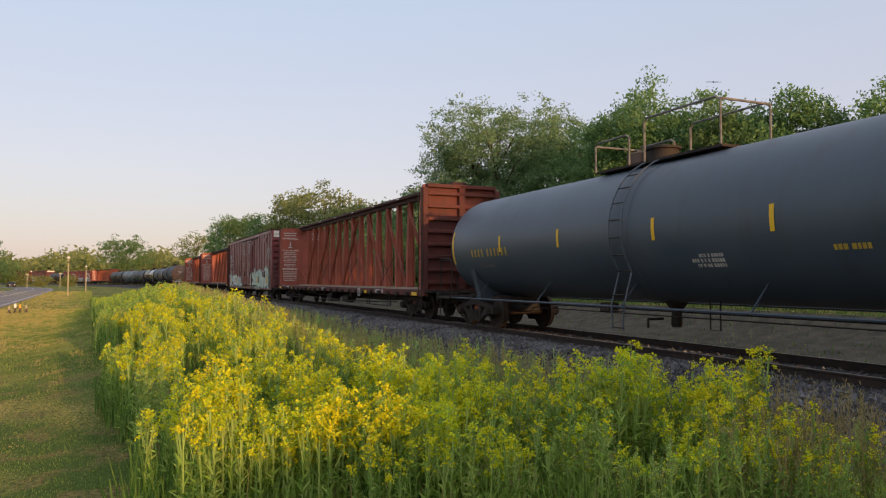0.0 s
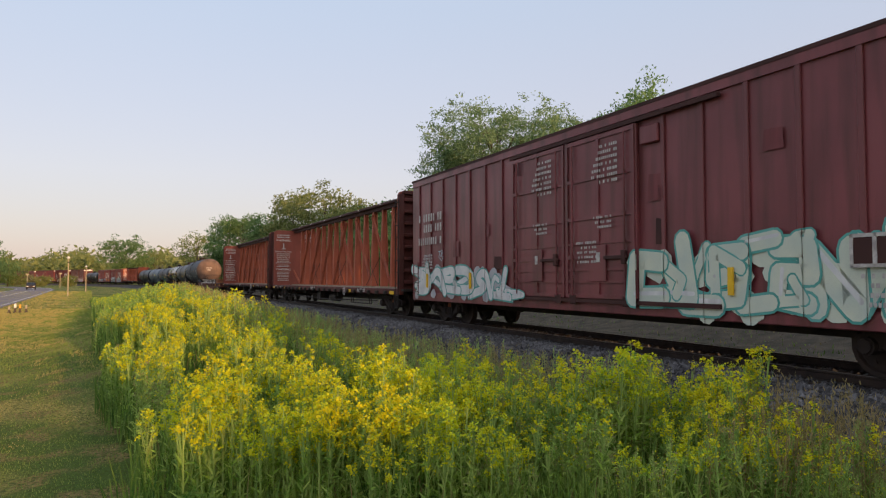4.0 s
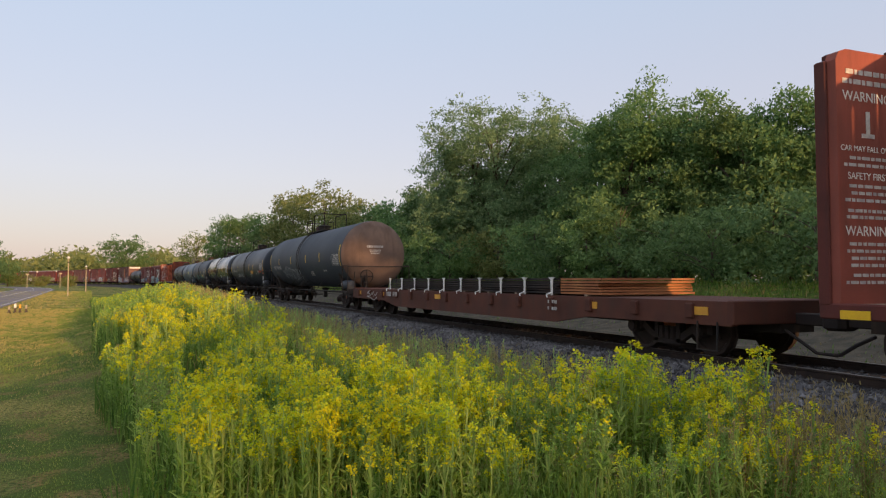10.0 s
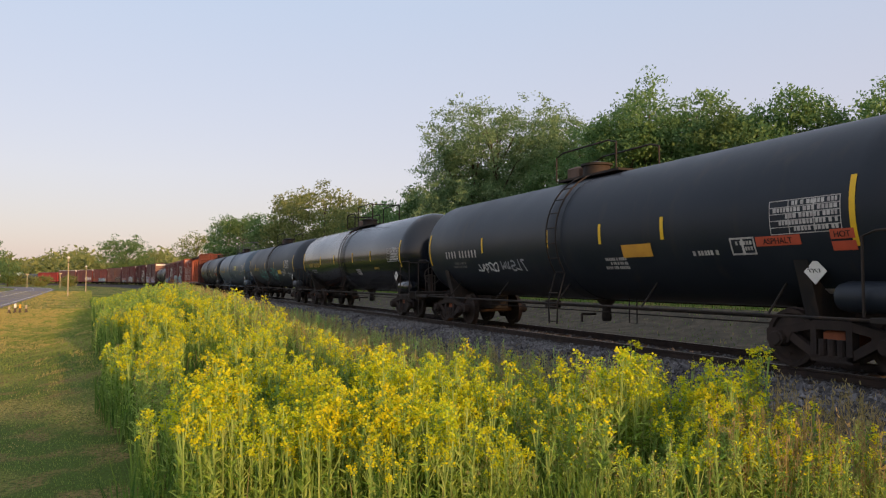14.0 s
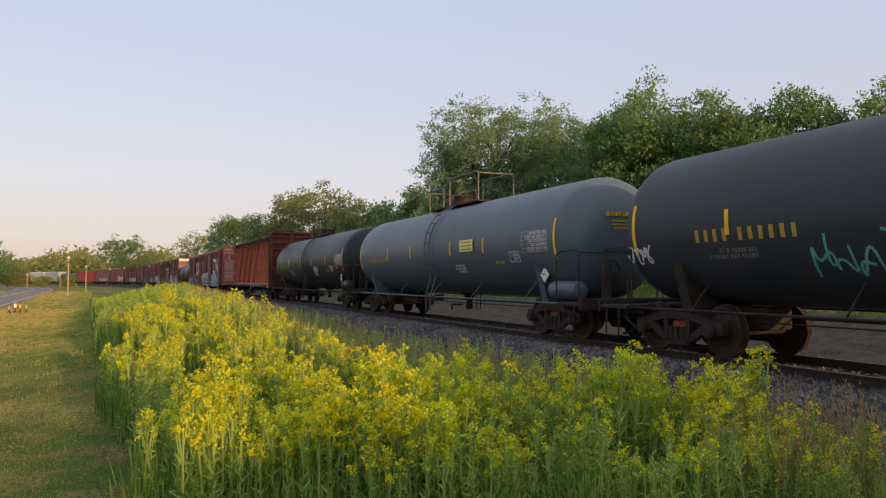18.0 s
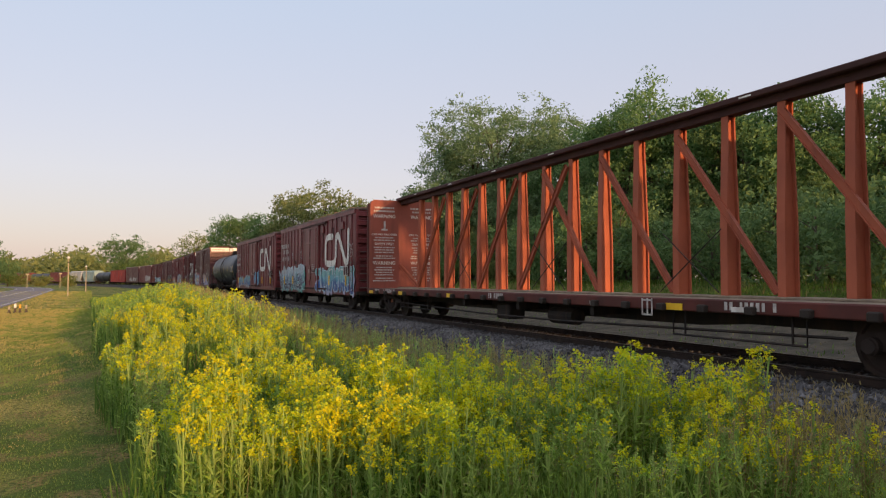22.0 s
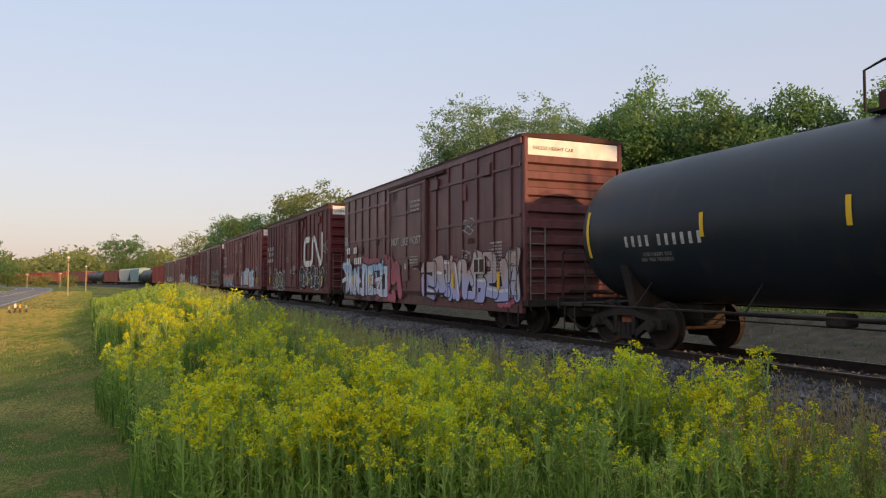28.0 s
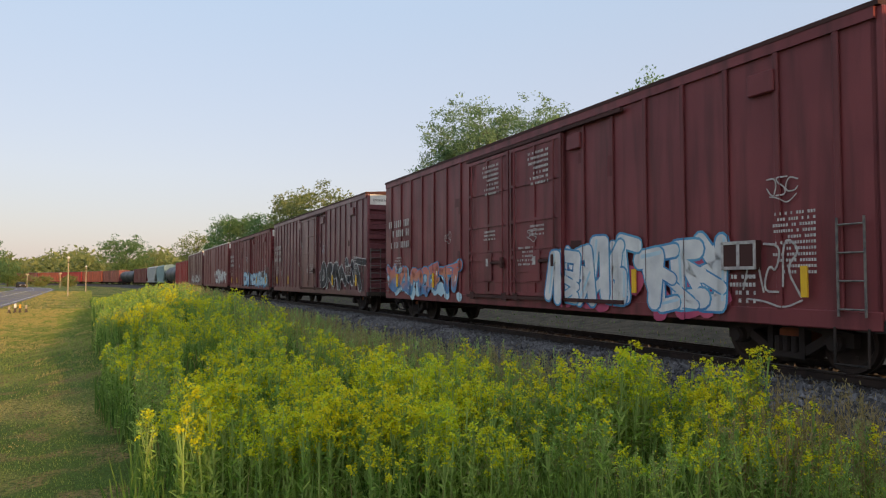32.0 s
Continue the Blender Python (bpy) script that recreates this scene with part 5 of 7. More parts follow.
        part("route_board", Geo().box(xo + 0.02, -W, y, y + 0.5, end_z - 0.75, end_z - 0.4, 0.02), skin, car)
    yb = -half + (0.82 if logo and not band else 1.95 if doors == 1 else 2.05)
    g = Geo()
    for p, q, r, s in ((0, 0.7, 0, 0.05), (0, 0.7, 0.4, 0.45), (0, 0.05, 0, 0.45), (0.65, 0.7, 0, 0.45), (0.32, 0.38, 0, 0.45)):
        g.box(xo - 0.012, xo, yb + p, yb + q, 1.76 + r, 1.76 + s)
    part("notice_board", Geo().box(xo - 0.004, -W, yb, yb + 0.7, 1.76, 2.21), "chord", car, "small black notice board")
    part("board_frame", g, "stencil", car)
    if doors == 2:
        stencil(car, yb + 0.02, 1.68, 0.6, 0.5, "stencil", xo, 4, seed + 9)
        for a in (-1.9, 0.5):
            stencil(car, a, end_z - 0.55, 1.0, 0.85, "stencil", xo - 0.04, 7, seed + 11)
            stencil(car, a + 0.2, 2.9, 0.7, 0.3, "stencil", xo - 0.04, 3, seed + 12)
    pr = random.Random(seed * 7)
    for k in range(9):
        y, z = pr.uniform(-half + 0.6, half - 1.2), pr.uniform(1.5, end_z - 0.9)
        if abs(y) < dw + 0.5:
            y = math.copysign(dw + 0.6, y)
        w, h = pr.uniform(0.08, 0.5), pr.uniform(0.15, 0.6)
        other = "box2" if skin != "box2" else "box4"
        part("paint_patch", drape(Geo().add([(-1.6105, y, z), (-1.6105, y + w, z), (-1.6105, y + w * 0.9, z + h), (-1.6105, y + 0.02, z + h * 0.95)], [(0, 1, 2, 3)]), car), other if k % 3 else "chord", car)
    for k in range(4):
        y, z = pr.uniform(-half + 1.0, half - 1.5), pr.uniform(1.4, 3.4)
        tag_scrawl(car, y, y + pr.uniform(0.3, 0.7), z, z + pr.uniform(0.15, 0.4), -1.613, pr.choice(("stencil", "g_silver", "g_pale")), seed + k, 0.022, 5)
    if not logo:
        stencil(car, -half + 1.0, 2.6, 0.75, 0.95, "stencil", xo, 11, seed)
    if grid:
        for y, z, w in ((6.7, 2.97, 0.5), (5.7, 2.97, 0.5), (6.7, 2.52, 0.45), (5.1, 2.52, 1.0)):
            g = Geo()
            for k in range(max(2, round(w / 0.25))):
                g.box(xo - 0.004, xo, y + k * 0.26, y + k * 0.26 + 0.17, z - 0.27, z)
            part("painted_mark", g, "white", car)
    else:
        stencil(car, half - 2.7, 3.72, 1.9, 0.36, "stencil", xo, 1, seed + 1)
        stencil(car, half - 2.7, 3.38, 1.6, 0.36, "stencil", xo, 1, seed + 6)
        stencil(car, half - 2.7, 2.96, 1.9, 0.34, "stencil", xo, 1, seed + 2)
        stencil(car, half - 2.0, 2.4, 0.9, 0.5, "stencil", xo, 5, seed + 5)
    stencil(car, -1.2, 2.4, 0.8, 0.5, "stencil", xo - 0.04, 5, seed + 3)
    for y in (-half + 1.15, -half * 0.5, half * 0.5, half - 1.6):
        part("reflector_strip", Geo().box(xo - 0.01, xo + 0.02, y, y + 0.11, 1.35, 1.8), "yellow", car, "yellow reflective strip")
    if logo:
        y, z, sc = logo
        g = Geo()
        ribbon = [(-0.34, 0.95), (-0.72, 0.95), (-0.9, 0.88), (-0.98, 0.72), (-1.0, 0.25), (-0.93, 0.08), (-0.78, 0.02), (-0.2, 0.02), (-0.04, 0.1), (0.02, 0.28), (0.04, 0.8), (0.12, 0.94), (0.24, 0.94), (0.36, 0.84), (0.84, 0.1), (0.96, 0.02), (1.06, 0.06), (1.12, 0.2), (1.14, 1.02)]
        ribbon = [(y - (p - 0.07) * sc, z + (q - 0.56) * 1.387) for p, q in ribbon]
        g.stroke(ribbon, 0.31, -1.614)
        part("painted_emblem", drape(g, car), "white", car, "white ribbon emblem")
    return car, half


def center_beam(s0, s1, label, bulk="sill", seed=1, skin="orange", shift=0.0):
    car, half = start_car("centerbeam_flatcar", label, "flatcar", s0, s1, 1.85)
    deck, top = 1.26, 4.82
    part("deck", Geo().box(-1.35, 1.35, -half + 0.15, half - 0.15, deck - 0.08, deck), "deck", car)
    for sx in (-1, 1):
        a, b = sorted((sx * 1.28, sx * 1.45))
        part("side_sill", Geo().box(a, b, -half, half, deck - 0.21, deck + 0.01, 0.02), "sill", car)
        for k in range(22):
            y = -half + 1.4 + k * (2 * half - 2.8) / 21
            w = shared(("winch", sx), lambda g: g.box(min(sx * 1.44, sx * 1.56), max(sx * 1.44, sx * 1.56), -0.09, 0.09, deck - 0.22, deck - 0.08, 0.02), "frame")
            part("winch", w, None, car, at=(0, y, 0))
    part("center_sill", Geo().slab([(-half, 1.25), (-half, 0.8), (-half * 0.55, 0.82), (-half * 0.45, 0.74), (half * 0.45, 0.74), (half * 0.55, 0.82), (half, 0.8), (half, 1.25)], -0.4, 0.4, "x"), "frame", car)
    for y in (-3.2, 0.0, 3.2):
        part("cross_bearer", shared("cross_bearer", lambda g: g.box(-1.3, 1.3, -0.07, 0.07, 0.85, 1.22), "frame"), None, car, at=(0, y, 0))
    for y0 in (-half + 3.6, half - 6.4):
        part("pipe_guard", Geo().tube([(-1.3, y0, 1.05), (-1.3, y0, 0.62), (-1.3, y0 + 2.8, 0.62), (-1.3, y0 + 2.8, 1.05)], 0.02, 5).tube([(-1.3, y0 + 0.25, 1.05), (-1.3, y0 + 0.25, 0.62)], 0.02, 5).tube([(-1.3, y0 + 2.5, 1.05), (-1.3, y0 + 2.5, 0.62)], 0.02, 5), "frame", car)
    part("under_rod", Geo().tube([(-1.25, -half + 3, 0.78), (-1.25, -2, 0.66), (-1.25, 2, 0.66), (-1.25, half - 3, 0.78)], 0.025, 5).box(-1.1, -0.6, 0.8, 1.5, 0.55, 0.95, 0.03).spin([(0.2, -0.5), (0.2, 0.5)], "y", (-0.9, -1.6, 0.75), 12), "frame", car)
    # bulkheads, coloured darker than the truss for the shade that lies on them
    for sy in (-1, 1):
        yo, yi = sy * half, sy * (half - 0.34)
        a, b = sorted((sy * (half - 0.16), yi))
        bh = part("bulkhead", Geo().slab([(-1.42, deck), (-1.42, top - 0.12), (-1.36, top + 0.0), (-1.22, top + 0.05), (1.22, top + 0.05), (1.36, top + 0.0), (1.42, top - 0.12), (1.42, deck)], a, b, "y"), "bulkhead", car)
        for sx in (-1, 1):
            p, q = sorted((sx * 1.27, sx * 1.46))
            part("bulkhead_post", Geo().box(p, q, min(yo, yo - sy * 0.2), max(yo, yo - sy * 0.2), deck - 0.02, top - 0.1, 0.02), bulk, bh)
        part("bulkhead_cap", Geo().box(-1.3, 1.3, min(yo, yo - sy * 0.18), max(yo, yo - sy * 0.18), top - 0.1, top + 0.03, 0.02), bulk, bh)
        part("bulkhead_back", Geo().box(-1.4, 1.4, min(sy * (half - 0.16), sy * (half - 0.14)), max(sy * (half - 0.16), sy * (half - 0.14)), deck, top - 0.1), bulk, bh)
        for k in range(8):
            z = deck + 0.25 + k * 0.43
            rb = shared(("bulk_rib", sy), lambda g: g.box(-1.27, 1.27, min(0, -sy * 0.15), max(0, -sy * 0.15), -0.06, 0.06, 0.02), "sill")
            part("bulkhead_rib", rb, None, bh, at=(0, sy * half, z))
        part("bulkhead_column", Geo().box(-0.12, 0.12, min(yo, yo - sy * 0.16), max(yo, yo - sy * 0.16), deck, top, 0.02), bulk, bh)
    yi = half - 0.34
    for sx, c in ((-1, -0.82), (1, 0.82)):
        for words, z, sz in (("WARNING", 4.14, 0.2), ("CAR MAY FALL OVER", 3.42, 0.115), ("SAFETY FIRST", 3.02, 0.14), ("WARNING", 2.22, 0.2)):
            letters(car, words, 0, 0, sz, "white", 0, 0, label="white warning lettering").location = (c, yi - 0.006, z)
        g = Geo()
        rng = random.Random(seed + sx)
        for r, z in enumerate((4.52, 4.38, 3.3, 3.2, 2.9, 2.8, 2.7, 2.55, 2.46, 2.08, 1.98, 1.88, 1.78, 1.64, 1.54)):
            w = rng.uniform(0.34, 0.5)
            p = c - w
            while p < c + w:
                l = rng.uniform(0.05, 0.16)
                g.box(p, min(p + l, c + w), yi - 0.008, yi - 0.002, z, z + (0.07 if r < 2 else 0.045))
                p += l + 0.03
        g.box(c - 0.03, c + 0.05, yi - 0.008, yi - 0.002, 3.66, 4.0).box(c - 0.12, c + 0.14, yi - 0.008, yi - 0.002, 3.62, 3.68)
        tagged(part("bulkhead_stencil", g, "stencil", car), kind="stuff")
    # the truss along the middle
    part("top_chord", Geo().box(-0.27, 0.27, -half + 0.2, half - 0.2, top + 0.03, top + 0.15, 0.02).box(-0.12, 0.12, -half + 0.36, half - 0.36, top - 0.12, top + 0.04), "chord", car)
    # white patches painted where the sky would show through slots in the chord
    for k in range(7):
        y = -half + 2.4 + k * (2 * half - 4.8) / 6
        part("chord_slot", shared("chord_slot", lambda g: g.box(-0.275, -0.262, -0.14, 0.14, 0.075, 0.105), "white"), None, car, "white patch painted for sky seen through a slot", at=(0, y, top))
    part("bottom_chord", Geo().box(-0.24, 0.24, -half + 0.34, half - 0.34, deck, deck + 0.045, 0.01), "deck", car)
    n, pitch = 16, 1.29
    ys = [(k - 7.5) * pitch + shift for k in range(n)]

    def column(g):
        levels = ((deck, 0.17), (deck + 1.3, 0.165), (top - 0.4, 0.095), (top - 0.12, 0.095))
        ring = lambda w: [(-w, -0.085), (-w, 0.085), (-w + 0.035, 0.085), (-w + 0.035, 0.02), (w - 0.035, 0.02), (w - 0.035, 0.085), (w, 0.085), (w, -0.085), (w - 0.035, -0.085), (w - 0.035, -0.02), (-w + 0.035, -0.02), (-w + 0.035, -0.085)]
        for z, w in levels:
            g.v += [(x, y, z) for x, y in ring(w)]
        for k in range(3):
            g.f += [(12 * k + i, 12 * k + (i + 1) % 12, 12 * k + 12 + (i + 1) % 12, 12 * k + 12 + i) for i in range(12)]
        g.f += [tuple(range(11, -1, -1)), tuple(range(36, 48))]

    colm = shared(("beam_column", skin), column, skin)
    for y in ys:
        part("beam_column", colm, None, car, at=(0, y, 0))
    def brace(y0, z0, y1, z1, x=-0.14):
        """A flat bar that leans from (y0, z0) to (y1, z1), with a lip along each edge."""
        g = Geo()
        d = Vector((0, y1 - y0, z1 - z0)).normalized()
        nrm = Vector((0, -d.z, d.y))
        p, q = Vector((x, y0, z0)), Vector((x, y1, z1))
        for lo, hi, t in ((-0.07, 0.07, 0.012), (-0.07, -0.058, 0.04), (0.058, 0.07, 0.04)):
            g.add([tuple(v + nrm * o + Vector((w, 0, 0))) for v in (p, q) for o, w in ((hi, t), (hi, -t), (lo, -t), (lo, t))], [(0, 1, 5, 4), (1, 2, 6, 5), (2, 3, 7, 6), (3, 0, 4, 7), (0, 3, 2, 1), (4, 5, 6, 7)])
        part("diagonal_brace", g, skin, car)

    for k in range(0, 8, 2):
        # every brace rises towards the middle of the car
        brace(ys[k] + 0.1, deck + 0.12, ys[k + 2] - 0.05, top - 0.3)
        brace(ys[15 - k] - 0.1, deck + 0.12, ys[13 - k] + 0.05, top - 0.3, -0.17)
    for sy in (-1, 1):
        brace(sy * (7.5 * pitch + 0.1) + shift, deck + 0.12, sy * (half - 0.36), deck + 0.95)
    for k in range(3, n - 2, 4):
        cab = Geo()
        cab.tube([(-0.3, ys[k], deck + 0.1), (-0.22, ys[k] + 1.6, deck + 1.3)], 0.012, 4).tube([(-0.3, ys[k] + 1.6, deck + 0.1), (-0.22, ys[k], deck + 1.3)], 0.012, 4)
        part("tie_cable", cab, "frame", car)
    # marks along the sill
    for k, (y, w) in enumerate(((half - 3.3, 1.2), (half - 1.6, 0.5), (-half + 4, 1.0), (0.5, 0.9))):
        stencil(car, y, deck - 0.02, w, 0.2, "stencil", -1.456, 1, seed + k)
    for y in (-half + 0.6, -half + 6.0, half * 0.3, half - 0.8, half - 4.2):
        part("reflector_strip", Geo().box(-1.462, -1.44, y, y + 0.45, deck - 0.2, deck - 0.08), "yellow", car, "yellow reflective strip")
    for y in (-half * 0.3, half * 0.55, half * 0.12, -half * 0.62):
        part("reflector_patch", Geo().box(-1.462, -1.44, y, y + 0.28, deck - 0.18, deck - 0.1), "white", car)
    fr = Geo()
    y = -half * 0.45
    for a in (0, 0.27):
        fr.box(-1.57, -1.56, y + a, y + a + 0.03, deck - 0.32, deck + 0.0).box(-1.57, -1.56, y, y + 0.3, deck - 0.32 + a, deck - 0.29 + a)
    fr.box(-1.568, -1.562, y + 0.12, y + 0.16, deck - 0.3, deck)
    part("stencil_frame", fr, "stencil", car)
    ladder_part(car, -1.5, -half + 0.17, 0.5, top - 0.3, 0.3, "y", "frame", 10)
    part("grab_iron", Geo().tube([(-1.5, -half - 0.02, 1.4), (-1.52, -half - 0.05, 2.4)], 0.016, 5).tube([(-1.0, -half - 0.06, 1.75), (1.0, -half - 0.06, 1.75)], 0.016, 5).tube([(-1.0, -half - 0.06, 2.4), (1.0, -half - 0.06, 2.4)], 0.016, 5), "frame", car)
    part("end_platform", Geo().box(-1.4, 1.4, -half - 0.28, -half + 0.02, 1.18, 1.26), "frame", car)
    part("brake_wheel", Geo().tube([(0.6 + 0.27 * math.cos(a * 0.524), -half - 0.2, 2.2 + 0.27 * math.sin(a * 0.524)) for a in range(13)], 0.022, 6).box(0.45, 0.75, -half - 0.18, -half, 2.0, 2.45, 0.03).box(0.34, 0.86, -half - 0.21, -half - 0.19, 2.18, 2.22), "frame", car)
    part("step", Geo().tube([(-1.45, -half + 0.3, 0.98), (-1.47, -half + 0.3, 0.42), (-1.47, -half + 0.75, 0.42), (-1.45, -half + 0.75, 0.98)], 0.02, 5), "frame", car)
    return car, half


def flat_car(s0, s1, label):
    car, half = start_car("flatcar", label, "flatcar", s0, s1, 2.0)
    deck = 1.24
    part("deck", Geo().box(-1.4, 1.4, -half, half, deck - 0.07, deck), "flat", car)
    for sx in (-1, 1):
        a, b = sorted((sx * 1.38, sx * 1.5))
        part("side_sill", Geo().slab([(-half, deck), (half, deck), (half, deck - 0.4), (half * 0.62, deck - 0.42), (half * 0.5, deck - 0.6), (-half * 0.5, deck - 0.6), (-half * 0.62, deck - 0.42), (-half, deck - 0.4)], a, b, "x"), "flat", car)
        for k in range(14):
            w = shared(("stake_pocket", sx), lambda g: g.box(min(sx * 1.49, sx * 1.58), max(sx * 1.49, sx * 1.58), -0.09, 0.09, deck - 0.3, deck - 0.04, 0.015), "flat")
            part("stake_pocket", w, None, car, at=(0, -half + 0.9 + k * (2 * half - 1.8) / 13, 0))
    part("center_sill", Geo().box(-0.4, 0.4, -half, half, 0.7, deck - 0.07), "frame", car)
    for y in (-half + 0.03, half - 0.03):
        part("end_sill", shared("end_sill", lambda g: g.box(-1.5, 1.5, -0.08, 0.08, 0.86, deck + 0.02, 0.02), "flat"), None, car, at=(0, y, 0))
    for y in (-half + 0.5, -half + 3.6, 1.2, half - 1.1, half - 4.0):
        part("reflector_strip", Geo().box(-1.516, -1.49, y, y + 0.42, deck - 0.24, deck - 0.1), "amber", car, "worn amber reflective strip")
    stencil(car, half - 5.6, deck - 0.08, 1.1, 0.24, "stencil", -1.588, 1, 3)
    stencil(car, -half + 5.0, deck - 0.1, 0.6, 0.3, "stencil", -1.588, 2, 4)
    tag_scrawl(car, half - 3.4, half - 2.2, deck - 0.32, deck - 0.05, -1.592, "stencil", 4, 0.03, 5)
    part("grab_iron", Geo().tube([(-1.5, half - 0.15, 1.2), (-1.5, half - 0.15, 1.95)], 0.022, 5).tube([(-1.5, -half + 0.3, 0.9), (-1.52, -half + 0.3, 0.42), (-1.52, -half + 0.75, 0.42), (-1.5, -half + 0.75, 0.9)], 0.022, 5), "frame", car)
    # the load of steel plates, strapped down
    y0, y1 = -6.7, 6.5
    rng = random.Random(9)
    for k in range(6):
        z = deck + 0.04 + k * 0.062
        part("steel_plate", Geo().box(-1.28 + rng.uniform(-0.05, 0.05), 1.28 + rng.uniform(-0.05, 0.05), y0 + 1.55 + rng.uniform(-0.05, 0.1), y1 + rng.uniform(-0.4, 0.2), z, z + 0.045), "plate", car)
        # front plates: rust coloured up to orange for the sun on their ends
        part("steel_plate", Geo().box(-1.28, 1.28, y0 + rng.uniform(-0.06, 0.06), y0 + 1.5, z, z + 0.045), "rusty", car, "rusty steel plate with sunlight in its orange")
    for y in np.linspace(y0 + 0.5, y1 - 0.5, 9):
        part("timber_bearer", Geo().box(-1.3, 1.3, y - 0.05, y + 0.05, deck, deck + 0.042), "deck", car)
    for k in range(10):
        y = -4.96 + k * 1.24
        zt = deck + 0.42
        st = part("tie_down_strap", Geo().add([(-1.36, y - 0.05, zt), (-1.36, y + 0.05, zt), (1.36, y + 0.05, zt), (1.36, y - 0.05, zt)], [(0, 1, 2, 3)]).slab([(y - 0.13, zt), (y + 0.13, zt), (y + 0.04, zt - 0.06), (y + 0.03, deck), (y - 0.03, deck), (y - 0.04, zt - 0.06)], -1.38, -1.355, "x"), "strap", car, "white webbing strap over the steel plates")
        part("strap_tail", Geo().tube([(-1.39, y, deck + 0.06), (-1.5, y + 0.02, deck + 0.012), (-1.52, y - 0.04, deck - 0.05)], 0.018, 5), "strap", st)
    return car, half


def hopper_car(s0, s1, label, skin="hopper"):
    car, half = start_car("covered_hopper", label, "hopper car", s0, s1, 1.9)
    W = 1.5
    part("body", Geo().slab([(-half + 0.4, 4.4), (half - 0.4, 4.4), (half - 0.4, 3.0), (half - 2.6, 1.3), (-half + 2.6, 1.3), (-half + 0.4, 3.0)], -W, W, "x"), skin, car)
    part("roof", Geo().slab([(-W, 4.4), (-1.0, 4.65), (1.0, 4.65), (W, 4.4)], -half + 0.4, half - 0.4, "y"), skin, car)
    for k in range(9):
        part("side_post", shared(("hopper_post", skin), lambda g: g.box(-W - 0.07, -W, -0.05, 0.05, 1.9, 4.35), skin), None, car, at=(0, -half + 1.2 + k * (2 * half - 2.4) / 8, 0))
    part("side_sill", Geo().box(-W - 0.04, -W + 0.1, -half, half, 1.02, 1.25).box(W - 0.1, W + 0.04, -half, half, 1.02, 1.25), skin, car)
    part("end_slope", Geo().box(-0.3, 0.3, -half, half, 0.75, 1.1).box(-1.4, -1.3, -half, -half + 0.1, 1.1, 3.6).box(1.3, 1.4, -half, -half + 0.1, 1.1, 3.6), "frame", car)
    hatch = Geo()
    for k in range(5):
        hatch.box(-0.4, 0.4, -half + 1.5 + k * (2 * half - 4) / 4, -half + 2.4 + k * (2 * half - 4) / 4, 4.64, 4.75)
    part("roof_hatch", hatch, skin, car)
    return car, half


def build_train():
    # Two unseen cars ahead, added so that their shadows fall on the flowers.
    tank_car(-36.4, -19.4, "unseen dark tank car added for its shadow", "black", far=True)
    tank_car(-18.2, 1.6, "unseen black tank car added for its shadow", "black", far=True)
    tank_car(2.7, 20.9, "slate-grey tank car with yellow reflective strips", "slate", None, "yellow", "mark", "large", 1, strips=(-8.0, -3.73, -1.02, 2.24, 5.04, 8.0))
    center_beam(22.2, 46.0, "empty orange-brown centerbeam lumber flatcar", seed=11, skin="orange2")
    c, h = box_car(48.1, 67.2, "oxide-red boxcar with pale green graffiti", "box", 5.02, 2, posts=7, seed=21)
    graffiti(c, -8.7, -2.4, 1.0, 2.35, -1.62, "g_cream", "g_teal", "g_cream", 4, 3, "g_white", True)
    graffiti(c, 2.7, 9.1, 1.05, 2.15, -1.62, "g_white", "g_teal", "g_silver", 4, 8)
    tag_scrawl(c, -h + 0.3, -h + 1.5, 3.1, 3.9, -1.62, "stencil", 2)
    center_beam(68.6, 92.2, "empty orange centerbeam flatcar with dark red bulkheads", seed=31, shift=-0.28)
    center_beam(93.4, 116.3, "empty orange centerbeam flatcar with white sill marks", seed=41, shift=0.3)
    flat_car(117.9, 138.9, "rust-brown flatcar loaded with strapped steel plates")
    tank_car(139.75, 158.3, "dull black tank car with a dusty tan end", "dusty", "tan_end", "yellow", "stencil", "large", 2, (("tag", -0.2, 1.8, 1.5, 2.3, "g_silver", 5), ("tag", 1.9, 4.65, 1.5, 2.42, "g_silver", 6)), table=-7.93, strips=(-8.1, -4.5, -1.6, 2.08, 5.38, 8.1), mark_at=5.0, size=(1.56, 2.77))
    hot = lambda y, z: (("panel", y, z, 0.37, 0.14, "notice", "HOT"), ("panel", y, z - 0.16, 0.37, 0.13, "notice", None), ("panel", y + 0.86, z - 0.05, 0.82, 0.15, "notice", "ASPHALT"))
    tank_car(159.6, 176.7, "dull black tank car with white scrawled marks", "jet", None, "yellow", "stencil", "small", 3, (("tag", 3.0, 4.2, 1.8, 2.1, "g_white", 7), ("tag", 1.5, 2.8, 1.85, 2.1, "g_silver", 17), *hot(-7.42, 2.17), ("frame", -5.71, 2.0, 0.5, 0.28), ("diamond", -6.67, 1.72), ("panel", -3.29, 2.04, 0.88, 0.25, "amber", None)), table=-7.25, strips=(-7.42, -3.63, -1.73, 0.3, 3.68, 7.42), mark_at=4.1)
    tank_car(177.3, 194.3, "glossy black tank car with yellow lettering", "gloss", None, "yellow", "mark", "large", 5, (("diamond", -6.6, 1.75),))
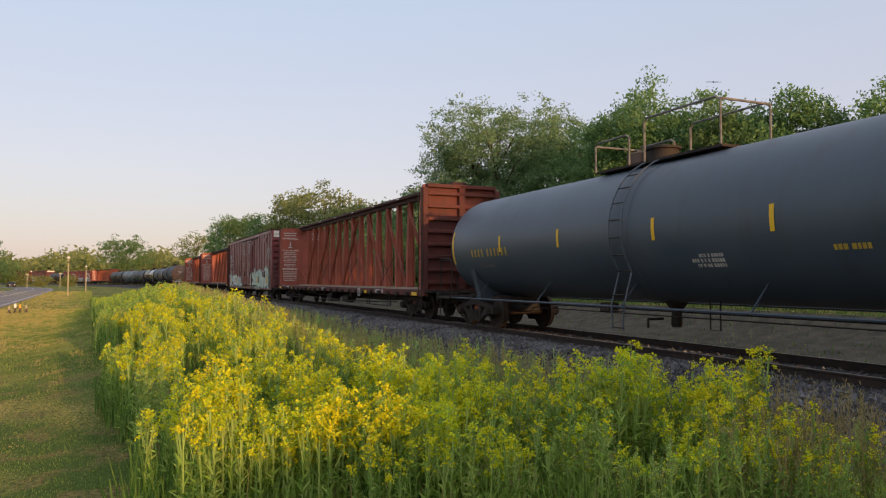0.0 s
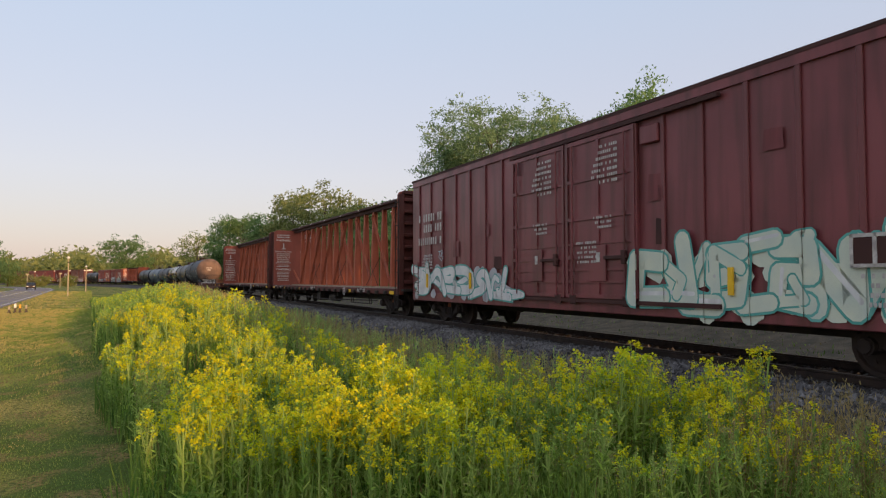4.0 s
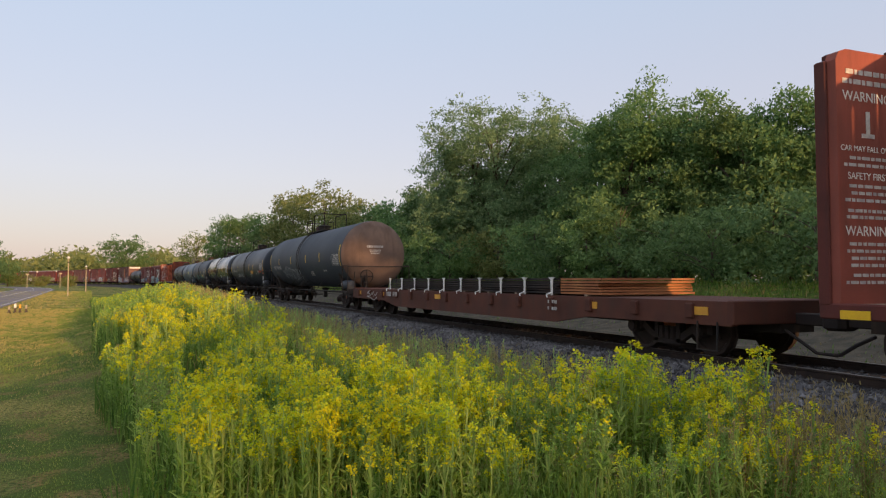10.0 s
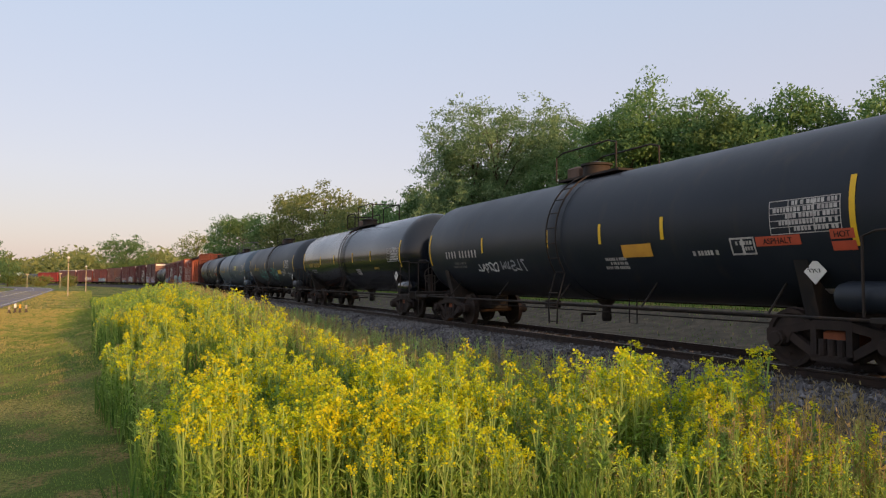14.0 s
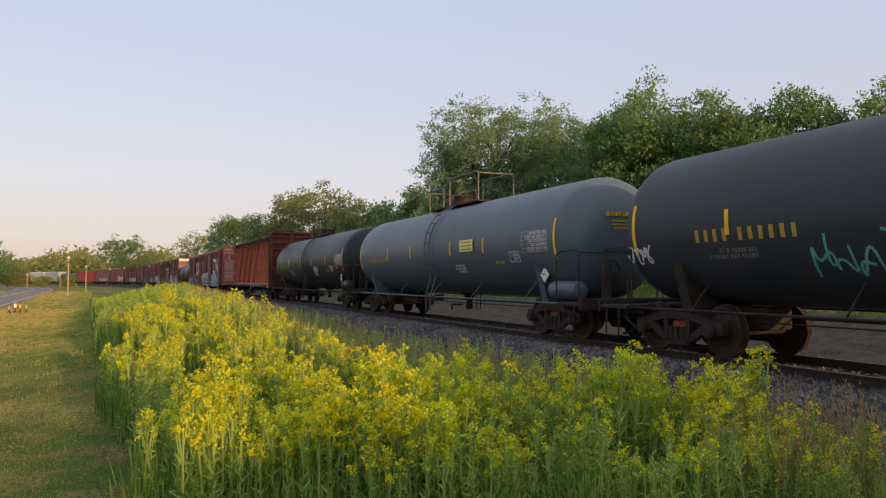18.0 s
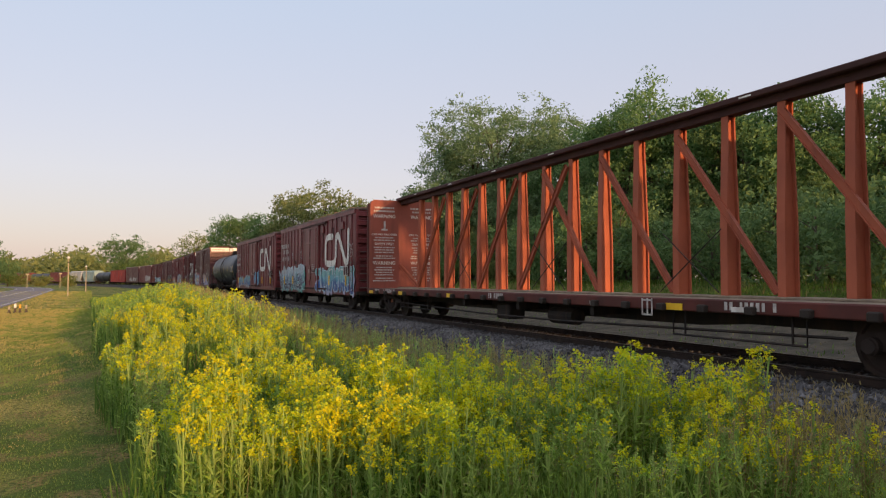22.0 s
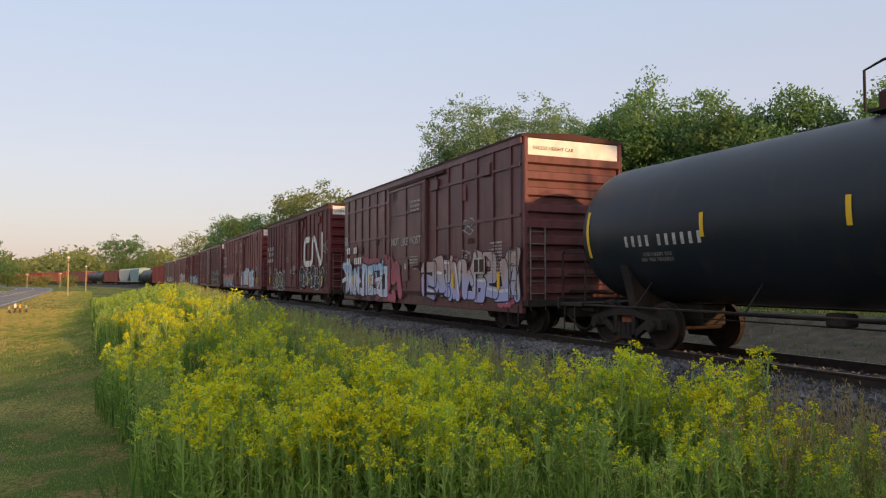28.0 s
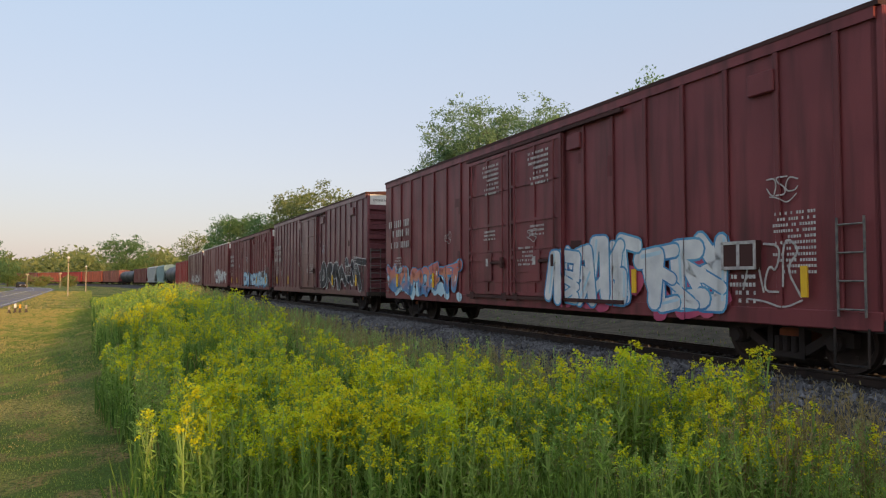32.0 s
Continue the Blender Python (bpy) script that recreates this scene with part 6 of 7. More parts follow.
    tank_car(194.9, 211.9, "dull black tank car with teal scrawled graffiti", "black", None, "yellow", "mark", "small", 4, (("tag", 1.0, 3.6, 1.6, 2.25, "g_teal", 8), ("tag", -2.6, 0.0, 1.6, 2.35, "g_teal", 9), ("panel", -3.8, 1.97, 1.0, 0.24, "yellow", None), ("frame", -5.03, 1.97, 0.5, 0.28), ("tag", -4.6, -3.8, 1.85, 2.15, "g_silver", 31), ("tag", -6.4, -5.5, 1.75, 2.05, "g_silver", 32), ("tag", 7.0, 7.7, 1.9, 2.3, "g_white", 33), ("diamond", -6.69, 1.8)), table=-6.2, strips=(-7.42, -4.84, -1.82, 1.36, 5.03, 7.42), mark_at=3.7)
    tank_car(212.6, 229.6, "pale slate-grey tank car with a yellow notice panel", "slate2", None, "yellow", "mark", "large", 7, (("sign", -3.23, 2.42, 0.88, 0.34, "sign"), ("frame", -5.75, 2.05, 0.52, 0.28), ("diamond", -6.68, 1.72)), table=-7.1, strips=(-7.4, -3.81, -1.62, 1.71, 4.03, 7.4), mark_at=4.1)
    tank_car(230.2, 247.1, "matt black tank car with white reflective strips", "jet", None, "yellow", "mark", "small", 6, (("tag", 2.7, 4.0, 1.75, 2.3, "g_silver", 12), ("sign", -2.87, 2.02, 0.88, 0.26, "stencil"), *hot(-7.4, 2.17), ("frame", -5.6, 2.0, 0.52, 0.27), ("diamond", -6.58, 1.7)), table=-7.2, strips=(-7.35, -4.42, -1.6, 0.95, 3.87, 7.35), mark_at=4.2)
    center_beam(248.4, 272.6, "empty orange-brown centerbeam flatcar with dark red bulkheads", seed=51)
    c, h = box_car(273.9, 289.5, "maroon boxcar with a white ribbon emblem and blue graffiti", "box2", 4.75, 1, band=False, posts=7, logo=(-4.85, 3.11, 1.78), seed=22)
    graffiti(c, -7.6, -1.7, 0.98, 2.2, -1.63, "s_blue", "g_pale", "g_lilac", 5, 4, "g_white", True)
    graffiti(c, 1.0, 7.2, 0.95, 2.4, -1.63, "s_night", "g_pale", "g_teal", 5, 5, "g_white", True)
    tag_scrawl(c, -h + 0.35, -h + 1.2, 2.7, 3.2, -1.62, "stencil", 6, 0.03, 7)
    c, h = box_car(291.2, 307.5, "maroon boxcar with a white ribbon emblem and worn blue graffiti", "box2", 4.75, 1, band=False, posts=7, logo=(-4.75, 3.1, 1.72), seed=23)
    graffiti(c, 0.6, h - 1.6, 1.1, 1.9, -1.63, "s_blue", "g_silver", "g_silver", 6, 15)
    graffiti(c, -2.6, -1.2, 1.3, 2.3, -1.63, "g_blue", "g_pale", "g_blue", 2, 16)
    tank_car(309.4, 325.5, "black tank car with white lettering and yellow strips", "jet", None, "yellow", "stencil", "small", 8, strips=(-6.95, -3.8, -1.5, 0.85, 3.61, 6.95))
    c, h = box_car(327.0, 342.8, "dark brown high-cube boxcar with grid ribs and lilac graffiti", "box5", 5.3, 1, True, True, 6, seed=24, drop=0.16, inset=1.55)
    graffiti(c, -h + 0.3, -1.8, 0.95, 2.4, -1.62, "s_lilac", "g_black", "s_rose", 4, 6, "g_white", True)
    graffiti(c, 0.6, 5.4, 0.9, 2.5, -1.614, "s_rose", "g_pink", "s_rose", 4, 47)
    graffiti(c, 2.1, h - 0.2, 0.9, 2.3, -1.64, "s_ice", "g_black", "g_black", 4, 7, "g_white", True)
    for k, words in enumerate(("CLOSE AND LOCK", "DOOR BEFORE", "MOVING CAR")):
        letters(c, words, -0.95, 4.2 - k * 0.15, 0.125, "stencil", -1.66)
    for words, y, z in (("NOT", 0.92, 2.83), ("LIKE", 0.02, 2.79), ("MOST", -0.98, 2.8)):
        letters(c, words, y, z, 0.38, "stencil", -1.66, name="chalked_word", label="thin white chalked word")
    tag_scrawl(c, h - 0.85, h - 0.2, 2.95, 3.6, -1.62, "g_pale", 9, 0.024, 8)
    c, h = box_car(345.2, 361.2, "dark red boxcar with a white ribbon emblem and black graffiti", "box4", 5.32, 1, False, True, 7, (-4.75, 3.2, 1.75), seed=25)
    graffiti(c, -7.0, -2.0, 1.0, 2.3, -1.63, "g_black", "g_white", None, 4, 9)
    graffiti(c, 2.1, 5.2, 0.95, 2.3, -1.63, "g_black", "g_white", None, 3, 10)
    tag_scrawl(c, -h + 0.25, -h + 1.2, 3.0, 3.5, -1.62, "stencil", 10, 0.03, 8)
    c, h = box_car(363.3, 382.9, "long maroon double-door boxcar with pale blue graffiti", "box2", 5.32, 2, False, True, 7, seed=26)
    graffiti(c, -7.0, -1.9, 0.98, 2.45, -1.63, "g_white", "g_blue", "g_pink", 4, 11, "g_pale", True)
    graffiti(c, 3.0, 9.2, 1.05, 2.15, -1.63, "s_fire", "g_blue", "g_pale", 5, 12, "g_white")
    tag_scrawl(c, -h + 1.3, -h + 2.4, 1.3, 2.3, -1.62, "stencil", 12, 0.035, 6)
    c, h = box_car(385.1, 404.4, "faded oxide-red boxcar with tall white scrawl", "box3", 5.25, 1, False, True, 9, seed=27)
    graffiti(c, -h + 0.8, -2.6, 1.1, 2.7, -1.63, "g_black", "g_white", None, 4, 13)
    c, h = box_car(405.6, 424.0, "dark brown boxcar with blue graffiti along the sill", "box2", 5.1, 1, False, True, 8, seed=28, text=False)
    graffiti(c, -h + 0.8, 0.5, 1.1, 2.3, -1.63, "g_pale", "g_blue", "g_blue", 5, 14)
    c, h = box_car(425.8, 445.4, "brown boxcar with white graffiti", "box2", 5.1, 1, far=True)
    graffiti(c, -h + 1.5, -2.0, 1.15, 2.6, -1.6, "g_white", "g_silver", None, 4, 18)
    c, h = box_car(447.4, 467.0, "dark brown boxcar with pale graffiti", "box3", 5.1, 1, far=True)
    graffiti(c, -h + 3.0, 3.0, 1.15, 2.3, -1.6, "g_white", "g_silver", None, 4, 19)
    box_car(468.6, 490.4, "bright red boxcar with ribbed sides", "red", 4.55, 1, band=False, far=True)
    tank_car(492.0, 511.8, "dark grey tank car with dome", "black", far=True)
    hopper_car(513.0, 528.4, "pale teal covered hopper car", "teal")
    hopper_car(529.6, 545.4, "light grey covered hopper car", "hopper")
    box_car(546.8, 567.4, "dark brown boxcar with ribbed sides", "box2", 4.5, 1, band=False, far=True)
    tank_car(568.8, 589.6, "plain black tank car with dome", "black", far=True)
    for a, b, skin, lab in ((591, 614, "box", "dark red boxcar with streaked sides"), (616, 641.5, "orange", "long faded orange-red boxcar"), (643.4, 667, "red", "faded red boxcar with ribbed sides"), (668.8, 692, "orange", "orange-red boxcar with ribbed sides"), (693.6, 716, "box", "dull red boxcar with ribbed sides")):
        box_car(a, b, lab, skin, 4.5, 1, band=False, far=True)


def car_pose(mid, base, t):
    s = mid - gone(t)
    ax, ay, _ = on_track(s - base)
    bx, by, _ = on_track(s + base)
    return pose((ax + bx) / 2, (ay + by) / 2, 0, 0, 0, math.degrees(math.atan2(-(bx - ax), by - ay)))


# ---- plants ----
def tree(x, y, h, w, leaves=9000, mat_name="leaf_a", seed=1, size=0.26, base=None, trunk=0.25, label="", low=0.2, name="tree", group="trees beyond the line", squash=1.0):
    """A tapered trunk with limbs and a crown of many small leaves in uneven clumps."""
    rng = np.random.default_rng(seed)
    z0 = float(ground_z(x, y)) if base is None else base
    t = thing(name, label, "tree" if name == "tree" else "bush", group)
    t.location = (x, y, z0)
    clumps = []
    n = max(18, int(16 + h * 1.6 + w * 2.0))
    while len(clumps) < n:
        # clumps fill a broad dome, most of them towards its outside
        d = rng.normal(size=3)
        d *= rng.random() ** 0.33 / np.linalg.norm(d)
        d[2] = math.copysign(abs(d[2]) ** 0.75, d[2])
        u = low + (1 - low) * (0.5 + 0.47 * d[2])
        wide = w / 2 * (1.1 if u > 0.45 else 0.8 + 0.3 * u / 0.45)
        c = rng.uniform(0.10, 0.19) * w * (1.05 - 0.35 * u)
        clumps.append((d[0] * (wide - 0.6 * c), d[1] * (wide - 0.6 * c), min(u * h, h - 0.7 * c), c))
    wood = Geo()
    lean = rng.uniform(-0.03, 0.03, 2) * h
    wood.tube([(0, 0, -0.3), (lean[0] * 0.3, lean[1] * 0.3, h * 0.35), (lean[0], lean[1], h * 0.82)], trunk, 7, True, trunk * 0.25)
    for c in clumps[:14]:
        f = min(0.75, max(0.15, c[2] / h - 0.25))
        p = Vector((lean[0] * f, lean[1] * f, h * f))
        q = Vector(c[:3])
        wood.tube([p, (p + q) / 2 + Vector((0, 0, 0.06 * h)), q], trunk * 0.35, 5, False, trunk * 0.06)
    part("trunk", wood, "bark", t, smooth=True)
    per = np.array([c[3] for c in clumps]) ** 2
    per = (per / per.sum() * leaves).astype(int)
    pts = []
    for c, m in zip(clumps, per):
        # sprays of leaves over each clump, and a few loose ones inside it
        g = max(2, m // 20)
        d = rng.normal(size=(g, 3))
        d /= np.linalg.norm(d, axis=1)[:, None]
        r = c[3] * (0.4 + 0.7 * rng.random(g) ** 0.6)[:, None]
        spray = np.array(c[:3]) + d * r * np.array([1.1, 1.1, 0.85 * squash])
        pick = rng.integers(0, g, m)
        pts.append(spray[pick] + rng.normal(size=(m, 3)) * size * np.array([0.95, 0.95, 0.6]))
    pts = np.concatenate(pts)
    # stray twigs that break the outline
    k = max(3, leaves // 420)
    tips = pts[rng.integers(0, len(pts), k)] + rng.normal(size=(k, 3)) * np.array([0.03, 0.03, 0.016]) * w
    tips = tips[tips[:, 2] < h * 1.02]
    k = len(tips)
    pts = np.concatenate([pts, np.repeat(tips, 10, 0) + rng.normal(size=(10 * k, 3)) * size * 0.7])
    pts = pts[pts[:, 2] > 0.1]
    part("crown", leaf_cards(pts, size, rng, mat_name), None, t)
    return t


def leaf_cards(pts, size, rng, mat_name):
    m = len(pts)
    u = rng.normal(size=(m, 3))
    u /= np.linalg.norm(u, axis=1)[:, None]
    v = rng.normal(size=(m, 3))
    v -= u * (u * v).sum(1)[:, None]
    v /= np.linalg.norm(v, axis=1)[:, None]
    s = size * rng.uniform(0.55, 1.25, m)[:, None]
    w = 0.45 * s
    quad = np.stack([pts - u * s * 0.5, pts + v * w * 0.5, pts + u * s * 0.5, pts - v * w * 0.5], 1)
    return quads_mesh("crown", quad, 4, [mat_name])


def build_trees():
    # along the bank beyond the line: bearing from the camera's axis, distance ahead, top above the eye for each metre of distance, half width
    rows = [
        (16.6, 42, 0.286, 4.2, "leaf_a"), (14.6, 43, 0.262, 3.4, "leaf_a"), (18.8, 42, 0.284, 3.4, "leaf_a"), (13.5, 47, 0.245, 4.0, "leaf_c"), (20.3, 40, 0.236, 3.6, "leaf_c"), (23.2, 38, 0.258, 3.6, "leaf_c"), (26.0, 37, 0.262, 3.2, "leaf_a"), (28.6, 36, 0.255, 3.2, "leaf_c"), (31.5, 35, 0.27, 4.0, "leaf_a"), (35.0, 34, 0.25, 4.0, "leaf_c"),
        (4.4, 58, 0.258, 7.4, "leaf_d"), (1.0, 62, 0.2, 4.2, "leaf_d"), (2.2, 60, 0.226, 4.2, "leaf_d"), (7.0, 59, 0.25, 4.6, "leaf_d"), (9.4, 57, 0.24, 4.0, "leaf_d"), (11.2, 53, 0.226, 3.8, "leaf_a"), (-0.8, 66, 0.128, 3.4, "leaf_c"), (-4.0, 78, 0.108, 5.0, "leaf_c"), (-2.6, 74, 0.115, 4.5, "leaf_a"),
        (-9.6, 98, 0.136, 5.4, "leaf_b"), (-11.8, 104, 0.122, 4.5, "leaf_b"), (-6.8, 92, 0.110, 4.6, "leaf_b"), (-13.9, 122, 0.098, 5.0, "leaf_c"), (-15.6, 146, 0.094, 4.6, "leaf_c"), (-16.7, 152, 0.094, 4.4, "leaf_c"), (-17.4, 160, 0.078, 4.0, "leaf_a"),
        (18.5, 52, 0.2, 6.0, "leaf_c"), (25.0, 48, 0.21, 6.0, "leaf_c"), (11.0, 66, 0.19, 6.0, "leaf_c"), (31.0, 46, 0.21, 6.0, "leaf_c"), (5.0, 74, 0.17, 6.0, "leaf_c"), (-8.5, 112, 0.1, 6.0, "leaf_c")]
    for k, (bear, dep, rise, hw, m) in enumerate(rows):
        dist = dep / math.cos(radians(bear))
        x, y = dist * math.sin(YAW + radians(bear)), dist * math.cos(YAW + radians(bear))
        z = float(ground_z(x, y))
        near = dep < 64
        tree(x, y, 1.6 + rise * dep - z, 2 * hw, (24000 if hw < 6 else 46000) if near else 11000, m, 100 + k, 0.235 if near else 0.42, z, 0.2, "leafy green deciduous tree on the bank", 0.08)
    # undergrowth at the wood's edge
    rng = random.Random(4)
    k = 0
    y = 16.0
    while y < 150:
        line = float(np.interp(y, RUN_Y, RUN_X))
        x = line + 13.0 + rng.uniform(-1.0, 2.0)
        tree(x, y, rng.uniform(3.0, 5.5), rng.uniform(5.0, 7.5), 4200 if y < 70 else 2000, rng.choice(("leaf_c", "leaf_c", "leaf_a") if y < 40 else ("leaf_a", "leaf_a", "leaf_b")), 300 + k, 0.24 if y < 60 else 0.38, None, 0.08, "dense green bush at the edge of the wood", 0.02, "bush", "bushes along the bank")
        if y < 75:
            tree(x + 6.0, y + 2.0, rng.uniform(4.0, 6.0), 7.5, 2400, "leaf_c", 700 + k, 0.4, None, 0.08, "dense dark bush inside the wood", 0.02, "bush", "bushes along the bank")
        k += 1
        y += rng.uniform(3.6, 5.2) if y < 70 else rng.uniform(6, 9)
    # two saplings in front of the wood, with caught light in their leaf colour
    for k, (x, y, h, w) in enumerate(((23.2, 34.2, 3.9, 3.4), (23.4, 50.0, 3.6, 4.0))):
        tree(x, y, h, w, 6500, "leaf_e", 480 + k, 0.2, None, 0.07, "light green sapling in front of the dark wood", 0.05, "bush", "bushes along the bank")
    # unseen trees added beside the camera keep low sun off the line further on
    for k, (x, y, h) in enumerate(((23.2, 4.0, 12.0), (22.3, -2.0, 12.8), (23.0, -7.5, 12.2), (22.0, -13.0, 13.0), (22.8, -18.0, 12.4), (22.2, -23.0, 12.8), (22.9, -28.0, 12.0))):
        tree(x, y, h, 7.5, 5200, "leaf_c", 500 + k, 0.5, None, 0.2, "unseen leafy tree added to shade the line", 0.08)
    # far trees
    tree(13.5, 205.0, 15.0, 11.0, 2600, "leaf_b", 401, 0.6, -0.5, 0.3, "thin far tree with pale leaves", 0.3)
    tree(-6.0, 300.0, 19.5, 18.0, 9000, "leaf_c", 402, 0.7, -0.5, 0.4, "broad dark tree beyond the line", 0.12)
    tree(4.0, 310.0, 13.5, 12.0, 3500, "leaf_b", 403, 0.7, -0.5, 0.3, "thin olive tree beyond the line", 0.2)
    for k, (x, y, h, w) in enumerate(((-43.0, 250.0, 15.0, 13.0), (-50.0, 262.0, 16.0, 14.0), (-39.5, 262.0, 8.5, 9.0))):
        tree(x, y, h, w, 3500, "leaf_c", 410 + k, 0.6, -0.6, 0.3, "dark green tree beside the road", 0.05, group="trees beside the road")
    for k, (x, y, h, w) in enumerate(((-35.8, 262.0, 4.4, 9.0), (-30.0, 262.0, 3.4, 5.0), (-21.5, 250.0, 3.6, 5.0))):
        tree(x, y, h, w, 1800, "leaf_b", 420 + k, 0.5, -0.6, 0.1, "low olive bush beside the road", 0.02, "bush", "bushes beside the road")


def build_far_wood():
    """The wood along the horizon: one joined belt of leaf clumps."""
    rng = np.random.default_rng(77)
    pts = []
    for k in range(260):
        a = radians(rng.uniform(-24, 6))
        d = rng.uniform(400, 560)
        x, y = d * math.sin(a), d * math.cos(a)
        h = d * rng.uniform(0.03, 0.041) * (0.9 + 0.2 * math.sin(a * 60))
        m = 100
        q = rng.normal(size=(m, 3))
        q /= np.linalg.norm(q, axis=1)[:, None]
        pts.append(np.array([x, y, h * 0.52]) + q * np.array([h * 0.6, h * 0.6, h * 0.55]) * (0.5 + 0.6 * rng.random((m, 1))))
    me = leaf_cards(np.concatenate(pts), 3.1, rng, "leaf_b")
    tagged(new("far_wood", me), "hazy olive-green wood along the horizon", "wood", kind="stuff")
    pts = []
    for k in range(170):
        a = radians(rng.uniform(6, 60))
        d = rng.uniform(70, 130) if a > 0.35 else rng.uniform(150, 260)
        x, y = d * math.sin(a), d * math.cos(a)
        if x < float(np.interp(y, RUN_Y, RUN_X)) + 24:
            continue
        q = rng.normal(size=(160, 3))
        q /= np.linalg.norm(q, axis=1)[:, None]
        h = rng.uniform(9, 12)
        pts.append(np.array([x, y, 1 + h * 0.5]) + q * np.array([5, 5, h * 0.5]) * (0.5 + 0.6 * rng.random((160, 1))))
    me = leaf_cards(np.concatenate(pts), 1.2, rng, "leaf_c")
    tagged(new("back_wood", me), "dense dark green wood behind the trees on the bank", "wood", kind="stuff")


def plant_template(rng, h, yellow=1.0, detail=1.0):
    """One wildflower: quads for stem, leaves and yellow heads. Returns corners and material indices (0 stem, 1 petal, 2 stalk, 3 leaf)."""
    q, mi = [], []

    def strip(p0, p1, w, m, taper=0.5):
        d = p1 - p0
        n = np.cross(d, rng.normal(size=3))
        n /= np.linalg.norm(n) + 1e-9
        q.append([p0 - n * w / 2, p0 + n * w / 2, p1 + n * w / 2 * taper, p1 - n * w / 2 * taper])
        mi.append(m)

    lean = rng.uniform(-0.07, 0.07, 2) * h
    top = np.array([lean[0], lean[1], h * 0.92])
    knots = [np.array([0, 0, 0.0]), np.array([lean[0] * 0.3, lean[1] * 0.3, h * 0.45]), top]
    for a, b in zip(knots, knots[1:]):
        for _ in range(2):
            strip(a, b, 0.016, 2, 0.8)
    for k in range(int(24 * detail)):
        u = rng.uniform(0.2, 0.86)
        p = np.array([lean[0] * u, lean[1] * u, h * 0.9 * u])
        a = rng.uniform(0, 6.283)
        l = rng.uniform(0.04, 0.13) * (1.1 - 0.6 * u)
        e = p + np.array([math.cos(a) * l, math.sin(a) * l, rng.uniform(0.0, 0.09)])
        strip(p, e, 0.024 * (1.2 - 0.6 * u), 3 if rng.random() < 0.5 else 0, 0.25)
    nb = int(rng.integers(8, 14) * (0.5 + 0.5 * detail))
    deep = (rng.uniform(0.1, 0.22) if yellow > 0.5 else rng.uniform(0.07, 0.17)) * h
    for k in range(nb):
        low = deep * rng.random() ** 1.4
        r = (0.045 + 0.3 * low) * math.sqrt(rng.random())
        a = rng.uniform(0, 6.283)
        u = max(0.4, 0.9 - low / h - 0.1)
        p = np.array([lean[0] * u, lean[1] * u, h * 0.92 * u])
        e = np.array([lean[0] + math.cos(a) * r, lean[1] + math.sin(a) * r, h - low])
        if k % 2 == 0:
            strip(p, e, 0.006, 2, 0.8)
        open_head = rng.random() < yellow
        nf = int(rng.integers(5, 9) * detail) + 1
        for f in range(nf):
            c = e + rng.normal(size=3) * np.array([0.014, 0.014, 0.012])
            s = rng.uniform(0.0095, 0.0150) / (0.45 + 0.55 * detail) * (1 if open_head else 0.75)
            uu = rng.normal(size=3) * np.array([1, 1, 0.4])
            uu /= np.linalg.norm(uu)
            vv = np.cross(uu, rng.normal(size=3) * np.array([0.5, 0.5, 1]))
            vv /= np.linalg.norm(vv) + 1e-9
            q.append([c - uu * s, c + vv * s, c + uu * s, c - vv * s])
            mi.append(1 if open_head else 0)
    return np.array(q), np.array(mi)


def herb_template(rng, h):
    """One unripe herb: an upright stalk with long leaves all the way up and a loose top of small seed heads (0 leaf, 1 petal, 2 stalk, 3 seed)."""
    q, mi = [], []

    def strip(p0, p1, w, m, taper=0.5):
        d = p1 - p0
        n = np.cross(d, rng.normal(size=3))
        n /= np.linalg.norm(n) + 1e-9
        q.append([p0 - n * w / 2, p0 + n * w / 2, p1 + n * w / 2 * taper, p1 - n * w / 2 * taper])
        mi.append(m)

    lean = rng.uniform(-0.1, 0.1, 2) * h
    at = lambda u: np.array([lean[0] * u * u, lean[1] * u * u, h * u])
    for u0, u1 in ((0, 0.35), (0.35, 0.7), (0.7, 0.95)):
        strip(at(u0), at(u1), 0.014, 2, 0.85)
        strip(at(u0), at(u1), 0.014, 2, 0.85)
    for k in range(26):
        u = rng.uniform(0.05, 0.92)
        a, l = rng.uniform(0, 6.283), rng.uniform(0.06, 0.15) * (1.15 - 0.65 * u)
        p = at(u)
        mid = p + np.array([math.cos(a) * l * 0.6, math.sin(a) * l * 0.6, l * 0.55])
        tip = p + np.array([math.cos(a) * l * 1.1, math.sin(a) * l * 1.1, l * rng.uniform(0.2, 0.7)])
        strip(p, mid, 0.008, 0, 1.6)
        strip(mid, tip, 0.013, 0, 0.15)
    for k in range(int(rng.integers(16, 28))):
        low = 0.3 * h * rng.random()
        a, r = rng.uniform(0, 6.283), (0.02 + 0.2 * low) * math.sqrt(rng.random())
        e = np.array([lean[0] + math.cos(a) * r, lean[1] + math.sin(a) * r, h - low])
        strip(at(max(0.5, 0.9 - low / h)), e, 0.005, 2, 0.8)
        m = 1 if rng.random() < 0.2 else 3 if rng.random() < 0.55 else 0
        for f in range(4):
            c, s = e + rng.normal(size=3) * 0.012, rng.uniform(0.006, 0.011)
            uu = rng.normal(size=3)
            uu /= np.linalg.norm(uu)
            vv = np.cross(uu, rng.normal(size=3))
            vv /= np.linalg.norm(vv) + 1e-9
            q.append([c - uu * s, c + vv * s, c + uu * s, c - vv * s])
            mi.append(m)
    return np.array(q), np.array(mi)


def bed_edge(y):
    """The border between the lawn and the wildflowers."""
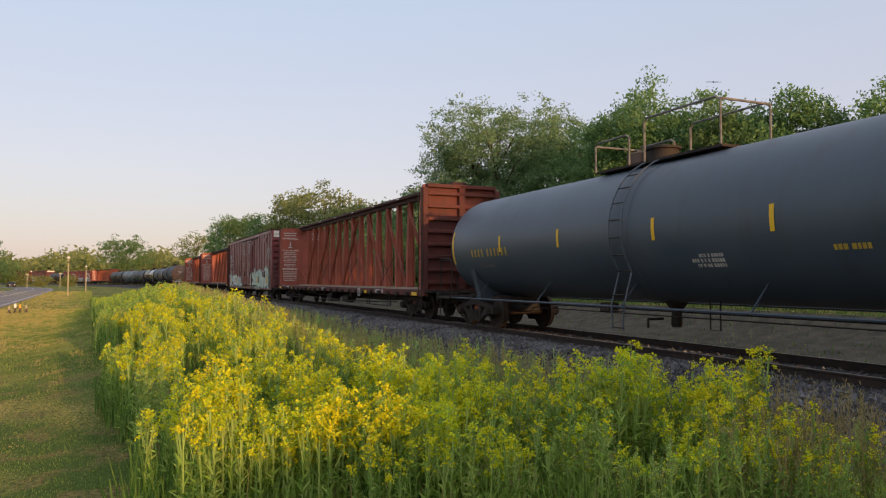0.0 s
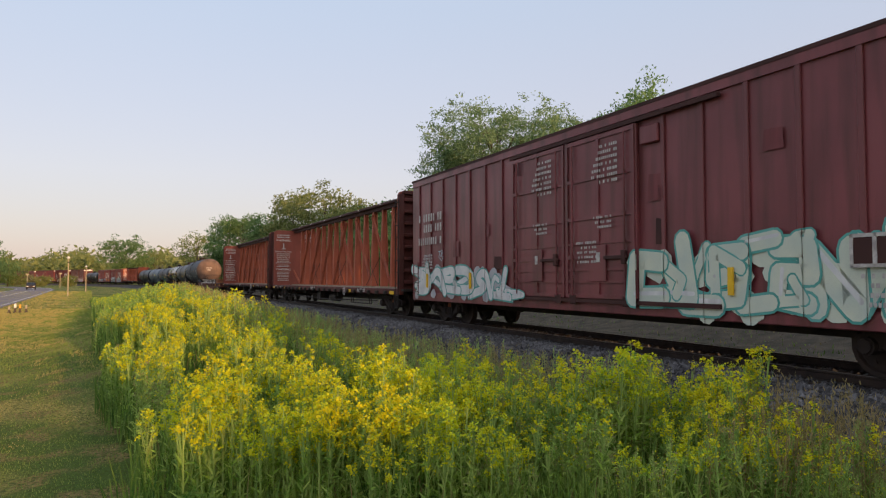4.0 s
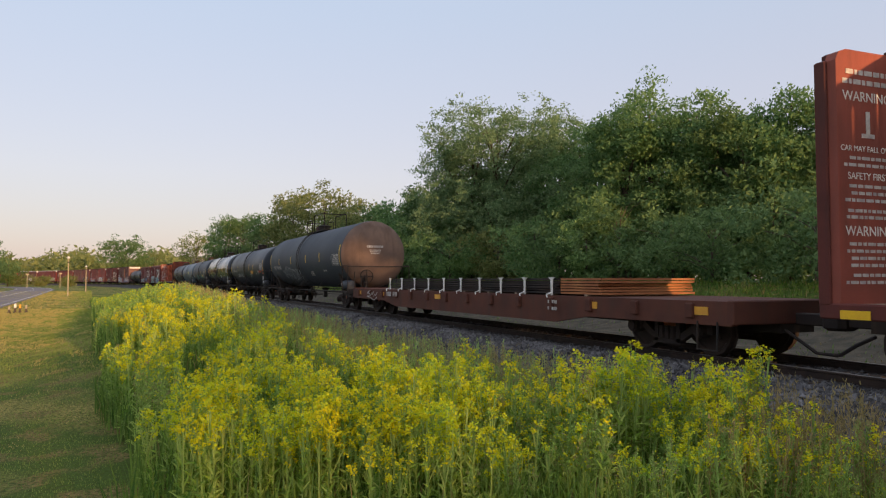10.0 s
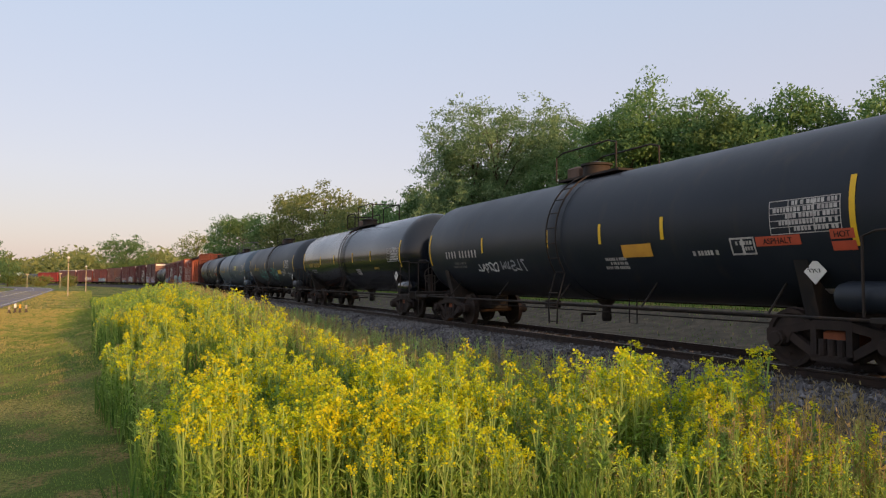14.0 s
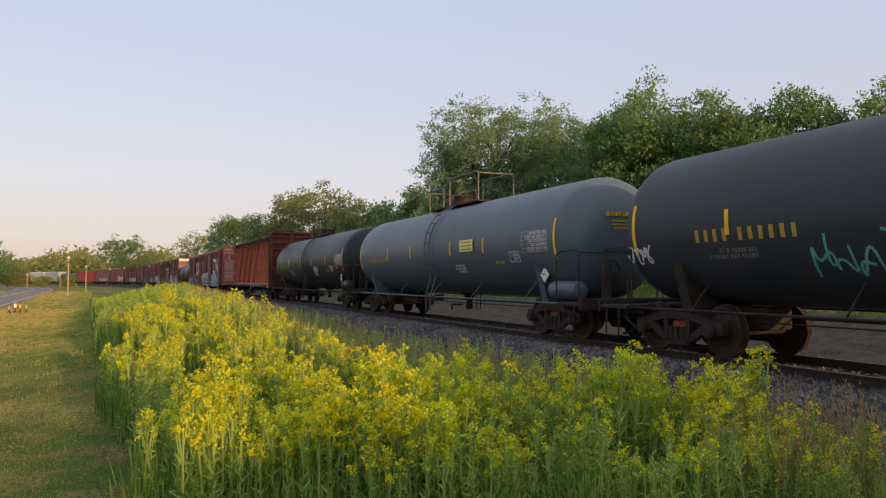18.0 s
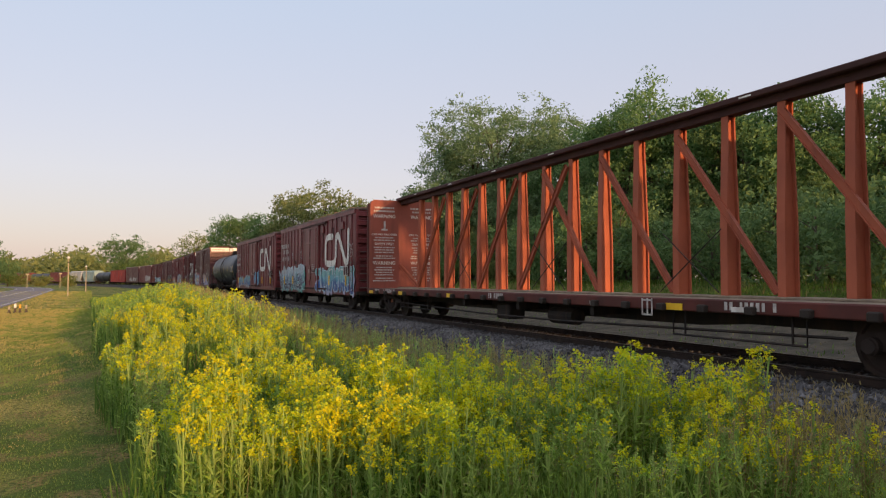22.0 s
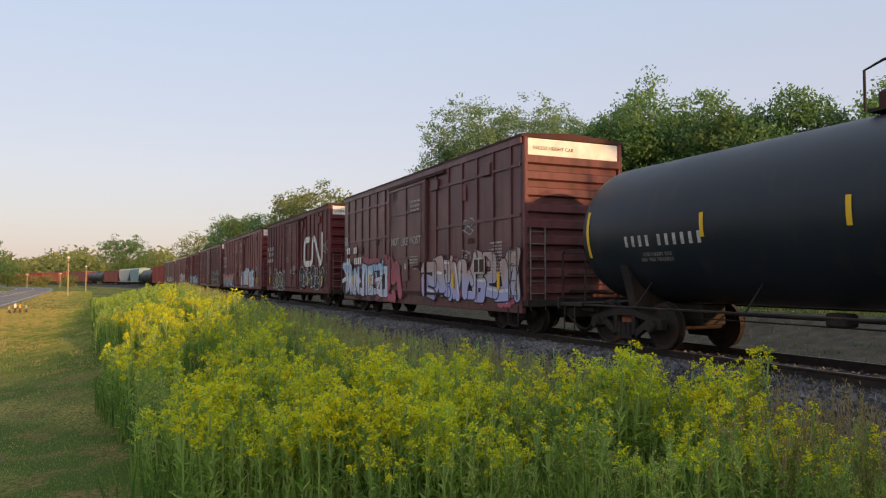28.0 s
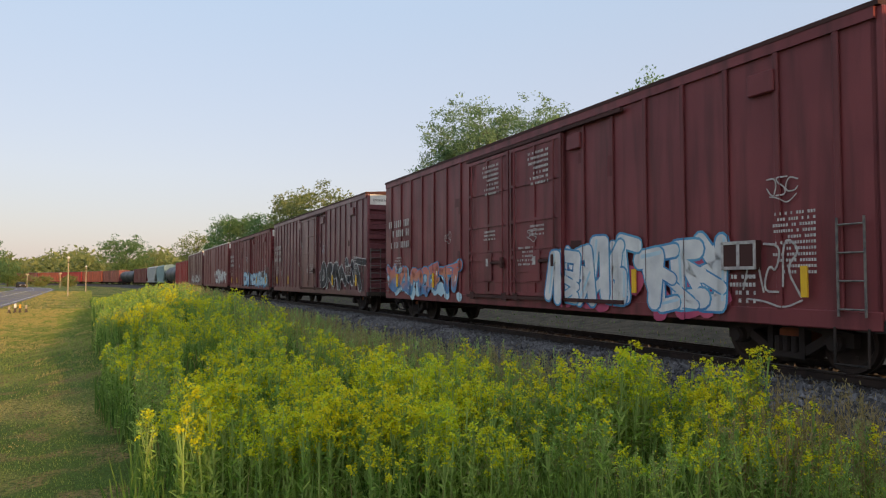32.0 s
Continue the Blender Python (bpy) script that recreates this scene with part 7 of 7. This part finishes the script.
    return -0.15 - 0.062 * (y - 7) + 0.18 * math.sin(y * 0.9)


def scatter(templates, xs, ys, zs, rng, sc, mats, name, label, category):
    qs, ms = [], []
    for x, y, z, s in zip(xs, ys, zs, sc):
        q, mi = templates[int(rng.integers(0, len(templates)))]
        a = rng.uniform(0, 6.283)
        c, sn = math.cos(a), math.sin(a)
        r = np.empty_like(q)
        r[..., 0] = (q[..., 0] * c - q[..., 1] * sn) * s + x
        r[..., 1] = (q[..., 0] * sn + q[..., 1] * c) * s + y
        r[..., 2] = q[..., 2] * s + z
        qs.append(r)
        ms.append(mi)
    me = quads_mesh(name, np.concatenate(qs), 4, mats, np.concatenate(ms))
    return tagged(new(name, me), label, category, kind="stuff")


def build_flowers():
    rng = np.random.default_rng(12)
    near = [plant_template(rng, rng.uniform(0.85, 1.1), 0.76) for _ in range(14)]
    green = [plant_template(rng, rng.uniform(0.75, 1.0), 0.45) for _ in range(8)]
    leafy = [herb_template(rng, rng.uniform(0.7, 1.0)) for _ in range(10)]
    far = [plant_template(rng, rng.uniform(0.75, 0.95), 0.12, 0.45) for _ in range(10)]

    def place(n, y0, y1, power):
        out = []
        while len(out) < n:
            y = y0 + (y1 - y0) * rng.random() ** power
            line = float(np.interp(y, RUN_Y, RUN_X)) - 4.1 - 1.2 * float(smooth_step(8, 18, y))
            lo = bed_edge(y)
            x = rng.uniform(lo, line)
            u = (x - lo) / (line - lo)
            dens = noise.noise((x * 0.7, y * 0.5, 3.0)) * 0.95 + 0.6 - 0.4 * u ** 1.5
            if x * math.sin(YAW) + y * math.cos(YAW) < 5.7 + 0.5 * noise.noise((x * 2, y * 2, 1.0)):
                continue
            if rng.random() < dens:
                out.append((x, y, u))
        return np.array(out)

    # near the camera the plants stand in groups, each of one height and ripeness; a green strip of unripe herbs stands in front
    rows = []
    while len(rows) < 3100:
        if rng.random() < 0.36:
            d, s = rng.uniform(5.6, 8.6), rng.uniform(-0.36, 0.62)
            x, y = d * math.sin(YAW) + d * s * math.cos(YAW), d * math.cos(YAW) - d * s * math.sin(YAW)
        else:
            y = 3 + 15.5 * rng.random()
            x = rng.uniform(bed_edge(y), float(np.interp(y, RUN_Y, RUN_X)) - 3.9)
        d = x * math.sin(YAW) + y * math.cos(YAW)
        s = (x * math.cos(YAW) - y * math.sin(YAW)) / max(d, 1)
        lo, line = bed_edge(y), float(np.interp(y, RUN_Y, RUN_X)) - 3.9 - 1.2 * float(smooth_step(7, 14, y))
        u = (x - lo) / (line - lo)
        if not 0.0 < u < 1 or rng.random() > 0.97 - 0.38 * smooth_step(0.3, 0.85, u) + 0.6 * noise.noise((x * 0.5, y * 0.4, 3.0)):
            continue
        strip = smooth_step(-0.16, 0.05, s) * (1 - smooth_step(6.5, 7.4, d))
        ripe = noise.noise((x * 0.75, y * 0.6, 8.0)) * 0.7 + 0.34 - 0.3 * smooth_step(10.5, 16.0, y) - 0.45 * strip - 0.04 * smooth_step(0.1, 0.3, s) - 0.5 * (1 - smooth_step(0.0, 0.1, u)) - 0.7 * smooth_step(0.42, 0.75, u) * smooth_step(8.5, 12.0, y) + rng.normal() * 0.2
        tall = rng.uniform(0.86, 1.14) * (1 + 0.17 * noise.noise((x * 1.1, y * 0.9, 5.0))) * (1 - 0.12 * strip)
        tall *= 1 - 0.42 * smooth_step(0.5, 1.0, u) * smooth_step(8.5, 12.0, y)
        tall *= 1 + (0.22 if rng.random() < 0.4 else 0.05) * smooth_step(0.1, 0.2, s) * (1 - smooth_step(8.0, 9.5, d))
        for _ in range(int(rng.integers(5, 13))):
            px, py = x + rng.normal() * 0.11, y + rng.normal() * 0.11
            if px > bed_edge(py) and px * math.sin(YAW) + py * math.cos(YAW) > 5.4:
                rows.append((px, py, tall * rng.uniform(0.84, 1.08), ripe + rng.normal() * 0.28))
    a = np.array(rows)
    sc = a[:, 2]
    z = ground_z(a[:, 0], a[:, 1])
    yel = a[:, 3] > 0.02
    bud = ~yel & (a[:, 3] > -0.3)
    herb = ~yel & ~bud
    scatter(near, a[yel, 0], a[yel, 1], z[yel], rng, sc[yel], ["stem", "petal", "stalk", "herb"], "yellow_wildflowers", "dense yellow-flowered wild mustard in a rough verge", "wildflowers")
    scatter(green, a[bud, 0], a[bud, 1], z[bud], rng, sc[bud] * 0.97, ["stem", "petal", "stalk", "herb"], "budding_wildflowers", "green budding wild mustard among tall grass", "wildflowers")
    scatter(leafy, a[herb, 0], a[herb, 1], z[herb], rng, sc[herb] * 0.97, ["herb", "petal", "stalk", "seed"], "leafy_herbs", "leafy blue-green herbs with pale seed heads", "herbs")
    b = place(2200, 17, 62, 1.5)
    scatter(far, b[:, 0], b[:, 1], ground_z(b[:, 0], b[:, 1]), rng, rng.uniform(0.75, 1.1, len(b)) * (1 - 0.35 * smooth_step(0.55, 1.0, b[:, 2])), ["stem", "petal", "stalk", "herb"], "far_wildflowers", "yellow wildflowers over the crest of the mound", "wildflowers")

    # tall grass between and beside the flowers
    def blades(n, y0, y1, power, h0, h1, name, label, mats, straw):
        y = y0 + (y1 - y0) * rng.random(n) ** power
        lo = -0.15 - 0.062 * (y - 7) + 0.18 * np.sin(y * 0.9)
        line = np.interp(y, RUN_Y, RUN_X) - 3.7 - 0.9 * smooth_step(8, 18, y)
        u = rng.random(n) ** 0.85
        x = lo + (line - lo) * u
        keep = x * math.sin(YAW) + y * math.cos(YAW) > 5.4
        x, y, u = x[keep], y[keep], u[keep]
        n = len(x)
        z = ground_z(x, y)
        h = rng.uniform(h0, h1, n) * (0.85 + 0.15 * np.sin(x * 1.3) * np.sin(y * 1.1)) * (1 - 0.4 * smooth_step(0.8, 1.0, u))
        a = rng.uniform(0, 6.283, n)
        bend = rng.uniform(0.08, 0.4, n) * h
        w = rng.uniform(0.007, 0.017, n) * (1 + y / 22)
        p0 = np.stack([x, y, z], 1)
        d = np.stack([np.cos(a), np.sin(a), np.zeros(n)], 1)
        s = np.stack([-np.sin(a), np.cos(a), np.zeros(n)], 1) * w[:, None] / 2
        p1 = p0 + d * bend[:, None] * 0.3 + np.array([0, 0, 1]) * (h * 0.55)[:, None]
        p2 = p0 + d * bend[:, None] + np.array([0, 0, 1]) * h[:, None]
        quad = np.concatenate([np.stack([p0 - s, p0 + s, p1 + s, p1 - s], 1), np.stack([p1 - s, p1 + s, p2 + s * 0.2, p2 - s * 0.2], 1)])
        pick = (rng.random(n) < straw * (0.15 + 1.1 * u)).astype(int)
        tagged(new(name, quads_mesh(name, quad, 4, mats, np.concatenate([pick, pick]))), label, "grass", kind="stuff")

    blades(34000, 3.0, 22, 1.25, 0.3, 0.8, "tall_grass", "tall green grass with tan stalks among wildflowers", ["blade", "straw"], 0.2)
    blades(16000, 20, 75, 1.3, 0.45, 0.85, "far_tall_grass", "tall green grass along the mound and line", ["blade", "straw"], 0.15)
    # pale seeding grass where the bed thins out beside the ballast
    def seeding(x, y, h0, h1, seeds, name, label, mats):
        n = len(x)
        p0 = np.stack([x, y, ground_z(x, y)], 1)
        h, a = rng.uniform(h0, h1, n), rng.uniform(0, 6.283, n)
        lean = np.stack([np.cos(a) * h * 0.12, np.sin(a) * h * 0.12, h], 1)
        sd = np.stack([-np.sin(a), np.cos(a), np.zeros(n)], 1)
        wide = (1 + 0.06 * y)[:, None]
        stalks = [np.stack([p0 - sd * 0.003 * wide, p0 + sd * 0.003 * wide, p0 + lean + sd * 0.002 * wide, p0 + lean - sd * 0.002 * wide], 1)]
        for k in range(seeds):
            c = p0 + lean * rng.uniform(0.78, 1.05, n)[:, None] + rng.normal(size=(n, 3)) * 0.016
            t = c + np.stack([np.cos(a + k) * 0.022, np.sin(a + k) * 0.022, np.full(n, 0.035)], 1)
            stalks.append(np.stack([c - sd * 0.004 * wide, c + sd * 0.004 * wide, t + sd * 0.002 * wide, t - sd * 0.002 * wide], 1))
        pick = np.tile(rng.integers(0, len(mats), n), seeds + 1)
        tagged(new(name, quads_mesh(name, np.concatenate(stalks), 4, mats, pick)), label, "grass", kind="stuff")

    n = 800
    d, sx = rng.uniform(5.6, 9.5, n), rng.uniform(0.36, 0.66, n)
    x, y = d * (math.sin(YAW) + sx * math.cos(YAW)), d * (math.cos(YAW) - sx * math.sin(YAW))
    keep = x < np.interp(y, RUN_Y, RUN_X) - 3.4
    seeding(x[keep], y[keep], 0.6, 1.1, 10, "seeding_grass", "pale tan seeding grass beside the ballast", ["straw"])
    n = 5200
    y = 8.0 + 26.0 * rng.random(n) ** 1.3
    lo, line = -0.15 - 0.062 * (y - 7), np.interp(y, RUN_Y, RUN_X) - 3.6 - 0.9 * smooth_step(8, 18, y)
    x = lo + (line - lo) * (1.02 - 0.62 * rng.random(n) ** 1.25)
    seeding(x, y, 0.5, 0.95, 9, "pale_seeding_grass", "pale green seeding grass between flowers and ballast", ["seed", "straw", "stalk"])
    # short lawn blades, larger and sparser far off
    def lawn(n, y0, y1, power, wide, h0, h1, name):
        y = y0 + (y1 - y0) * rng.random(n) ** power
        x = -0.1 - 0.062 * (y - 7) - wide * rng.random(n) ** 1.1
        z = ground_z(x, y) - 0.01
        h = rng.uniform(h0, h1, n)
        a = rng.uniform(0, 6.283, n)
        p0 = np.stack([x, y, z], 1)
        s = np.stack([-np.sin(a), np.cos(a), np.zeros(n)], 1) * (0.0015 + y * 0.0004)[:, None]
        tip = p0 + np.stack([np.cos(a) * h * 0.5, np.sin(a) * h * 0.5, h], 1)
        quad = np.stack([p0 - s, p0 + s, tip + s * 0.4, tip - s * 0.4], 1)
        # tan blades: dry patches by noise, plus the sunlit far lawn put into colour
        dry = 1.3 * smooth_step(0.7, 4.0, -0.062 * (y - 7) - x) * (0.15 + 0.85 * smooth_step(14, 26, y)) - 0.25 + np.array([1.3 * noise.noise((px * 0.5, py * 0.25, 2.0)) + 1.9 * noise.noise((px * 2.4, py * 1.5, 4.0)) for px, py in zip(x, y)])
        tagged(new(name, quads_mesh(name, quad, 4, ["lawn_green", "lawn_dry_lit"], (rng.random(n) < dry).astype(int))), "short mown grass, tan where dry and where sunlit", "grass", kind="stuff")

    lawn(100000, 4.5, 40, 1.9, 9, 0.018, 0.04, "lawn_blades")
    lawn(60000, 16, 60, 1.1, 12, 0.03, 0.06, "middle_lawn_blades")
    lawn(30000, 38, 150, 1.5, 16, 0.04, 0.09, "far_lawn_blades")
    # sparse tufts and stones on the strip beyond the line
    n = 3600
    s = 4 + 60 * rng.random(n) ** 1.3
    lat = -3.0 - 5.5 * rng.random(n)
    keep = np.array([noise.noise((p * 0.4, q * 0.8, 6.0)) + 0.12 * (-3.5 - q) > 0.1 for p, q in zip(s, lat)])
    s, lat = s[keep], lat[keep]
    n = len(s)
    th = np.interp(s, RUN_S, RUN_TH)
    x, y = np.interp(s, RUN_S, RUN_X) - np.cos(th) * lat, np.interp(s, RUN_S, RUN_Y) - np.sin(th) * lat
    z = np.interp(-lat, (3.0, 3.2, 5.5, 7.0, 8.6), (-0.32, -0.31, -0.21, 0.06, 0.57))
    h, a = rng.uniform(0.03, 0.12, n), rng.uniform(0, 6.283, n)
    p0 = np.stack([x, y, z], 1)
    sd = np.stack([-np.sin(a), np.cos(a), np.zeros(n)], 1) * rng.uniform(0.008, 0.02, n)[:, None]
    tip = p0 + np.stack([np.cos(a) * h * 0.6, np.sin(a) * h * 0.6, h], 1)
    tagged(new("verge_tufts", quads_mesh("verge_tufts", np.stack([p0 - sd, p0 + sd, tip + sd * 0.3, tip - sd * 0.3], 1), 4, ["blade", "straw"], (rng.random(n) < 0.15).astype(int))), "sparse green and tan tufts on the gravel strip", "grass", kind="stuff")


    # rough grass up the bank to the wood's edge
    n = 26000
    s, lat = 2 + 70 * rng.random(n) ** 1.3, -8.3 - 6.0 * rng.random(n)
    th = np.interp(s, RUN_S, RUN_TH)
    x, y = np.interp(s, RUN_S, RUN_X) - np.cos(th) * lat, np.interp(s, RUN_S, RUN_Y) - np.sin(th) * lat
    p0 = np.stack([x, y, ground_z(x, y) - 0.05], 1)
    h, a = rng.uniform(0.1, 0.34, n), rng.uniform(0, 6.283, n)
    sd = np.stack([-np.sin(a), np.cos(a), np.zeros(n)], 1) * rng.uniform(0.01, 0.024, n)[:, None]
    tip = p0 + np.stack([np.cos(a) * h * 0.5, np.sin(a) * h * 0.5, h], 1)
    tagged(new("bank_grass", quads_mesh("bank_grass", np.stack([p0 - sd, p0 + sd, tip + sd * 0.3, tip - sd * 0.3], 1), 4, ["blade", "straw"], (rng.random(n) < 0.06).astype(int))), "rough green grass below the wood", "grass", kind="stuff")


# ---- small things ----
def build_small():
    for x, y, h, head in ((-8.9, 103.5, 4.9, True), (-9.3, 140.7, 4.4, True), (-28.0, 214.7, 3.8, False), (-20.0, 211.0, 4.0, False)):
        p = thing("lamp_post" if head else "sign_post", "pale wooden lamp post with a white head" if head else "short pale post beside the road", "lamp post" if head else "post", "posts beside the road")
        p.location = (x, y, -0.6)
        part("post", Geo().tube([(0, 0, 0), (0, 0, h)], 0.085, 8, True, 0.065), "pole", p)
        if head:
            part("lamp_head", Geo().spin([(0.08, 0), (0.18, 0.05), (0.19, 0.2), (0.08, 0.3)], "z", (0, 0, h), 12), "lamp_head", p, "white lamp head")
            part("collar", Geo().spin([(0.15, 0), (0.15, 0.1)], "z", (0, 0, h - 0.5), 10), "frame", p)
        else:
            part("cap", Geo().box(-0.35, 0.35, -0.05, 0.05, h - 0.35, h, 0.02), "pole", p)
    # short marker posts in the grass
    for dx, tall, paint in ((-0.32, 0.42, "pole"), (0.0, 0.62, "white"), (0.26, 0.56, "amber"), (0.6, 0.5, "pole")):
        x, y = -7.6 + dx, 53.4 + dx * 0.3
        c = thing("marker_post", "short tan and white marker post in the grass", "marker post", "marker posts in the grass")
        c.location = (x, y, float(ground_z(x, y)))
        part("base", Geo().spin([(0.13, 0), (0.13, 0.06), (0.08, 0.09)], "z", (0, 0, 0), 12), "bark", c)
        part("stem", Geo().spin([(0.07, 0.06), (0.06, tall * 0.62)], "z", (0, 0, 0), 12), "bark", c)
        part("sleeve", Geo().spin([(0.075, tall * 0.55), (0.07, tall * 0.94), (0.03, tall)], "z", (0, 0, 0), 12), paint, c)


def bird():
    b = thing("bird", "small dark bird gliding above the trees", "bird")
    part("body", Geo().spin([(0.01, -0.2), (0.05, -0.12), (0.06, 0.0), (0.03, 0.14), (0.01, 0.24)], "y", (0, 0, 0), 8), "frame", b)
    for sx in (-1, 1):
        part("wing", Geo().slab([(0, -0.08), (sx * 0.3, -0.1), (sx * 0.62, 0.02), (sx * 0.3, 0.06), (0, 0.08)], -0.008, 0.008, "z"), "frame", b)
    return b


def road_car(paint, label):
    c = thing("car", label, "car", "cars on the road")
    body = [(-2.2, 0.35), (-2.2, 0.75), (-1.9, 0.95), (-0.95, 1.02), (-0.45, 1.45), (1.1, 1.5), (1.75, 1.05), (2.2, 0.95), (2.25, 0.4)]
    part("body", Geo().slab(body, -0.85, 0.85, "x"), paint, c)
    part("windscreen", Geo().slab([(-0.97, 1.04), (-0.5, 1.42), (-0.46, 1.42), (-0.9, 1.04)], -0.7, 0.7, "x"), "gloss", c)
    part("side_window", Geo().slab([(-0.7, 1.05), (-0.4, 1.38), (1.0, 1.42), (1.5, 1.05)], -0.86, 0.86, "x"), "gloss", c)
    for sx in (-0.6, 0.6):
        part("headlight", Geo().box(sx - 0.16, sx + 0.16, -2.23, -2.18, 0.62, 0.78, 0.02), "lamp_head", c)
    part("bumper", Geo().box(-0.85, 0.85, -2.28, -2.18, 0.32, 0.55, 0.02), "frame", c)
    for sx in (-0.8, 0.8):
        for y in (-1.35, 1.4):
            part("wheel", Geo().spin([(0.1, -0.1), (0.3, -0.1), (0.33, -0.05), (0.33, 0.05), (0.3, 0.1), (0.1, 0.1)], "x", (sx, y, 0.33), 16), "frame", c)
    return c


build_ground()
build_line()
build_road()
build_train()
build_trees()
build_far_wood()
build_flowers()
build_small()
BIRD = bird()
CAR_OUT = road_car("plate", "small dark car with bright headlights on the road")
CAR_IN = road_car("frame", "small dark car on the road")
build_ballast()


def drive(car, places):
    rows = []
    for k, (t, x, y) in enumerate(places):
        a, b = places[max(k - 1, 0)], places[min(k + 1, len(places) - 1)]
        rows.append((t, pose(x, y, -0.49, 0, 0, math.degrees(math.atan2(b[1] - a[1], -(b[2] - a[2]))))))
    walk(car, rows)


def motions():
    """The train rolls past at a steady pace; wheels turn while they are near; two cars use the road."""
    times = [0.0, 0.1] + [float(t) for t in range(1, 32)] + [31.9, 32.0]
    for car, mid, base, sets in TRAIN:
        walk(car, [(t, car_pose(mid, base, t)) for t in times])
        for k, ws in enumerate(sets):
            hub = pose(*ws.location)
            s0 = mid + (base if k > 1 else -base)
            near = [t for t in np.arange(0.0, 32.01, 0.06) if 1.0 < s0 - gone(t) < 34.0]
            if len(near) < 3:
                continue
            rows = [(0.0, hub)] if near[0] > 0 else []
            for t in near:
                rows.append((float(t), hub @ pose(0, 0, 0, math.degrees((gone(t) - gone(near[0])) / 0.46))))
            if near[-1] < 31.95:
                rows.append((32.0, rows[-1][1]))
            walk(ws, rows)
    walk(BIRD, [(0.0, pose(41.0, 42.8, 17.1, 0, 8, -50)), (0.3, pose(41.1, 42.9, 16.0, 0, 4, -50)), (1.0, pose(41.5, 43.4, 13.0, 0, 0, -50)), (2.0, pose(41.9, 43.8, 10.6, 0, 0, -50)), (32.0, pose(41.9, 43.8, 10.6, 0, 0, -50))])
    drive(CAR_OUT, [(0.0, -34.0, 231.0), (1.2, -28.0, 210.0), (2.8, -23.6, 188.0), (5.5, -21.2, 160.0), (7.0, -20.6, 143.0), (8.5, -19.5, 124.0), (14.0, -15.0, 55.0), (18.0, -11.0, 5.0), (32.0, -11.0, -150.0)])
    drive(CAR_IN, [(0.0, -170.0, 560.0), (24.0, -70.0, 310.0), (28.0, -48.0, 262.0), (30.5, -36.0, 236.0), (32.0, -29.5, 216.0)])


motions()
